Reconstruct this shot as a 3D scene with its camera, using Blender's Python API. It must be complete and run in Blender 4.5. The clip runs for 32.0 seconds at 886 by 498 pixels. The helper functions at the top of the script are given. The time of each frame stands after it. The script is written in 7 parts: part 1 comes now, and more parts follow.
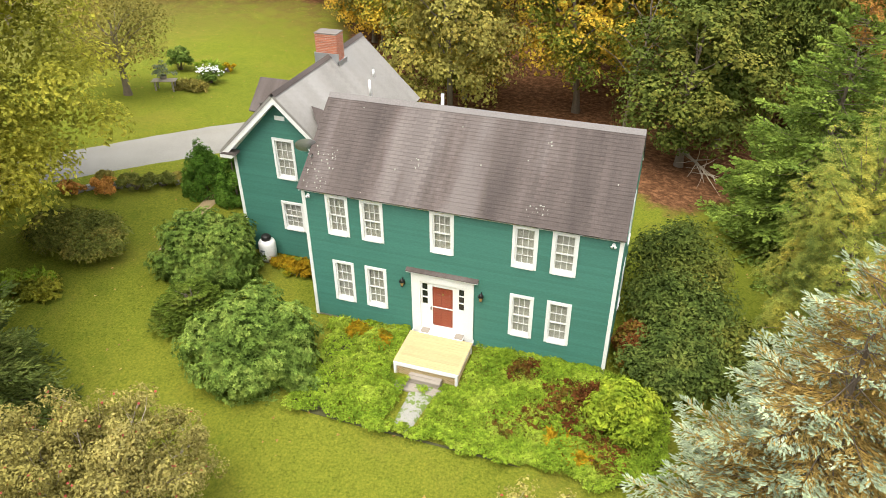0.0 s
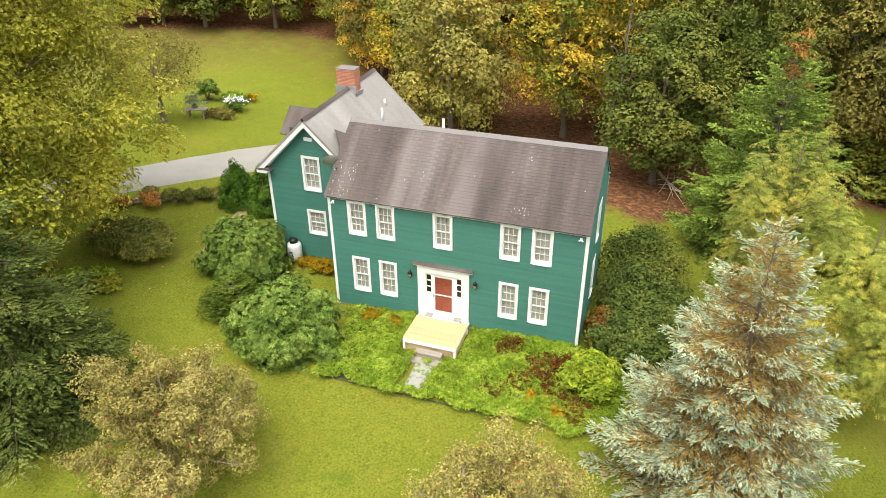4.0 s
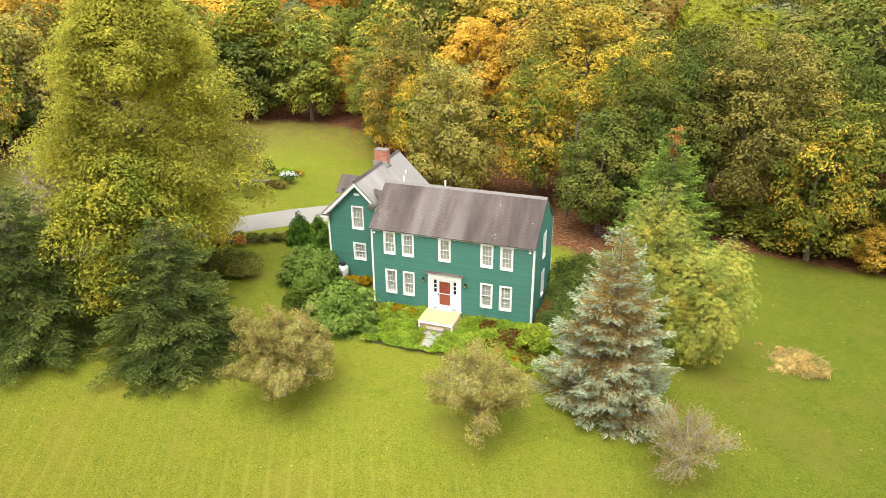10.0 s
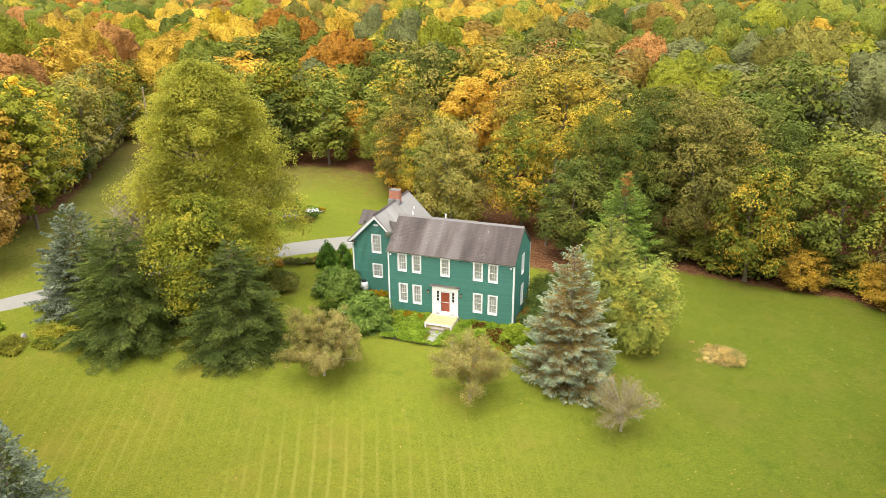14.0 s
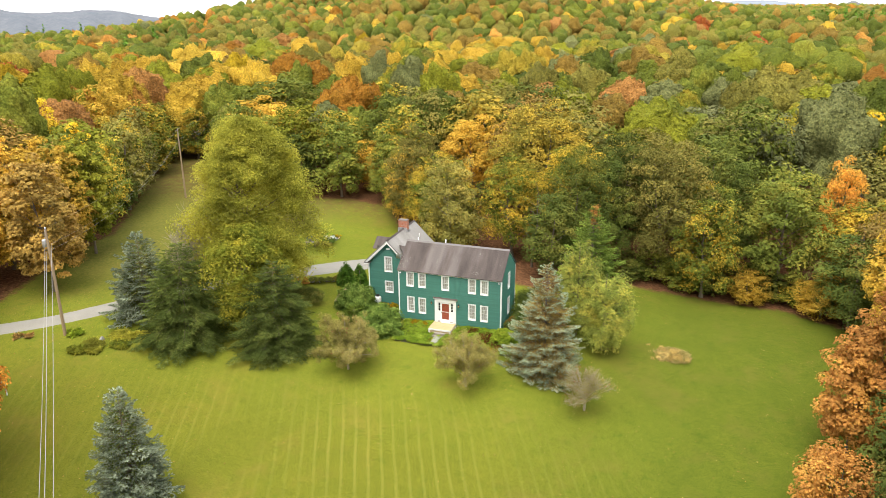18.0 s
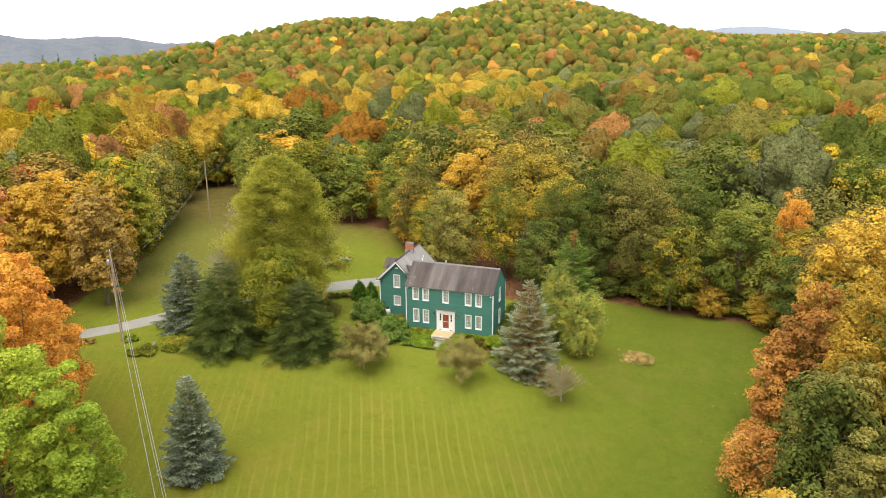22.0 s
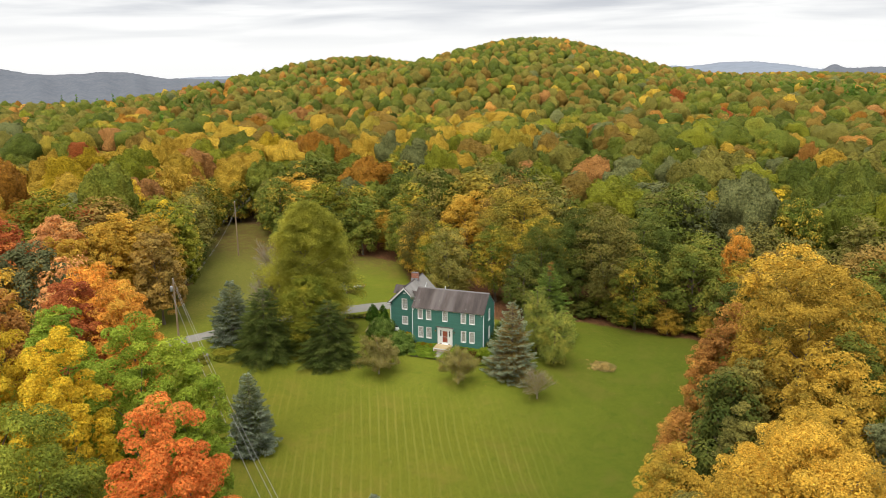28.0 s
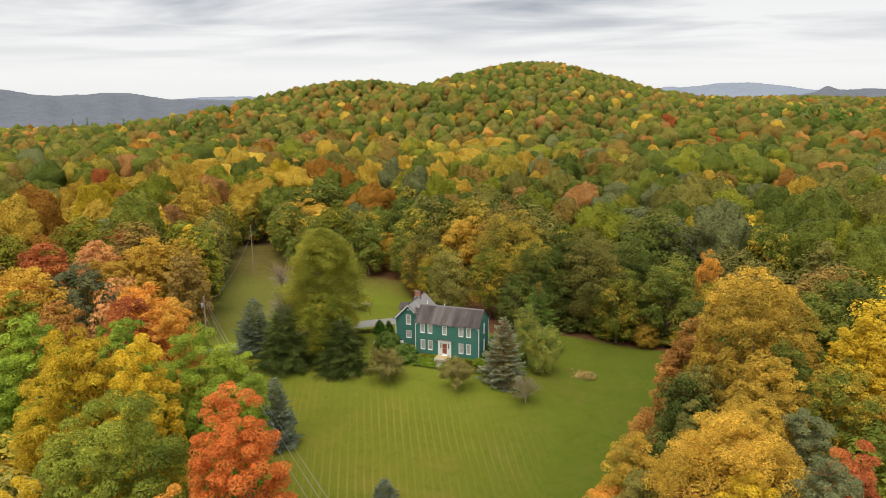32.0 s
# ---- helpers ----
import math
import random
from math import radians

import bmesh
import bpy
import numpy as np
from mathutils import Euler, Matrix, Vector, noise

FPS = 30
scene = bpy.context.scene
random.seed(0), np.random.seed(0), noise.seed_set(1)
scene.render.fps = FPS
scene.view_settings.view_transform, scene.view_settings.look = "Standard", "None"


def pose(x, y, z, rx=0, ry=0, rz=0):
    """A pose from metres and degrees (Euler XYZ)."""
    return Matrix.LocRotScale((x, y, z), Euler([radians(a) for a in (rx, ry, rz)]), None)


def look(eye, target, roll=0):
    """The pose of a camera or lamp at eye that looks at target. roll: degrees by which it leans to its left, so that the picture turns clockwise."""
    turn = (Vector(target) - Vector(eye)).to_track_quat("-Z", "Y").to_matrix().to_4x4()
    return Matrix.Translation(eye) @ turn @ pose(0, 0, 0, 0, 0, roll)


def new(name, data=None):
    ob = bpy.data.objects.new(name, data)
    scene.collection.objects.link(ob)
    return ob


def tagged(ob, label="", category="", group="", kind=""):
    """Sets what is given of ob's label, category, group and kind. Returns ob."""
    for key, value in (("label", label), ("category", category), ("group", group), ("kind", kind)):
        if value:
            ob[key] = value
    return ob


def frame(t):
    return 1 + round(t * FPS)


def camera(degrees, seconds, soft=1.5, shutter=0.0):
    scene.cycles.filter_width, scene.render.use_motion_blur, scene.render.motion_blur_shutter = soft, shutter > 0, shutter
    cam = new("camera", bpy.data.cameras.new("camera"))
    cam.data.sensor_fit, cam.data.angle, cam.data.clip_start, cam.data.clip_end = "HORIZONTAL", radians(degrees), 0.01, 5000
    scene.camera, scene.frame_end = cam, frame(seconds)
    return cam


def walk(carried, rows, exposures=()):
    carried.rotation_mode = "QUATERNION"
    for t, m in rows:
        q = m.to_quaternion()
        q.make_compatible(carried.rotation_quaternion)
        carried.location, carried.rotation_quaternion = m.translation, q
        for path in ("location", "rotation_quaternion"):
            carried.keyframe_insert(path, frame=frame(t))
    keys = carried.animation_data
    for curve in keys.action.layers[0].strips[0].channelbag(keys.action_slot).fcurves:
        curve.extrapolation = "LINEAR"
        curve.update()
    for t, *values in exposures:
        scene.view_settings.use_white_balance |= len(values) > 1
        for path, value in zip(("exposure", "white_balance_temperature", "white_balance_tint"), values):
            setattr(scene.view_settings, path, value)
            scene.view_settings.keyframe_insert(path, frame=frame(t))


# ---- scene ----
# ---- camera ----
cam = camera(64.0, 32.0, soft=0.8)
PATH = [
    (0, (11.95, -19.67, 17.64), (6.62, -3.81, 6.69), -0.37),
    (1, (12.13, -20.21, 17.98), (6.80, -4.35, 7.02), -0.46),
    (2, (12.50, -21.27, 18.39), (7.13, -5.33, 7.57), -0.49),
    (3, (13.03, -22.77, 18.88), (7.59, -6.69, 8.30), -0.49),
    (4, (13.69, -24.64, 19.43), (8.16, -8.39, 9.16), -0.45),
    (5, (14.45, -26.81, 20.05), (8.84, -10.38, 10.13), -0.41),
    (6, (15.30, -29.24, 20.73), (9.60, -12.62, 11.18), -0.36),
    (7, (16.22, -31.88, 21.46), (10.44, -15.07, 12.28), -0.32),
    (8, (17.20, -34.67, 22.25), (11.34, -17.70, 13.43), -0.28),
    (9, (18.21, -37.59, 23.09), (12.29, -20.47, 14.61), -0.25),
    (10, (19.24, -40.60, 23.96), (13.27, -23.34, 15.81), -0.24),
    (11, (20.30, -43.68, 24.87), (14.28, -26.30, 17.02), -0.23),
    (12, (21.36, -46.79, 25.81), (15.30, -29.30, 18.23), -0.23),
    (13, (22.43, -49.93, 26.77), (16.34, -32.34, 19.44), -0.24),
    (14, (23.50, -53.07, 27.75), (17.38, -35.40, 20.64), -0.25),
    (15, (24.57, -56.20, 28.73), (18.42, -38.46, 21.84), -0.27),
    (16, (25.63, -59.32, 29.72), (19.46, -41.52, 23.01), -0.28),
    (17, (26.68, -62.42, 30.70), (20.50, -44.56, 24.18), -0.29),
    (18, (27.73, -65.50, 31.68), (21.53, -47.58, 25.33), -0.29),
    (19, (28.77, -68.56, 32.65), (22.55, -50.59, 26.46), -0.30),
    (20, (29.81, -71.59, 33.60), (23.57, -53.57, 27.57), -0.29),
    (21, (30.84, -74.60, 34.54), (24.59, -56.54, 28.66), -0.29),
    (22, (31.88, -77.60, 35.47), (25.61, -59.50, 29.73), -0.28),
    (23, (32.91, -80.59, 36.37), (26.63, -62.44, 30.78), -0.28),
    (24, (33.95, -83.57, 37.27), (27.65, -65.39, 31.81), -0.28),
    (25, (34.99, -86.55, 38.14), (28.67, -68.33, 32.83), -0.29),
    (26, (36.03, -89.54, 39.01), (29.71, -71.28, 33.84), -0.30),
    (27, (37.08, -92.53, 39.88), (30.75, -74.25, 34.85), -0.32),
    (28, (38.13, -95.55, 40.75), (31.79, -77.23, 35.85), -0.34),
    (29, (39.19, -98.59, 41.64), (32.84, -80.23, 36.87), -0.37),
    (30, (40.25, -101.64, 42.55), (33.89, -83.26, 37.91), -0.38),
    (31, (41.30, -104.72, 43.50), (34.94, -86.31, 38.98), -0.36),
    (32, (42.34, -107.83, 44.50), (35.97, -89.38, 40.11), -0.30),
]
walk(cam, [(t, look(eye, target, roll)) for t, eye, target, roll in PATH],
     exposures=[(0, 0.42), (4, 0.48), (9, 0.56), (14, 0.44), (20, 0.2), (28, -0.41), (32, -0.57)])

# ---- light ----
world = bpy.data.worlds.new("overcast_sky")
scene.world = world
world.use_nodes = True


def build_sky():
    nt = world.node_tree
    nt.nodes.clear()
    n, l = nt.nodes.new, nt.links.new
    out, bg = n("ShaderNodeOutputWorld"), n("ShaderNodeBackground")
    sky = n("ShaderNodeTexSky")
    sky.sky_type, sky.sun_disc = "NISHITA", False
    sky.sun_elevation, sky.sun_rotation = radians(66), radians(190)
    co, sep = n("ShaderNodeTexCoord"), n("ShaderNodeSeparateXYZ")
    l(co.outputs["Generated"], sep.inputs[0])
    # cloud deck: the direction laid onto a flat layer overhead
    up = n("ShaderNodeMath")
    up.operation = "MAXIMUM"
    up.inputs[1].default_value = 0.0
    l(sep.outputs["Z"], up.inputs[0])
    lift = n("ShaderNodeMath")
    lift.operation = "ADD"
    lift.inputs[1].default_value = 0.06
    l(up.outputs[0], lift.inputs[0])
    flat = []
    for axis in ("X", "Y"):
        d = n("ShaderNodeMath")
        d.operation = "DIVIDE"
        l(sep.outputs[axis], d.inputs[0])
        l(lift.outputs[0], d.inputs[1])
        flat.append(d)
    comb = n("ShaderNodeCombineXYZ")
    l(flat[0].outputs[0], comb.inputs[0])
    l(flat[1].outputs[0], comb.inputs[1])
    stretch = n("ShaderNodeMapping")
    stretch.inputs["Scale"].default_value = (0.42, 0.66, 1)
    stretch.inputs["Rotation"].default_value = (0, 0, radians(-19))
    l(comb.outputs[0], stretch.inputs[0])
    noise_tex = n("ShaderNodeTexNoise")
    noise_tex.inputs["Scale"].default_value = 0.85
    noise_tex.inputs["Detail"].default_value = 6
    noise_tex.inputs["Roughness"].default_value = 0.52
    noise_tex.inputs["Distortion"].default_value = 0.35
    l(stretch.outputs[0], noise_tex.inputs["Vector"])
    ramp_n = n("ShaderNodeValToRGB")
    ramp_n.color_ramp.elements[0].position = 0.38
    ramp_n.color_ramp.elements[0].color = (0.44, 0.47, 0.54, 1)
    ramp_n.color_ramp.elements[1].position = 0.58
    ramp_n.color_ramp.elements[1].color = (1.0, 1.0, 1.0, 1)
    l(noise_tex.outputs["Fac"], ramp_n.inputs[0])
    # whiter towards the horizon
    low = n("ShaderNodeMapRange")
    low.inputs["From Min"].default_value, low.inputs["From Max"].default_value = 0.02, 0.11
    l(sep.outputs["Z"], low.inputs["Value"])
    mix = n("ShaderNodeMix")
    mix.data_type = "RGBA"
    mix.inputs["A"].default_value = (1.2, 1.2, 1.19, 1)
    l(low.outputs["Result"], mix.inputs["Factor"])
    l(ramp_n.outputs[0], mix.inputs["B"])
    # sky light seen thinly through the clouds
    scale_n = n("ShaderNodeMix")
    scale_n.data_type, scale_n.blend_type = "RGBA", "MULTIPLY"
    scale_n.inputs["Factor"].default_value = 1.0
    # an overcast sky is about three times as bright overhead as low down
    glow = n("ShaderNodeMath")
    glow.operation = "MULTIPLY_ADD"
    l(up.outputs[0], glow.inputs[0])
    glow.inputs[1].default_value, glow.inputs[2].default_value = CLOUD * 1.6, CLOUD
    l(glow.outputs[0], scale_n.inputs["B"])
    l(mix.outputs["Result"], scale_n.inputs["A"])
    thin = n("ShaderNodeMix")
    thin.data_type = "RGBA"
    thin.inputs["Factor"].default_value = 0.92
    l(sky.outputs[0], thin.inputs["A"])
    l(scale_n.outputs["Result"], thin.inputs["B"])
    l(thin.outputs["Result"], bg.inputs["Color"])
    bg.inputs["Strength"].default_value = 0.098
    l(bg.outputs[0], out.inputs["Surface"])


CLOUD = 12.0
build_sky()
sun_data = bpy.data.lights.new("sun", "SUN")
sun_data.energy, sun_data.angle, sun_data.color = 3.3, radians(48), (1.0, 0.93, 0.80)
sun = new("sun", sun_data)
sun.matrix_world = look((-8, -44, 100), (0, 0, 0))
scene.view_settings.exposure = 0.0

# ---- materials ----


def node_material(name):
    m = bpy.data.materials.new(name)
    m.use_nodes = True
    m.node_tree.nodes.clear()
    nt = m.node_tree
    out = nt.nodes.new("ShaderNodeOutputMaterial")
    return m, nt.nodes.new, nt.links.new, out


def noise_node(n, l, vec, scale, detail=4.0, rough=0.55):
    t = n("ShaderNodeTexNoise")
    t.inputs["Scale"].default_value, t.inputs["Detail"].default_value, t.inputs["Roughness"].default_value = scale, detail, rough
    l(vec, t.inputs["Vector"])
    return t.outputs["Fac"]


def ramp_node(n, l, fac, stops):
    r = n("ShaderNodeValToRGB")
    while len(r.color_ramp.elements) < len(stops):
        r.color_ramp.elements.new(0.5)
    for e, (p, c) in zip(r.color_ramp.elements, stops):
        e.position, e.color = p, (*c, 1)
    l(fac, r.inputs[0])
    return r.outputs["Color"]


def mix_node(n, l, fac, a, b, blend="MIX"):
    m = n("ShaderNodeMix")
    m.data_type, m.blend_type = "RGBA", blend
    for socket, v in (("Factor", fac), ("A", a), ("B", b)):
        if isinstance(v, (int, float)):
            m.inputs[socket].default_value = v
        elif isinstance(v, tuple):
            m.inputs[socket].default_value = (*v, 1)
        else:
            l(v, m.inputs[socket])
    return m.outputs["Result"]


def surface(name, c1, c2, scale=3.0, rough=0.6, bump=0.15, fine=40.0, metal=0.0, stretch=(1, 1, 1), spot=None, random_shift=0.0, spec=0.5):
    """A painted or natural surface with blotches at one scale and grain at another."""
    m, n, l, out = node_material(name)
    co, mp = n("ShaderNodeTexCoord"), n("ShaderNodeMapping")
    mp.inputs["Scale"].default_value = stretch
    geo = n("ShaderNodeNewGeometry")
    l(geo.outputs["Position"], mp.inputs[0])
    big = noise_node(n, l, mp.outputs[0], scale)
    small = noise_node(n, l, mp.outputs[0], fine, 3)
    col = mix_node(n, l, big, c1, c2)
    col = mix_node(n, l, 0.25, col, ramp_node(n, l, small, [(0.3, tuple(v * 0.6 for v in c1)), (0.7, tuple(min(1, v * 1.3) for v in c2))]))
    if spot:
        s = noise_node(n, l, mp.outputs[0], spot[1], 5, 0.7)
        col = mix_node(n, l, ramp_node(n, l, s, [(spot[2], (0, 0, 0)), (spot[2] + 0.06, (1, 1, 1))]), col, spot[0])
    if random_shift:
        info = n("ShaderNodeObjectInfo")
        mr = n("ShaderNodeMapRange")
        mr.inputs["To Min"].default_value, mr.inputs["To Max"].default_value = 1 - random_shift, 1 + random_shift
        l(info.outputs["Random"], mr.inputs["Value"])
        hsv = n("ShaderNodeHueSaturation")
        l(mr.outputs[0], hsv.inputs["Value"])
        l(col, hsv.inputs["Color"])
        col = hsv.outputs[0]
    p = n("ShaderNodeBsdfPrincipled")
    l(col, p.inputs["Base Color"])
    p.inputs["Roughness"].default_value, p.inputs["Metallic"].default_value = rough, metal
    p.inputs["Specular IOR Level"].default_value = spec
    if bump:
        b = n("ShaderNodeBump")
        b.inputs["Strength"].default_value, b.inputs["Distance"].default_value = bump, 0.02
        l(small, b.inputs["Height"])
        l(b.outputs[0], p.inputs["Normal"])
    l(p.outputs[0], out.inputs["Surface"])
    return m


def leaf_material(name, a, b, c, through_light=0.35, patch=0.22, stops=(0.1, 0.5, 0.9), mass=False):
    """Leaves: three colours mixed leaf by leaf, tree by tree and in patches; light passes through. mass: crowns of distant woods, whose sprays are relief."""
    m, n, l, out = node_material(name)
    geo, info, tone = n("ShaderNodeNewGeometry"), n("ShaderNodeObjectInfo"), n("ShaderNodeAttribute")
    tone.attribute_name = "tone"
    big = noise_node(n, l, geo.outputs["Position"], patch, 2)

    def sum_node(x, k, y):
        q = n("ShaderNodeMath")
        q.operation = "MULTIPLY_ADD"
        l(x, q.inputs[0])
        q.inputs[1].default_value = k
        if isinstance(y, float):
            q.inputs[2].default_value = y
        else:
            l(y, q.inputs[2])
        return q.outputs[0]
    mix_f = sum_node(geo.outputs["Random Per Island"], 0.08 if mass else 0.3, sum_node(big, 0.9 if mass else 1.5, 0.03 if mass else -0.40))
    mix_f = sum_node(tone.outputs["Fac"], 0.16, mix_f)
    dim = LEAF_SHARE
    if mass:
        # distant crowns average their leaves; the narrowed ramp also puts haze into their colour
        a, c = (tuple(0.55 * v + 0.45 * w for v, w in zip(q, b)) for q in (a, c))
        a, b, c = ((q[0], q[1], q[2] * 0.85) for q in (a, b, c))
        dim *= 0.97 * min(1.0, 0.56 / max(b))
    a, b, c = (tuple(v * dim for v in q) for q in (a, b, c))
    col = ramp_node(n, l, mix_f, list(zip(stops, (a, b, c))))
    mr = n("ShaderNodeMapRange")
    mr.inputs["To Min"].default_value, mr.inputs["To Max"].default_value = 0.8, 1.2
    l(info.outputs["Random"], mr.inputs["Value"])
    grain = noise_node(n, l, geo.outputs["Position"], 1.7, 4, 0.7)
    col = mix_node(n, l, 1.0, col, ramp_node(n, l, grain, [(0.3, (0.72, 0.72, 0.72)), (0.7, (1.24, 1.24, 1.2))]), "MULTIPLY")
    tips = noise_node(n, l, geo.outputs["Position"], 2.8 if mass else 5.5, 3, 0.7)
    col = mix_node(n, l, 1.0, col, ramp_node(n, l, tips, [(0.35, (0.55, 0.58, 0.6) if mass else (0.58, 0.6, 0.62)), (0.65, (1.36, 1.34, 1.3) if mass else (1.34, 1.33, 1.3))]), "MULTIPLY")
    hsv = n("ShaderNodeHueSaturation")
    l(sum_node(tone.outputs["Fac"], 0.13, mr.outputs[0]), hsv.inputs["Value"])
    l(col, hsv.inputs["Color"])
    p, tr, ms = n("ShaderNodeBsdfPrincipled"), n("ShaderNodeBsdfTranslucent"), n("ShaderNodeMixShader")
    l(hsv.outputs[0], p.inputs["Base Color"])
    l(hsv.outputs[0], tr.inputs["Color"])
    p.inputs["Roughness"].default_value, p.inputs["Specular IOR Level"].default_value = 0.7, 0.04
    ms.inputs[0].default_value = 0.0 if mass else through_light * 0.66
    bump = n("ShaderNodeBump")
    bump.inputs["Strength"].default_value, bump.inputs["Distance"].default_value = 0.5, 0.3
    l(grain, bump.inputs["Height"])
    if mass:
        bump.inputs["Strength"].default_value, bump.inputs["Distance"].default_value = 1.0, 1.1
    l(bump.outputs[0], p.inputs["Normal"])
    l(p.outputs[0], ms.inputs[1])
    l(tr.outputs[0], ms.inputs[2])
    l(ms.outputs[0], out.inputs["Surface"])
    LEAF_ROWS[m] = (*(tuple(v / LEAF_SHARE for v in q) for q in (a, b, c)), patch, stops)
    return m


LEAF_SHARE, LEAF_ROWS, MASSES = 0.82, {}, {}


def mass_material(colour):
    """The same leaves as a closed crown, in haze-muted colours, for woods far off."""
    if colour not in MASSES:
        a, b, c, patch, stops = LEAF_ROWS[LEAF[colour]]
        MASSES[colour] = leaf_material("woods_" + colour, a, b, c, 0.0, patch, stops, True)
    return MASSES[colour]


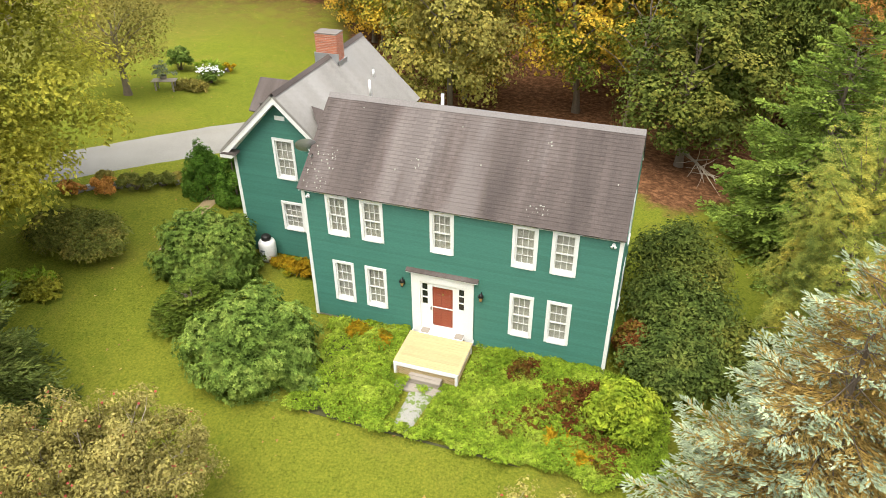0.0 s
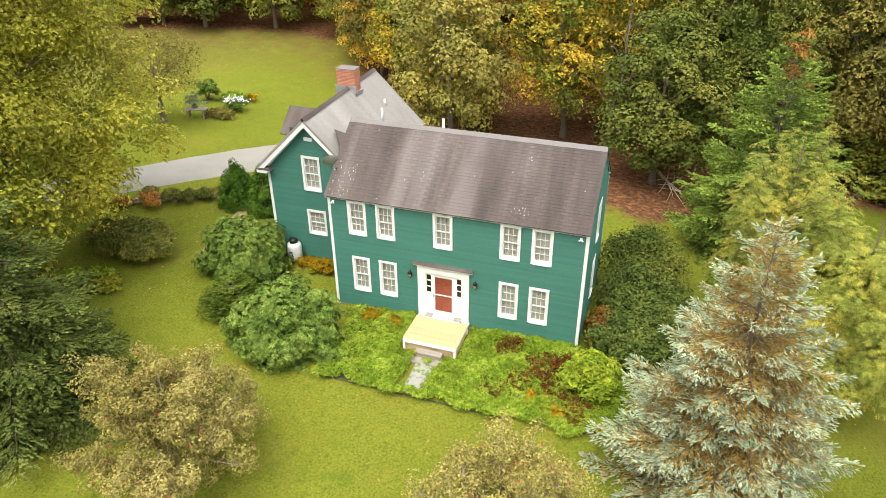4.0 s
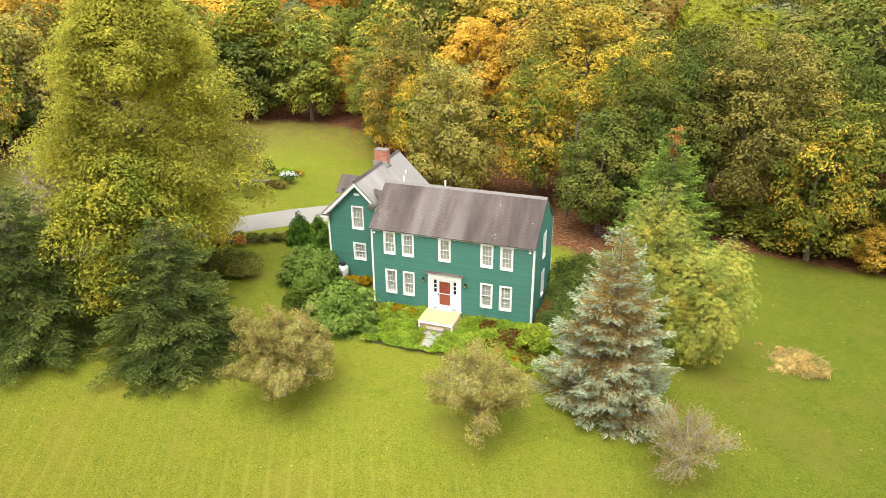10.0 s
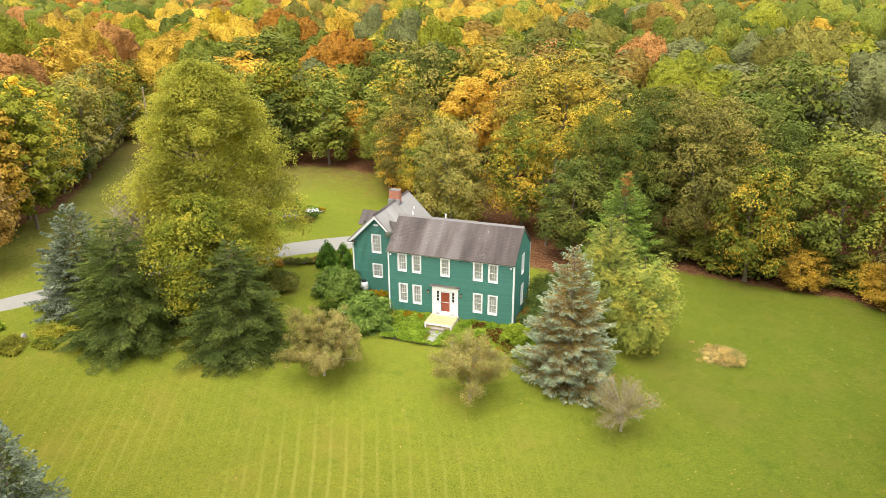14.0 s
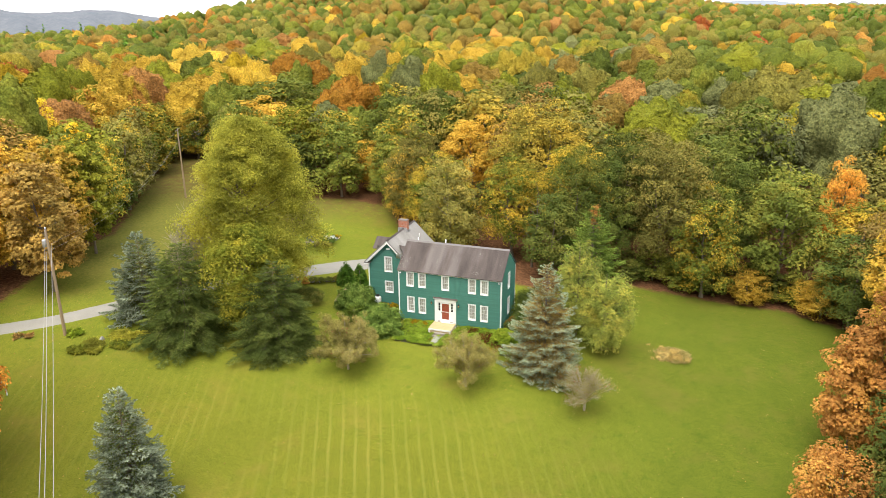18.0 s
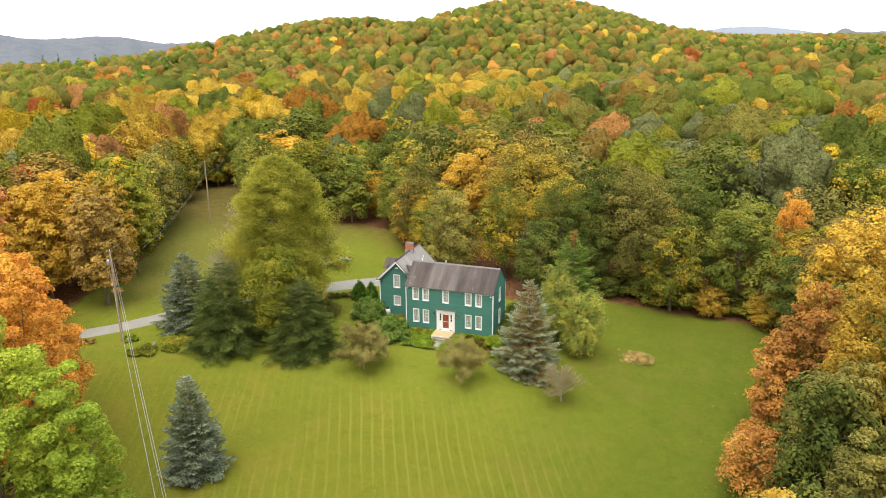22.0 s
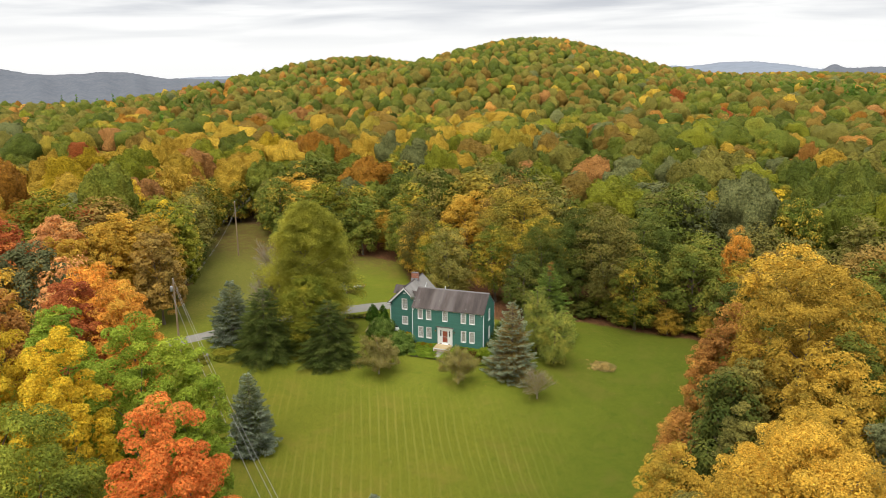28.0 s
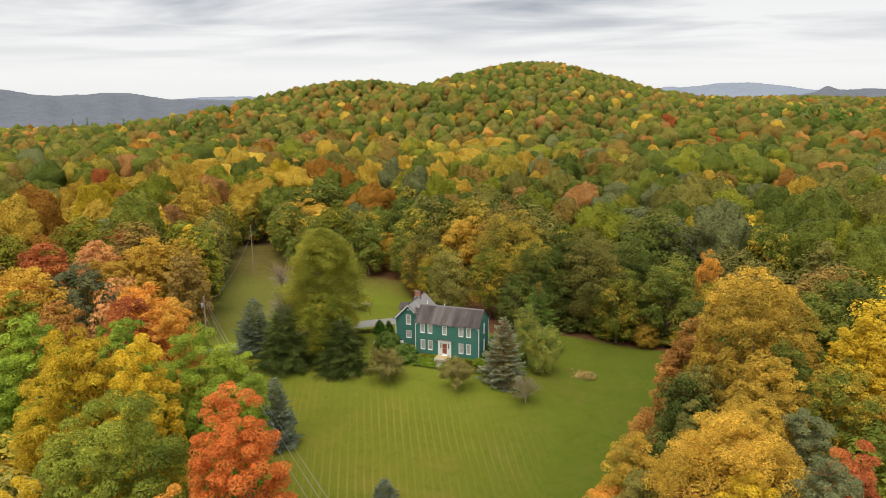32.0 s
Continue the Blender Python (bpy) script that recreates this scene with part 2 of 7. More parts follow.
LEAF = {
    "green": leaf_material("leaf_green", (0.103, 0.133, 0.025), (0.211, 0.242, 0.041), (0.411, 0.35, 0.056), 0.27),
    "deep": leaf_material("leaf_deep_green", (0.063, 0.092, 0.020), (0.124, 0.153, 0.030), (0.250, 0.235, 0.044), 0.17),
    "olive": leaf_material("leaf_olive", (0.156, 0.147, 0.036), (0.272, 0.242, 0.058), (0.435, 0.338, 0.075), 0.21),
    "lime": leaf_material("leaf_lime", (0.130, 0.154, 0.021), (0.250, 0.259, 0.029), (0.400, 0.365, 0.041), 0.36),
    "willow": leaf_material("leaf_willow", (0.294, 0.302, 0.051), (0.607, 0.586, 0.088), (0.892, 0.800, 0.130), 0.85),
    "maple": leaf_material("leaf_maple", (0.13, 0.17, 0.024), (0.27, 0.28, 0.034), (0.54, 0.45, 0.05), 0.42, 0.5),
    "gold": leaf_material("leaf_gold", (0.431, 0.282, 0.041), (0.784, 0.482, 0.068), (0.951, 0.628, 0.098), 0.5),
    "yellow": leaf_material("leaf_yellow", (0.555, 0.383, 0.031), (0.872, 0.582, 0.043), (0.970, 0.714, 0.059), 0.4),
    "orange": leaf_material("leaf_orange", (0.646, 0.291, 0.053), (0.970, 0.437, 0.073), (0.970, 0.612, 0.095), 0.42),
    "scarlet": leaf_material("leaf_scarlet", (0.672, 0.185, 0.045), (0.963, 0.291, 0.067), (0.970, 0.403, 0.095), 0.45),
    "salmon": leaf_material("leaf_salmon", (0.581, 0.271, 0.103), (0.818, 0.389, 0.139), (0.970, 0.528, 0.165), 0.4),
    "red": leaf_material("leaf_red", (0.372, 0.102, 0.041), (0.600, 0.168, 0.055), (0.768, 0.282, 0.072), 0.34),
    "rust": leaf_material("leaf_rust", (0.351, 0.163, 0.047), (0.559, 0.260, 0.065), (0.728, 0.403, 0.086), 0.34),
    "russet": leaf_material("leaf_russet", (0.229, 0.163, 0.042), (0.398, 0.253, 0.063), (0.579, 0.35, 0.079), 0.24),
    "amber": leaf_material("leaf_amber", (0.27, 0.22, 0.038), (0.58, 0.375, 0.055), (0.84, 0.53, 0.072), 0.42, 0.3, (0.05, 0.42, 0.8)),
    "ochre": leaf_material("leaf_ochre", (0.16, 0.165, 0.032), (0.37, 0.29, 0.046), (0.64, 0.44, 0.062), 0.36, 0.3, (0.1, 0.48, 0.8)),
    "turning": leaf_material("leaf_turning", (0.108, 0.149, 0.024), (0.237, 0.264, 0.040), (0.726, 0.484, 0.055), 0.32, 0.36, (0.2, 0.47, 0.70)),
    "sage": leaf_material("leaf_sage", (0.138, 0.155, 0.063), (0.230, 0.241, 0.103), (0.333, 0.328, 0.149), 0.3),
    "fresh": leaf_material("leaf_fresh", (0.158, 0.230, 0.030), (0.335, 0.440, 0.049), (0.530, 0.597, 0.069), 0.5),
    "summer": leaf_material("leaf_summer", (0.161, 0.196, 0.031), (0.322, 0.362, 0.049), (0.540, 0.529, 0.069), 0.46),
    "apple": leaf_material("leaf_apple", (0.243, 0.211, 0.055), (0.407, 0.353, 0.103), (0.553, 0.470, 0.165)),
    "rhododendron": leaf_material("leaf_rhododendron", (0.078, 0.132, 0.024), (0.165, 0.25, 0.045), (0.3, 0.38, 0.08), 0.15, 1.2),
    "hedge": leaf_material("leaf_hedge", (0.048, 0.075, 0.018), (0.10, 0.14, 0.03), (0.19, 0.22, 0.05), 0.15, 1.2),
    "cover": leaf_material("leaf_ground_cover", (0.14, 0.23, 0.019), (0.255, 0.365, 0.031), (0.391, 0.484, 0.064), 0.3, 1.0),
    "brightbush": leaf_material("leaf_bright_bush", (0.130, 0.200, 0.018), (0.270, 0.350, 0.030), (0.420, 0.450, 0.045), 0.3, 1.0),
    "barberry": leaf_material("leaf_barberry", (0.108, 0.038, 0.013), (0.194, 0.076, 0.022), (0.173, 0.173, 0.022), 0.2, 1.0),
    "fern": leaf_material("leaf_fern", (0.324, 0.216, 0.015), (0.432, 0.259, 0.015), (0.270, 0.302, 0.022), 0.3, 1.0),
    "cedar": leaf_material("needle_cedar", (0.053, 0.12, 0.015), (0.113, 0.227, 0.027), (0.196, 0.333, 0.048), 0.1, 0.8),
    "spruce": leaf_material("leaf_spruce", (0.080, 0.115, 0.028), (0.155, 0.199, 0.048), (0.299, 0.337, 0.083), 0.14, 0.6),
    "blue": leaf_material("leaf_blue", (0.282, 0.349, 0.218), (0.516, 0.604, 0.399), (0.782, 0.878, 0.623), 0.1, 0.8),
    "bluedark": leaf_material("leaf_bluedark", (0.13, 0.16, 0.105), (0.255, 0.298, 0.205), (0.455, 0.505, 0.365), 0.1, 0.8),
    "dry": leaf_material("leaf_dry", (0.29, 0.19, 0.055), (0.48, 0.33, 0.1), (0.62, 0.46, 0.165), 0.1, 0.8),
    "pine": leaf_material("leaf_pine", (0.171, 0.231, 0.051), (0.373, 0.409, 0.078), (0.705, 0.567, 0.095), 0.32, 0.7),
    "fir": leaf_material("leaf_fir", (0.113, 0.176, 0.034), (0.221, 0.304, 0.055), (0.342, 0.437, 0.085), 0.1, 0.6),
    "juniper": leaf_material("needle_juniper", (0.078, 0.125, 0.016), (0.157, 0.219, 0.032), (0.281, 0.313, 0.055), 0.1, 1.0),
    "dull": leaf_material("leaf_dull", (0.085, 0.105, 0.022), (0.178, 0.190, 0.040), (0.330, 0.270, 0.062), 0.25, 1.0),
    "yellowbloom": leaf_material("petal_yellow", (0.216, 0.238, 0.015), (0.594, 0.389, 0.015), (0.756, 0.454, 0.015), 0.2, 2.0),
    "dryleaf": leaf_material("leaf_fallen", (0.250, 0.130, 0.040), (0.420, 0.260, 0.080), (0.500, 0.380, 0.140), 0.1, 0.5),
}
BARK = surface("bark", (0.10, 0.075, 0.05), (0.20, 0.16, 0.12), 2.0, 0.9, 0.6, 18, stretch=(1, 1, 0.3))
AMBER = surface("amber_glass", (0.45, 0.28, 0.10), (0.55, 0.36, 0.15), 5, 0.2, 0)
TWIG = surface("grey_twigs", (0.27, 0.22, 0.16), (0.42, 0.36, 0.27), 2.0, 0.9, 0.3, 18)

# ---- helpers for building ----


def mesh_np(name, verts, faces, mat=None, smooth=False):
    """A mesh from arrays: verts (n, 3), faces (m, 3 or 4)."""
    me = bpy.data.meshes.new(name)
    verts, faces = np.asarray(verts, np.float32), np.asarray(faces, np.int32)
    k = faces.shape[1]
    me.vertices.add(len(verts))
    me.vertices.foreach_set("co", verts.ravel())
    me.loops.add(faces.size)
    me.loops.foreach_set("vertex_index", faces.ravel())
    me.polygons.add(len(faces))
    me.polygons.foreach_set("loop_start", np.arange(0, faces.size, k, dtype=np.int32))
    me.polygons.foreach_set("use_smooth", np.full(len(faces), smooth))
    me.update(calc_edges=True)
    if mat:
        me.materials.append(mat)
    return me


def link(name, me, parent=None, m=None, label="", mat=None):
    """An object on a mesh; with a parent it is one of its parts, m then lies in the parent's space."""
    ob = new(name, me)
    if parent is not None:
        ob.parent = parent
    if m is not None:
        ob.matrix_basis = m
    if mat is not None:
        ob.material_slots[0].link = "OBJECT"
        ob.material_slots[0].material = mat
    if label:
        ob["label"] = label
    return ob


def thing(name, m, label, category, group="", kind=""):
    e = new(name)
    e.empty_display_size = 0.3
    e.matrix_basis = m
    return tagged(e, label, category, group, kind)


CUBE = [(0, 3, 2, 1), (4, 5, 6, 7), (0, 1, 5, 4), (1, 2, 6, 5), (2, 3, 7, 6), (3, 0, 4, 7)]


def box_arrays(boxes):
    v, f = [], []
    for x0, x1, y0, y1, z0, z1 in boxes:
        b = len(v)
        v += [(x0, y0, z0), (x1, y0, z0), (x1, y1, z0), (x0, y1, z0), (x0, y0, z1), (x1, y0, z1), (x1, y1, z1), (x0, y1, z1)]
        f += [tuple(i + b for i in q) for q in CUBE]
    return v, f


def boxes_mesh(name, boxes, mat, bevel=0.0):
    v, f = box_arrays(boxes)
    if not bevel:
        return mesh_np(name, v, f, mat)
    bm = bmesh.new()
    vs = [bm.verts.new(p) for p in v]
    for q in f:
        bm.faces.new([vs[i] for i in q])
    bmesh.ops.bevel(bm, geom=list(bm.edges), offset=bevel, segments=1, affect="EDGES")
    me = bpy.data.meshes.new(name)
    bm.to_mesh(me)
    bm.free()
    me.materials.append(mat)
    return me


def prism_mesh(name, outline, axis, lo, hi, mat):
    """A flat outline drawn out along an axis from lo to hi. outline: the two other coordinates, in order."""
    n = len(outline)

    def at(p, d):
        q = list(p)
        q.insert("xyz".index(axis), d)
        return q
    v = [at(p, lo) for p in outline] + [at(p, hi) for p in outline]
    bm = bmesh.new()
    vs = [bm.verts.new(p) for p in v]
    bm.faces.new(vs[:n])
    bm.faces.new(vs[n:][::-1])
    for i in range(n):
        j = (i + 1) % n
        bm.faces.new((vs[i], vs[n + i], vs[n + j], vs[j]))
    bmesh.ops.recalc_face_normals(bm, faces=bm.faces)
    me = bpy.data.meshes.new(name)
    bm.to_mesh(me)
    bm.free()
    me.materials.append(mat)
    return me


def tube_arrays(path, radii, sides=8, base=0):
    """Verts and quads of a tapered tube along a path."""
    path = np.asarray(path, float)
    t = np.gradient(path, axis=0)
    t /= np.linalg.norm(t, axis=1)[:, None] + 1e-9
    ref = np.where(np.abs(t[:, 2:3]) > 0.9, np.array([[1.0, 0, 0]]), np.array([[0, 0, 1.0]]))
    u = np.cross(t, ref)
    u /= np.linalg.norm(u, axis=1)[:, None] + 1e-9
    w = np.cross(t, u)
    a = np.arange(sides) * 2 * np.pi / sides
    ring = np.cos(a)[None, :, None] * u[:, None] + np.sin(a)[None, :, None] * w[:, None]
    v = (path[:, None] + ring * np.asarray(radii, float)[:, None, None]).reshape(-1, 3)
    k = len(path)
    i, j = np.meshgrid(np.arange(k - 1), np.arange(sides), indexing="ij")
    f = np.stack([i * sides + j, i * sides + (j + 1) % sides, (i + 1) * sides + (j + 1) % sides, (i + 1) * sides + j], -1).reshape(-1, 4)
    return v, f + base


def join_arrays(pieces):
    vs, fs, base = [], [], 0
    for v, f in pieces:
        vs.append(np.asarray(v, float))
        fs.append(np.asarray(f) + base)
        base += len(v)
    return np.concatenate(vs), np.concatenate(fs)


def lathe_mesh(name, profile, mat, sides=24):
    """A turned shape from (radius, height) pairs."""
    v, f = tube_arrays([(0, 0, z) for _, z in profile], [max(r, 1e-3) for r, _ in profile], sides)
    z = np.repeat([z for _, z in profile], sides)
    v[:, 2] = z
    return mesh_np(name, v, f, mat, True)


# ---- the land ----
def ramp(v, a, b):
    """Smooth step from 0 at a to 1 at b."""
    u = np.clip((v - a) / (b - a), 0, 1)
    return u * u * (3 - 2 * u)


def ground_height(x, y):
    """Height of the land: level at the house, falling to the front and east, rising to a wooded hill."""
    x, y = np.asarray(x, float), np.asarray(y, float)
    z = -2.6 * ramp(-y, -6, 46) - 2.0 * ramp(-y, 30, 90) - 2.6 * ramp(x, 10, 34) * ramp(-np.abs(y - 5), -70, -15)
    z = z - 1.4 * ramp(y, 8, 30) + 0.9 * ramp(-x, 8, 32)
    z = z + 13 * ramp(y, 130, 520) * ramp(x, -420, -130) + 3 * ramp(-x, 70, 300) * ramp(y, -60, 120)
    far = ramp(y, 150, 420)
    z = z + far * 44 * np.exp(-((x + 130) / np.where(x < -130, 76, 78)) ** 2 / 2 - ((y - 740) / 240) ** 2 / 2)
    z = z + far * 31 * np.exp(-((x + 316) / 38) ** 2 / 2 - ((y - 640) / 170) ** 2 / 2)
    z = z + far * 7 * np.exp(-((x - 20) / 90) ** 2 / 2 - ((y - 700) / 200) ** 2 / 2)
    z = z + 6 * ramp(x, 60, 160) * ramp(y, 350, 700)
    return z - 36 * ramp(-x, 330, 520) * ramp(y, 300, 480)


LAWN = [(-84, 68), (-71, 46), (-50, 14), (-44, -10), (-43, -22), (-31, -31), (-22, -36), (-13, -42), (-4, -48), (6, -60), (38, -60),
        (41, -26), (43.5, -12), (46, 1), (47, 9), (47.5, 18), (41, 23), (29, 24), (21, 22), (17.5, 15), (13.5, 11), (8, 14),
        (0, 19), (-9, 25), (-15, 33), (-21, 44), (-28, 45.5), (-36, 44.5), (-48, 41), (-58, 52), (-72, 68)]


def inside(px, py, poly):
    px, py = np.asarray(px, float), np.asarray(py, float)
    hit_n = np.zeros(px.shape, bool)
    for (x0, y0), (x1, y1) in zip(poly, poly[1:] + poly[:1]):
        if y0 != y1:
            hit_n ^= ((y0 > py) != (y1 > py)) & (px < (x1 - x0) * (py - y0) / (y1 - y0) + x0)
    return hit_n


def edge_distance(px, py, poly):
    """Distance to the outline, positive inside."""
    px, py = np.asarray(px, float), np.asarray(py, float)
    d = np.full(px.shape, 1e9)
    for (x0, y0), (x1, y1) in zip(poly, poly[1:] + poly[:1]):
        dx, dy = x1 - x0, y1 - y0
        u = np.clip(((px - x0) * dx + (py - y0) * dy) / (dx * dx + dy * dy), 0, 1)
        d = np.minimum(d, np.hypot(px - x0 - u * dx, py - y0 - u * dy))
    return np.where(inside(px, py, poly), d, -d)


def ground_material():
    """Mown grass with wheel stripes and clover patches; under the trees brown leaf litter."""
    m, n, l, out = node_material("ground_cover")
    geo, att = n("ShaderNodeNewGeometry"), n("ShaderNodeAttribute")
    att.attribute_name = "lawn"
    pos = geo.outputs["Position"]
    big, mid, fine = noise_node(n, l, pos, 0.06, 3), noise_node(n, l, pos, 0.55, 5, 0.65), noise_node(n, l, pos, 11.0, 5, 0.8)
    tuft = noise_node(n, l, pos, 2.6, 5, 0.7)
    grass = ramp_node(n, l, big, [(0.36, (0.062, 0.102, 0.011)), (0.5, (0.110, 0.140, 0.014)), (0.62, (0.180, 0.166, 0.023))])
    grass = mix_node(n, l, 0.5, grass, ramp_node(n, l, mid, [(0.32, (0.040, 0.077, 0.009)), (0.5, (0.105, 0.133, 0.014)), (0.68, (0.189, 0.177, 0.023))]))
    grass = mix_node(n, l, 0.35, grass, ramp_node(n, l, tuft, [(0.35, (0.050, 0.075, 0.010)), (0.65, (0.198, 0.192, 0.025))]))
    grass = mix_node(n, l, 0.62, grass, ramp_node(n, l, fine, [(0.32, (0.026, 0.051, 0.007)), (0.68, (0.257, 0.248, 0.032))]))
    # thin tan patches and lush clover patches
    thin = ramp_node(n, l, noise_node(n, l, pos, 0.23, 5, 0.65), [(0.52, (0, 0, 0)), (0.72, (0.55, 0.55, 0.55))])
    grass = mix_node(n, l, thin, grass, (0.180, 0.148, 0.030))
    clover = ramp_node(n, l, noise_node(n, l, pos, 0.9, 5, 0.7), [(0.56, (0, 0, 0)), (0.74, (0.5, 0.5, 0.5))])
    grass = mix_node(n, l, clover, grass, (0.057, 0.106, 0.011))
    # mowing stripes run away from the house, slightly wavy
    mp = n("ShaderNodeMapping")
    mp.inputs["Rotation"].default_value = (0, 0, radians(-25))
    mp.inputs["Scale"].default_value = (1, 1, 0)
    l(pos, mp.inputs[0])
    wave = n("ShaderNodeTexWave")
    wave.inputs["Scale"].default_value, wave.inputs["Distortion"].default_value = 0.3, 3.0
    wave.inputs["Detail"].default_value, wave.inputs["Detail Scale"].default_value = 3, 0.25
    l(mp.outputs[0], wave.inputs["Vector"])
    stripe = ramp_node(n, l, wave.outputs["Fac"], [(0.80, (0, 0, 0)), (1.0, (1, 1, 1))])
    fade = mix_node(n, l, ramp_node(n, l, noise_node(n, l, pos, 0.05, 2), [(0.32, (0, 0, 0)), (0.54, (1, 1, 1))]), (0, 0, 0), stripe)
    # the eastern part of the lawn is lusher and shows no wheel tracks
    sep = n("ShaderNodeSeparateXYZ")
    l(pos, sep.inputs[0])
    edge = n("ShaderNodeMath")
    edge.operation = "MULTIPLY_ADD"
    l(big, edge.inputs[0])
    edge.inputs[1].default_value = 26.0
    l(sep.outputs["X"], edge.inputs[2])
    east = n("ShaderNodeMapRange")
    east.inputs["From Min"].default_value, east.inputs["From Max"].default_value = 27, 43
    l(edge.outputs[0], east.inputs["Value"])
    front = n("ShaderNodeMapRange")
    front.inputs["From Min"].default_value, front.inputs["From Max"].default_value = -22, -11
    l(sep.outputs["Y"], front.inputs["Value"])
    south = mix_node(n, l, front.outputs["Result"], mix_node(n, l, 1.0, grass, (1.02, 0.97, 0.92), "MULTIPLY"), mix_node(n, l, 1.0, grass, (1.10, 1.14, 1.05), "MULTIPLY"))
    lush = mix_node(n, l, 1.0, grass, (0.73, 0.82, 0.78), "MULTIPLY")
    grass = mix_node(n, l, east.outputs["Result"], south, lush)
    fade = mix_node(n, l, east.outputs["Result"], fade, (0, 0, 0))
    fade = mix_node(n, l, front.outputs["Result"], fade, (0, 0, 0))
    left = n("ShaderNodeMapRange")
    left.inputs["From Min"].default_value, left.inputs["From Max"].default_value = -16, 2
    l(sep.outputs["X"], left.inputs["Value"])
    fade = mix_node(n, l, left.outputs["Result"], mix_node(n, l, 0.35, (0, 0, 0), fade), fade)
    half = mix_node(n, l, 0.30, (0, 0, 0), fade)
    grass = mix_node(n, l, half, grass, (0.30, 0.27, 0.06))
    # the western lane is rough, dull grass; the back lawn is brown with leaves towards the trees
    west, north = n("ShaderNodeMapRange"), n("ShaderNodeMapRange")
    west.inputs["From Min"].default_value, west.inputs["From Max"].default_value = -25, -38
    l(sep.outputs["X"], west.inputs["Value"])
    north.inputs["From Min"].default_value, north.inputs["From Max"].default_value = -12, 2
    l(sep.outputs["Y"], north.inputs["Value"])
    lane = mix_node(n, l, west.outputs["Result"], (0, 0, 0), mix_node(n, l, north.outputs["Result"], (0, 0, 0), (0.6, 0.6, 0.6)))
    grass = mix_node(n, l, lane, grass, ramp_node(n, l, tuft, [(0.35, (0.090, 0.086, 0.022)), (0.65, (0.190, 0.160, 0.045))]))
    rear = n("ShaderNodeMapRange")
    rear.inputs["From Min"].default_value, rear.inputs["From Max"].default_value = 31, 45
    l(sep.outputs["Y"], rear.inputs["Value"])
    leaves = mix_node(n, l, rear.outputs["Result"], (0, 0, 0), ramp_node(n, l, mid, [(0.35, (0.2, 0.2, 0.2)), (0.6, (0.9, 0.9, 0.9))]))
    grass = mix_node(n, l, leaves, grass, ramp_node(n, l, fine, [(0.35, (0.075, 0.055, 0.018)), (0.65, (0.165, 0.105, 0.038))]))
    leafy = noise_node(n, l, pos, 3.0, 5, 0.75)
    litter = ramp_node(n, l, leafy, [(0.3, (0.045, 0.022, 0.011)), (0.5, (0.125, 0.060, 0.029)), (0.7, (0.29, 0.145, 0.070))])
    away = n("ShaderNodeVectorMath")
    away.operation = "LENGTH"
    l(pos, away.inputs[0])
    gone = n("ShaderNodeMapRange")
    gone.inputs["From Min"].default_value, gone.inputs["From Max"].default_value = 70, 160
    l(away.outputs["Value"], gone.inputs["Value"])
    litter = mix_node(n, l, gone.outputs["Result"], litter, ramp_node(n, l, leafy, [(0.3, (0.05, 0.06, 0.025)), (0.7, (0.13, 0.12, 0.05))]))
    # the border frays
    fray = n("ShaderNodeMath")
    fray.operation = "MULTIPLY_ADD"
    l(noise_node(n, l, pos, 0.8, 5, 0.7), fray.inputs[0])
    fray.inputs[1].default_value = 0.7
    l(att.outputs["Fac"], fray.inputs[2])
    mask = ramp_node(n, l, fray.outputs[0], [(0.72, (0, 0, 0)), (0.95, (1, 1, 1))])
    col = mix_node(n, l, mask, litter, grass)
    p, b = n("ShaderNodeBsdfPrincipled"), n("ShaderNodeBump")
    b.inputs["Strength"].default_value, b.inputs["Distance"].default_value = 0.8, 0.08
    l(fine, b.inputs["Height"])
    l(b.outputs[0], p.inputs["Normal"])
    l(col, p.inputs["Base Color"])
    p.inputs["Roughness"].default_value, p.inputs["Specular IOR Level"].default_value = 0.95, 0.02
    l(p.outputs[0], out.inputs["Surface"])
    return m


def build_ground():
    def axis_steps(lo, hi):
        near = np.arange(-90, 90.1, 1.25)
        up = 90 * np.exp(np.linspace(0, math.log(hi / 90), 46))[1:]
        down = -90 * np.exp(np.linspace(0, math.log(-lo / 90), 46))[1:]
        return np.concatenate([down[::-1], near, up])
    gx, gy = axis_steps(-3600, 3600), axis_steps(-3600, 4200)
    xx, yy = np.meshgrid(gx, gy, indexing="xy")
    zz = ground_height(xx, yy)
    v = np.stack([xx, yy, zz], -1).reshape(-1, 3)
    nx, ny = len(gx), len(gy)
    i, j = np.meshgrid(np.arange(ny - 1), np.arange(nx - 1), indexing="ij")
    f = np.stack([i * nx + j, i * nx + j + 1, (i + 1) * nx + j + 1, (i + 1) * nx + j], -1).reshape(-1, 4)
    me = mesh_np("ground", v, f, ground_material(), True)
    lawn = np.clip(0.78 + edge_distance(v[:, 0], v[:, 1], LAWN) / 5.0, 0, 1).astype(np.float32)
    me.attributes.new("lawn", "FLOAT", "POINT").data.foreach_set("value", lawn)
    return tagged(link("ground", me), "mown green lawn with faint wheel stripes, leaf litter under trees", "ground", kind="structure")


build_ground()
GRAVEL = surface("grey_gravel", (0.185, 0.172, 0.145), (0.29, 0.275, 0.24), 0.5, 0.95, 0.5, 30)


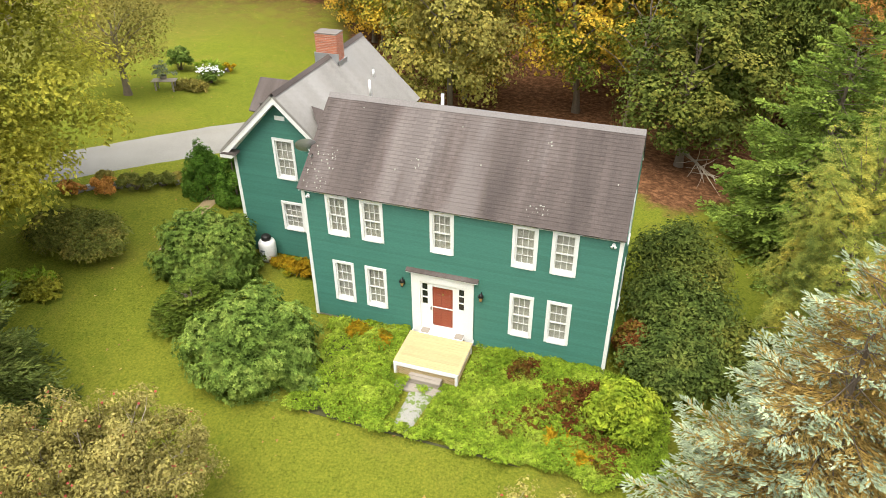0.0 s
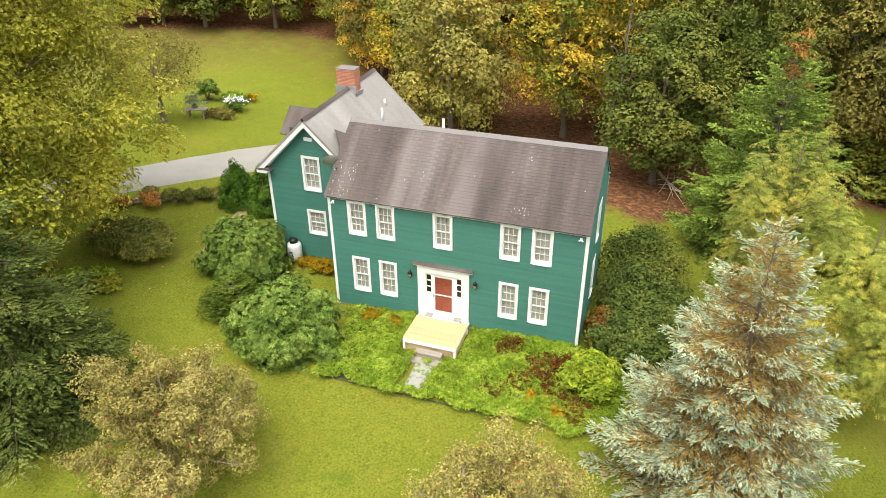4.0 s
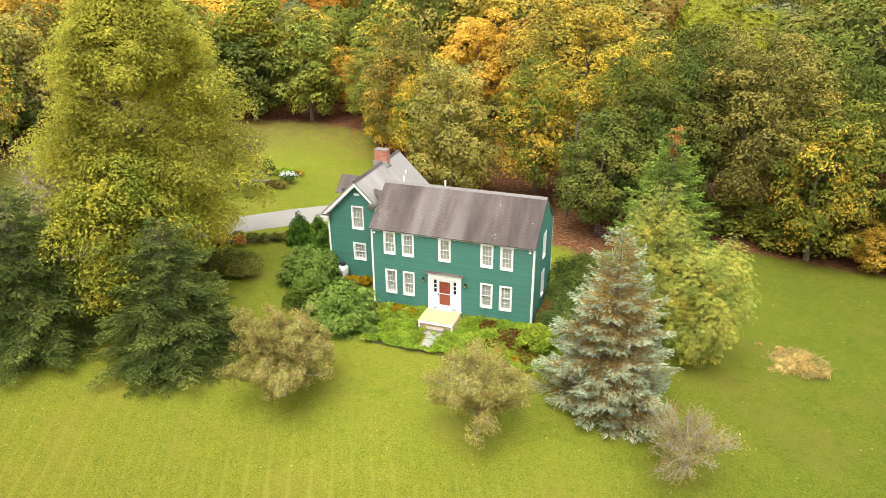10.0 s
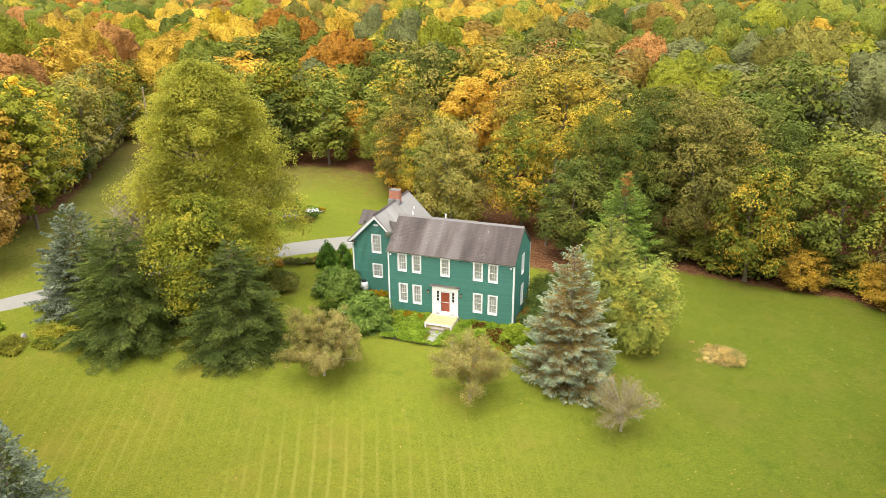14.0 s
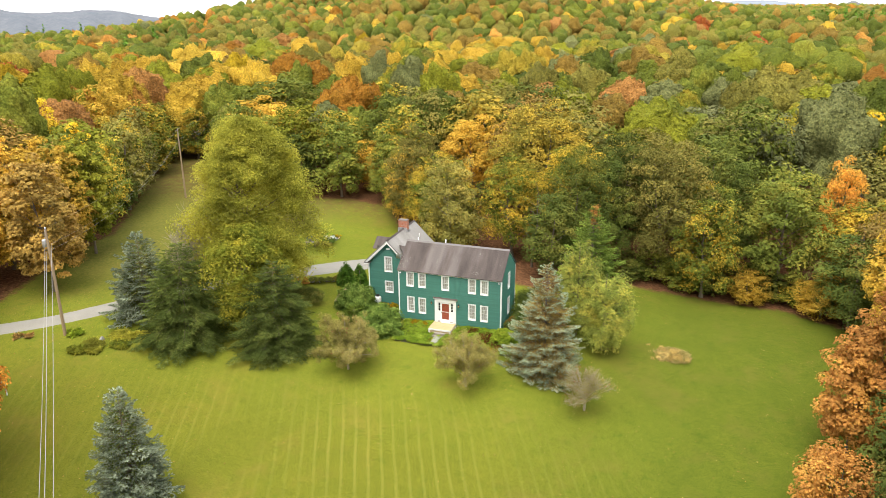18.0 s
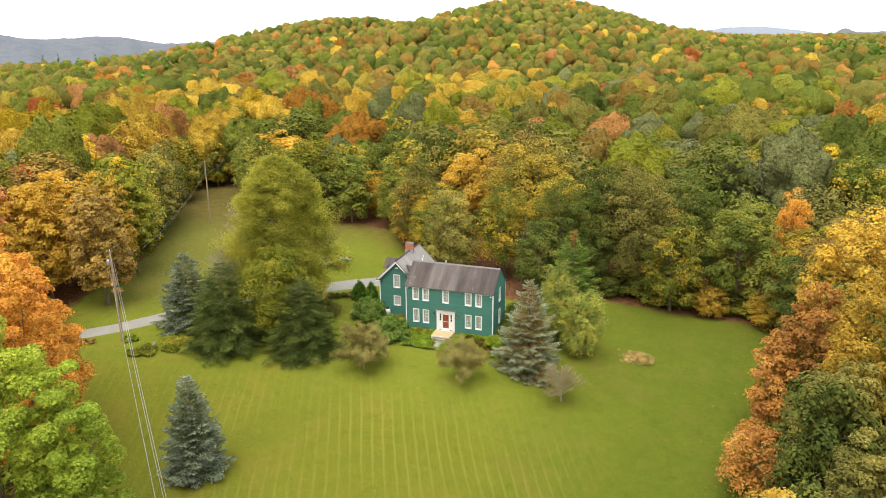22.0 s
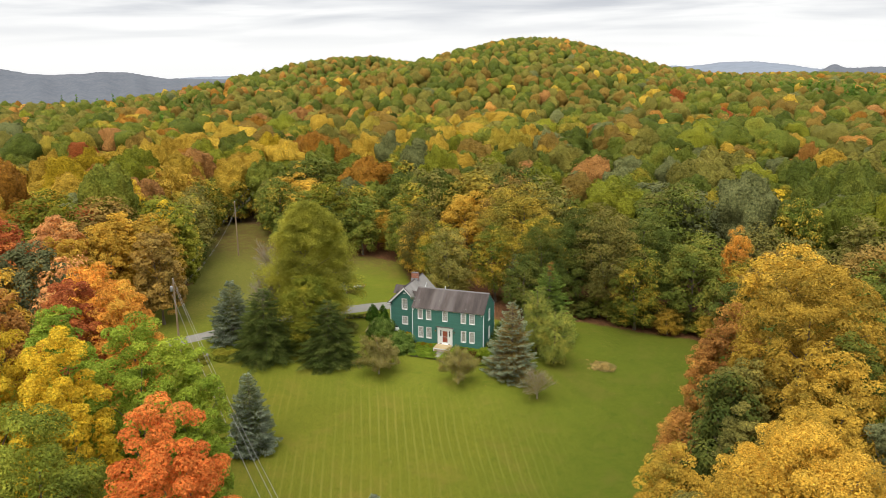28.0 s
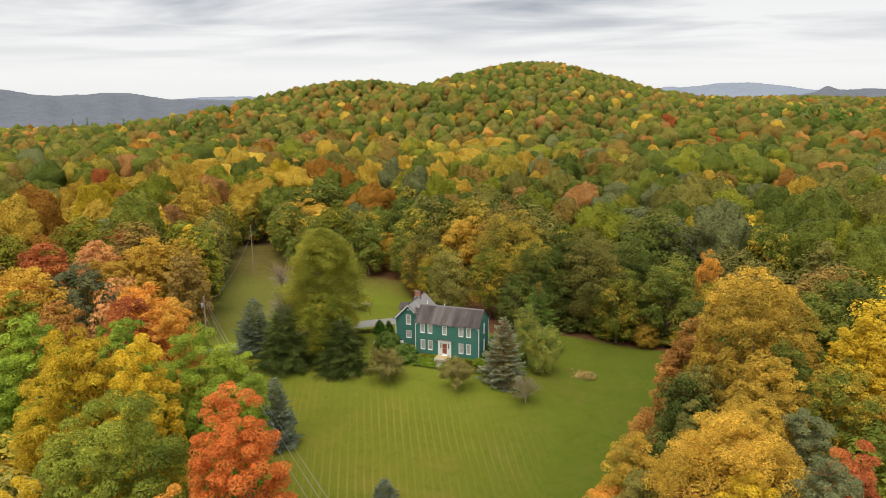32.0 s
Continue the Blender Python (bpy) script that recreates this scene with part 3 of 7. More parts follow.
def strip(name, centre, widths, mat, lift, label, category):
    """A road or path that follows the land."""
    c = np.asarray(centre, float)
    s = np.concatenate([[0], np.cumsum(np.hypot(*np.diff(c, axis=0).T))])
    u = np.linspace(0, s[-1], max(12, int(s[-1] / 0.8)))
    # rounded bends
    px, py, w = (np.interp(u, s, q) for q in (c[:, 0], c[:, 1], np.asarray(widths, float)))
    for _ in range(6):
        px[1:-1], py[1:-1] = (px[:-2] + 2 * px[1:-1] + px[2:]) / 4, (py[:-2] + 2 * py[1:-1] + py[2:]) / 4
    tx, ty = np.gradient(px), np.gradient(py)
    k = np.hypot(tx, ty)
    nx, ny = -ty / k, tx / k
    rng = np.random.default_rng(5)
    cols = np.linspace(-1, 1, 9)
    ww = w[:, None] / 2 * (1 + 0.015 * rng.normal(size=(len(u), 1)))
    xx, yy = px[:, None] + nx[:, None] * cols * ww, py[:, None] + ny[:, None] * cols * ww
    zz = ground_height(xx, yy) + lift * (1 - cols ** 4) + 0.012 * rng.random(xx.shape)
    zz[:, [0, -1]] -= 0.06
    v = np.stack([xx, yy, zz], -1).reshape(-1, 3)
    i, j = np.meshgrid(np.arange(len(u) - 1), np.arange(8), indexing="ij")
    f = np.stack([i * 9 + j, (i + 1) * 9 + j, (i + 1) * 9 + j + 1, i * 9 + j + 1], -1).reshape(-1, 4)
    return tagged(link(name, mesh_np(name, v, f, mat, True)), label, category, kind="structure")


strip("driveway", [(-62, -24), (-40, -16.6), (-35, -12.7), (-31.5, -8.5), (-24, 1), (-17.2, 8.6), (-13, 13.8), (-10, 17)],
      [3.2, 3.0, 3.0, 3.2, 3.6, 3.9, 5.0, 5.5], GRAVEL, 0.10, "pale grey gravel driveway bending round to the house", "driveway")

# ---- trees ----


def leaf_cards(rng, centres, radii, per, size, squash=0.8, up=0.6, under=0.35, long=1.0, jitter=0.28, fill=0, fill_size=0.5, tri=True, narrow=0.62, dome=None, shell=(0.7, 0.42), round_up=(0.75, 0.55)):
    """Small bent leaf sprays on the skins of many clumps; fill: larger sprays deeper in each clump."""
    n = len(centres) * per
    c, r = np.repeat(centres, per, 0), np.repeat(radii, per)[:, None]
    deep, s = shell[0] + shell[1] * rng.random((n, 1)), size * (0.6 + 0.8 * rng.random((n, 1)))
    if fill:
        m = len(centres) * fill
        n += m
        c, r = np.concatenate([c, np.repeat(centres, fill, 0)]), np.concatenate([r, np.repeat(radii, fill)[:, None]])
        deep = np.concatenate([deep, 0.35 + 0.3 * rng.random((m, 1))])
        s = np.concatenate([s, fill_size * (0.7 + 0.6 * rng.random((m, 1)))])
    d = rng.normal(size=(n, 3))
    d /= np.linalg.norm(d, axis=1)[:, None]
    d[:, 2] = np.where(d[:, 2] < -under, -d[:, 2], d[:, 2])
    p = c + d * r * deep * [1, 1, squash]
    nrm = d * round_up[0] + rng.normal(size=(n, 3)) * jitter + [0, 0, up]
    if dome is not None:
        w = p - dome
        nrm += round_up[1] * w / (np.linalg.norm(w, axis=1)[:, None] + 1e-9)
    nrm /= np.linalg.norm(nrm, axis=1)[:, None]
    t = np.cross(nrm, rng.normal(size=(n, 3)))
    t /= np.linalg.norm(t, axis=1)[:, None] + 1e-9
    b = np.cross(nrm, t)
    if tri:
        v = np.stack([p + t * s - nrm * s * 0.12, p - t * s * 0.6 + b * s * 0.8, p - t * s * 0.6 - b * s * 0.8 - nrm * s * 0.1], 1)
        return v.reshape(-1, 3), np.arange(n * 3).reshape(-1, 3)
    v = np.stack([p + t * s * long - nrm * s * 0.25, p + b * s * narrow + nrm * s * 0.08, p - t * s * long - nrm * s * 0.2, p - b * s * narrow + nrm * s * 0.05], 1)
    return v.reshape(-1, 3), np.arange(n * 4).reshape(-1, 4)


def crown_clumps(rng, height, radius, low, count, top=0.5, loose=0.0):
    """Clump centres and sizes inside an uneven egg-shaped crown."""
    h = low + (1 - low) * (np.arange(count) + rng.random(count)) / count
    u = (h - low) / (1 - low)
    env = np.sqrt(np.clip(1 - ((u - (1 - top)) / np.where(u > 1 - top, top, 1 - top + 0.12)) ** 2, 0.02, 1))
    a = rng.random(count) * 6.283 + np.arange(count) * 2.4
    fr = 0.3 + 0.55 * np.sqrt(rng.random(count)) + loose * rng.random(count) ** 2
    rr = radius * env * fr * (0.85 + 0.35 * rng.random(count))
    c = np.stack([np.cos(a) * rr, np.sin(a) * rr, h * height * 0.95], 1)
    return c, radius * (0.25 + 0.16 * rng.random(count)) * (0.55 + 0.45 * env) * (1 - loose * rng.random(count))


def ball(level):
    """Directions and triangles of an even ball."""
    bm = bmesh.new()
    bmesh.ops.create_icosphere(bm, subdivisions=level, radius=1)
    bm.verts.ensure_lookup_table()
    v, f = np.array([q.co[:] for q in bm.verts]), np.array([[q.index for q in t.verts] for t in bm.faces])
    bm.free()
    return v, f


BALL = {k: ball(k) for k in (2, 3, 4)}


def crown_shape(rng, height, radius, low, heads, rough=0.1, relief=0.3):
    """An uneven egg-shaped crown whose skin bulges in many heads, like a cauliflower. Gives a function from directions to skin and slope."""
    k = np.arange(heads) + 0.5
    z = 1 - 1.9 * k / heads
    a = k * 2.39996 + rng.normal(size=heads) * 0.35
    seeds = np.stack([np.cos(a) * np.sqrt(1 - z * z), np.sin(a) * np.sqrt(1 - z * z), z], 1)
    amp, wide = np.clip(1 + rough * rng.normal(size=heads) - 0.05, 0.7, 1.07), 2.55 / math.sqrt(heads) * rng.uniform(0.8, 1.2, heads)
    zc = height * (low + 0.42 * (1 - low))
    lean = rng.normal(size=2) * 0.05 * radius

    def skin(d):
        ang = np.arccos(np.clip(d @ seeds.T, -1, 1)) / wide
        r = amp * (1 - relief + relief * np.sqrt(np.clip(1 - ang * ang, 0, 1)))
        j = r.argmax(1)
        r = np.take_along_axis(r, j[:, None], 1)
        p = d * r * np.stack([np.full(len(d), radius), np.full(len(d), radius), np.where(d[:, 2] > 0, height - zc, zc - height * low)], 1)
        p[:, :2] += lean * d[:, 2:]
        slope = d + 1.1 * (d - seeds[j]) / wide[j][:, None]
        return p + [0, 0, zc], slope / np.linalg.norm(slope, axis=1)[:, None]

    return skin, seeds, wide * radius


def crown_arrays(rng, shape, per, size, deep_cards, deep_size, bottom=-0.85, pull=0.85, puff=0.81, squash=0.7, jitter=0.27, mid=8.5, fill=3, **kw):
    """Leaf sprays in flattish heads over the skin, and larger shaded ones deep inside."""
    skin, seeds, reach = shape
    keep = seeds[:, 2] > bottom
    c = (skin(seeds[keep])[0] - [0, 0, mid]) * pull + [0, 0, mid]
    leaves = leaf_cards(rng, c, reach[keep] * puff, per, size, squash, 0.35, 0.45, jitter=jitter, fill=fill, fill_size=size * 2.0, dome=np.array([0, 0, mid - 2.0]), shell=(0.82, 0.26), round_up=(1.0, 0.4), **kw)
    d = rng.normal(size=(deep_cards, 3))
    d /= np.linalg.norm(d, axis=1)[:, None]
    inner = (skin(d)[0] - [0, 0, mid]) * rng.uniform(0.5, 0.74, (deep_cards, 1)) + [0, 0, mid]
    deep = leaf_cards(rng, inner, np.full(deep_cards, 0.3), 1, deep_size, jitter=1.5, up=0.2, **kw)
    return join_arrays([leaves, deep])


def far_crown(rng, shape, cards, size, level, bottom, mid=10.0):
    """A crown for distant slopes: a bulging leafy body with loose sprays breaking its outline."""
    skin = shape[0]
    cv, cf = BALL[level]
    core = (skin(cv)[0] - [0, 0, mid]) * rng.uniform(*((0.90, 1.06) if level > 3 else (0.93, 1.05) if level > 2 else (0.97, 1.03)), (len(cv), 1)) + [0, 0, mid]
    cf = cf[cv[cf][:, :, 2].max(1) > bottom]
    if not cards:
        return core, cf
    d = rng.normal(size=(cards, 3))
    d /= np.linalg.norm(d, axis=1)[:, None]
    d[:, 2] = np.where(d[:, 2] < bottom, -d[:, 2], d[:, 2])
    p, nrm = skin(d)
    p = (p - [0, 0, mid]) * rng.uniform(0.98, 1.05, (cards, 1)) + [0, 0, mid]
    nrm = nrm + rng.normal(size=(cards, 3)) * 0.45 + [0, 0, 0.1]
    nrm /= np.linalg.norm(nrm, axis=1)[:, None]
    t = np.cross(nrm, rng.normal(size=(cards, 3)))
    t /= np.linalg.norm(t, axis=1)[:, None] + 1e-9
    b, s = np.cross(nrm, t), size * rng.uniform(0.6, 1.4, (cards, 1))
    v = np.stack([p + t * s, p - t * s * 0.6 + b * s * 0.8, p - t * s * 0.6 - b * s * 0.8], 1).reshape(-1, 3)
    return join_arrays([(v, np.arange(cards * 3).reshape(-1, 3)), (core, cf)])


def wood_arrays(rng, height, radius, low, limbs, thick):
    """Tapered trunk with a slight sway and rising limbs."""
    z = np.linspace(-0.4, height * 0.8, 9)
    sway = np.cumsum(rng.normal(size=(9, 2)) * 0.015 * height, 0) * np.linspace(0, 1, 9)[:, None]
    trunk = np.c_[sway, z]
    rad = thick * (1.25 - 1.1 * np.linspace(0, 1, 9) ** 0.8)
    rad[0] *= 1.35
    pieces = [tube_arrays(trunk, rad, 8)]
    for k in range(limbs):
        u = low + (0.78 - low) * (k + rng.random()) / limbs
        i = u * 8
        p0 = trunk[int(i)] + (trunk[min(8, int(i) + 1)] - trunk[int(i)]) * (i % 1)
        a = k * 2.4 + rng.random()
        reach = radius * (0.55 + 0.35 * rng.random())
        p1 = p0 + [math.cos(a) * reach * 0.5, math.sin(a) * reach * 0.5, reach * 0.45]
        p2 = p0 + [math.cos(a) * reach, math.sin(a) * reach, reach * 0.75]
        r0 = thick * (0.55 - 0.35 * u)
        pieces.append(tube_arrays([p0, (p0 + p1) / 2 - [0, 0, 0.03 * reach], p1, p2], [r0, r0 * 0.75, r0 * 0.5, r0 * 0.15], 5))
    return join_arrays(pieces)


# prototypes: broad trees 18 m high and 5.5 m in radius
FINE, BACK, NEAR, NEAR_WOOD, CLOSE, MID, FAR, FARTHEST, FAR_MESH = [], [], [], [], [], [], [], [], []
for k in range(6):
    rng = np.random.default_rng(100 + k)
    low = (0.10, 0.16, 0.12, 0.2, 0.14, 0.22)[k]
    NEAR.append(mesh_np("crown", *crown_arrays(rng, crown_shape(rng, 18, 5.5, low, 50, 0.15, 0.3), 84, 0.24, 1000, 0.38), LEAF["green"]))
    if k < 4:
        FINE.append(mesh_np("crown", *crown_arrays(rng, crown_shape(rng, 18, 5.5, low - 0.04, 80, 0.17, 0.34), 150, 0.158, 1000, 0.28, jitter=0.28), LEAF["green"]))
        BACK.append(mesh_np("crown", *crown_arrays(rng, crown_shape(rng, 18, 5.5, (0.03, 0.09, 0.05, 0.12)[k], 100, 0.2, 0.34), 170, 0.12, 1300, 0.3, jitter=0.5, puff=0.86, tri=False, narrow=0.6), LEAF["green"]))
    NEAR_WOOD.append(mesh_np("trunk", *wood_arrays(rng, 18, 5.5, 0.25, 9, 0.24), BARK, True))
    CLOSE.append(crown_arrays(rng, crown_shape(rng, 18, 5.5, low + 0.1, 56, 0.16, 0.34), 66, 0.225, 500, 0.42, -0.6))
    MID.append(far_crown(rng, crown_shape(rng, 18, 5.5, low + 0.10, 46, 0.17, 0.42), 1000, 0.26, 4, -0.6))
    FAR.append(far_crown(rng, crown_shape(rng, 18, 5.5, 0.38, 30, 0.16, 0.36), 160, 0.36, 3, -0.6, 12.0))
    FARTHEST.append(far_crown(rng, crown_shape(rng, 18, 5.5, 0.48, 16, 0.14, 0.30), 24, 0.5, 2, -0.6, 12.8))
    FAR_MESH.append(mesh_np("crown", *far_crown(rng, crown_shape(rng, 18, 5.5, low + 0.08, 54, 0.18, 0.42), 2600, 0.24, 4, -0.8), None, True))
    FAR_MESH[k].materials.append(LEAF["green"])

# leafy skirts along the edge of the woods
SKIRT, LOW, SAPLING = [], [], []
for k in range(3):
    rng = np.random.default_rng(300 + k)
    LOW.append(mesh_np("crown", *crown_arrays(rng, crown_shape(rng, 18, 5.5, 0.0, 54, 0.16, 0.32), 84, 0.24, 1000, 0.38, -0.95), LEAF["green"]))
    SAPLING.append(mesh_np("crown", *crown_arrays(rng, crown_shape(rng, 18, 5.5, -0.05, 40, 0.2, 0.36), 90, 0.30, 500, 0.5, -0.95, jitter=0.3), LEAF["green"]))
    SKIRT.append(mesh_np("crown", *crown_arrays(rng, crown_shape(rng, 18, 5.5, 0.0, 76, 0.16, 0.32), 135, 0.142, 1500, 0.28, -0.95, jitter=0.28), LEAF["green"]))

LEAF_WORDS = {"summer": "bright olive-green foliage", "deep": "deep green foliage", "scarlet": "fiery orange-red autumn foliage", "green": "dense green summer foliage", "olive": "dull olive-green foliage", "lime": "yellow-green turning foliage", "gold": "golden-brown autumn foliage",
              "yellow": "bright yellow autumn foliage", "orange": "bright orange autumn foliage", "salmon": "salmon-pink autumn foliage", "red": "deep red autumn foliage",
              "rust": "rust-brown autumn foliage", "amber": "amber-gold foliage with green inside", "ochre": "ochre and olive turning foliage", "fresh": "fresh green foliage", "turning": "green-gold turning foliage", "russet": "olive-brown turning foliage", "sage": "dull grey-green foliage"}
OCCUPIED = []


def broad_tree(x, y, height, radius, colour, seed, group="trees at the edge of the woods"):
    z = float(ground_height(x, y))
    k = seed % 6
    t = thing("maple_tree", Matrix.Translation((x, y, z)), f"tall broadleaf tree with {LEAF_WORDS[colour]}", "tree", group)
    m = Matrix.Rotation(seed * 2.4, 4, "Z") @ Matrix.Diagonal((radius / 5.5, radius / 5.5, height / 18, 1))
    link("trunk", NEAR_WOOD[k], t, m)
    OCCUPIED.append((x, y, radius))
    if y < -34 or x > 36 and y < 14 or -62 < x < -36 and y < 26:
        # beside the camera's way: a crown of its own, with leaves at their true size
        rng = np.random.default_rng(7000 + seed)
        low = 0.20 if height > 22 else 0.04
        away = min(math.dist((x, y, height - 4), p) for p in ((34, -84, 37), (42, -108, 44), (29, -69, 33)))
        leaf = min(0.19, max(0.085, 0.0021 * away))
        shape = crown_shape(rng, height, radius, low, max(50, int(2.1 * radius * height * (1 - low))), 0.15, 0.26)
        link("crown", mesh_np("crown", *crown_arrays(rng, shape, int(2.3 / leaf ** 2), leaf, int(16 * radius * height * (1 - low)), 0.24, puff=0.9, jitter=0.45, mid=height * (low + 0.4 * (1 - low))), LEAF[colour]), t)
        return t
    far = math.hypot(x, y - 5)
    if far > 95:
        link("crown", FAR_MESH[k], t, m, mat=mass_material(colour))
        return t
    fine = math.hypot(x - 5, y - 25) < 30 or x > 34 and y < 40
    rim = height < 13.5 or edge_distance([x], [y], LAWN)[0] > -6 and x > 22
    link("crown", SKIRT[seed % 3] if rim else BACK[seed % 4] if math.hypot(x - 10, y - 30) < 26 else FINE[seed % 4] if fine else NEAR[k], t, m, mat=LEAF[colour])
    return t


# single trees that stand out, by colour: x, y, height, crown radius
STANDING = {
    "amber": [(39.3, -36.2, 13.0, 3.5), (52.0, -16.2, 25.0, 8.1), (52.4, -28.5, 21.0, 5.1), (-47.7, 0.6, 17.0, 5.1), (45.0, 23.3, 6.0, 3.2), (37.0, 25.6, 5.0, 2.6), (53.5, 8.2, 21.0, 8.3), (49.8, -38.3, 20.0, 4.8)],
    "deep": [(-106.9, 140.6, 18.0, 7.9), (-100.2, 225.3, 18.0, 7.8), (20, 33, 19, 6), (31, 48, 17, 7), (33, 36, 19, 5.5)],
    "fresh": [(-24.9, -52.7, 24.0, 4.7), (-23.7, -42.2, 21.0, 3.2), (-13.4, -51.0, 26.0, 3.1), (-0.5, -55.3, 27.0, 4.8), (3.0, -53.8, 25.5, 2.7), (16.3, -73.9, 24.0, 2.5)],
    "gold": [(-193.1, 97.3, 18.0, 6.1), (-187.3, 119.3, 18.0, 5.7), (-160.8, 185.1, 18.0, 5.6), (-94.7, 329.0, 17.0, 9.0), (-85.8, 170.5, 17.0, 3.8), (-66.4, 179.2, 17.0, 5.3), (-62.8, 209.8, 16.0, 5.2), (-57.5, 233.2, 18.0, 5.6), (-51.9, -2.8, 18.0, 5.1), (-50.4, -7.4, 18.0, 5.0), (-47.5, -18.8, 19.0, 4.9), (-28, 55, 10, 4), (-13.5, 37.5, 13, 4.5), (-12.6, 173.6, 17.0, 5.0), (-7, 52, 17, 6), (1.5, 58, 18, 7.5), (41.0, 267.7, 17.0, 8.8), (44.9, -39.2, 17.0, 3.3)],
    "green": [(-73.2, 75.1, 18.0, 5.9), (-58.8, 75.8, 20.0, 9.5), (-28, 62, 17, 5.6), (54.7, -23.0, 21.0, 3.6), (40.5, 29.5, 17, 5.8)],
    "lime": [(-210.9, 157.3, 18.0, 8.6), (-114.2, 26.9, 18.0, 6.5), (-46.3, 5.0, 17.0, 3.3), (-43.9, -38.0, 20.0, 3.2), (-16, 42, 12, 4.5), (28.1, 206.1, 17.0, 7.4), (80.7, 89.8, 17.0, 4.7)],
    "ochre": [(-9, 62, 21.5, 8), (8, 37, 21.5, 8.2)],
    "olive": [(-15.3, 97.7, 18.0, 5.8), (-12, 36, 17, 5), (22, 47, 17, 7), (26, 30, 20, 6.5), (33.1, 227.3, 17.0, 7.9), (40.0, -42.9, 13.0, 2.5), (44.8, -29.7, 15.0, 2.5), (45.4, -20.7, 16.0, 4.1), (57, 32, 17, 7), (69.5, 46.5, 18.0, 6.1), (93.4, 183.3, 18.0, 8.1), (51.5, 46, 16, 6.0)],
    "orange": [(-221.3, 184.8, 18.0, 7.7), (-157.5, 196.5, 18.0, 8.6), (-104.3, 82.8, 19.0, 5.8), (-55.1, -29.7, 20.0, 3.6), (-24.5, -35.5, 22.5, 4.6), (-22.4, -34.1, 19.0, 4.2), (-14.9, -41.8, 23.5, 4.0), (-1.0, 208.5, 16.0, 5.6), (11.3, -73.6, 24.0, 2.5), (36.6, -38.4, 8.0, 2.5), (47.5, 35, 18, 2.9)],
    "red": [(-66.9, -14.2, 18.0, 4.2), (-61.7, -17.5, 20.0, 5.3), (-27.4, -36.5, 20.0, 3.5), (-19.4, -43.6, 24.0, 4.0), (28.5, 371.0, 18.0, 5.7), (53.3, 298.6, 17.0, 6.4), (57.2, -44.7, 20.5, 3.1)],
    "russet": [(-143.0, 247.7, 18.0, 9.4), (-41.1, -6.7, 17.0, 4.1), (53, 22, 17, 6.5), (53.3, 157.7, 17.0, 7.3), (67.9, 27.7, 19.0, 7.3)],
    "rust": [(-104.8, 46.1, 18.0, 4.6), (-82.9, 57.6, 17.0, 2.9), (-27.5, -46.3, 23.0, 4.2), (40.2, -17.5, 7, 3.2), (42.5, -8.0, 12, 3.0), (43.8, -48.5, 15.0, 2.7), (45.1, -7.9, 17.0, 3.7), (74.6, 162.4, 18.0, 5.9)],
    "sage": [(-124.5, 51.1, 18.0, 8.6), (-47.3, -26.0, 20.0, 6.9), (22.4, 127.0, 16.0, 7.4), (31.5, 85.2, 17.0, 6.8), (42.5, 155.0, 17.0, 7.2), (54.7, -39.1, 21.0, 3.0), (54.8, -49.4, 20.0, 3.9)],
    "salmon": [(-165.9, 214.5, 18.0, 6.8), (-153.9, 236.5, 18.0, 9.3), (-64.6, -4.4, 18.0, 3.8), (-55.7, -12.3, 20.0, 4.7), (-31, -33, 21, 4.2), (-1.3, 95.0, 19.0, 5.6), (1.4, 217.1, 18.0, 9.5), (12.7, 107.5, 18.0, 6.8), (48.4, 104.2, 13, 3.2)],
    "scarlet": [(11.4, -66.2, 28.0, 4.1)],
    "summer": [(3.0, -69.8, 27.6, 6.6)],
    "turning": [(-69.6, -8.0, 17.0, 4.7), (-38.5, 84.9, 18.0, 7.3), (-20, 52, 17, 5.5), (-6, 31, 14, 5), (-2, 27, 11, 4), (6, 27, 15, 5), (14, 29, 17, 5.5), (14.6, 57, 13.5, 5.5), (50, 30, 14, 5.5), (59.5, -28.1, 21.0, 4.8), (61.0, 167.8, 18.0, 7.6), (60.0, 58.0, 18.0, 4.5)],
    "yellow": [(-114.5, 236.6, 19.0, 5.0), (-74.2, 24.5, 19.0, 4.8), (-58.6, 16.4, 17.0, 2.8), (0.9, -76.9, 25.0, 2.5), (48.7, -50.6, 18.0, 3.9), (56.8, 70.5, 17.0, 4.2), (64.2, -12.7, 22.0, 4.0), (-8.3, -62.5, 29.0, 5.4), (-1.9, -61.8, 28.8, 3.6)],
}
seed = 0
for colour, rows in STANDING.items():
    for x, y, h, r in rows:
        seed += 1
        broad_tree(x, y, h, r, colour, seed)


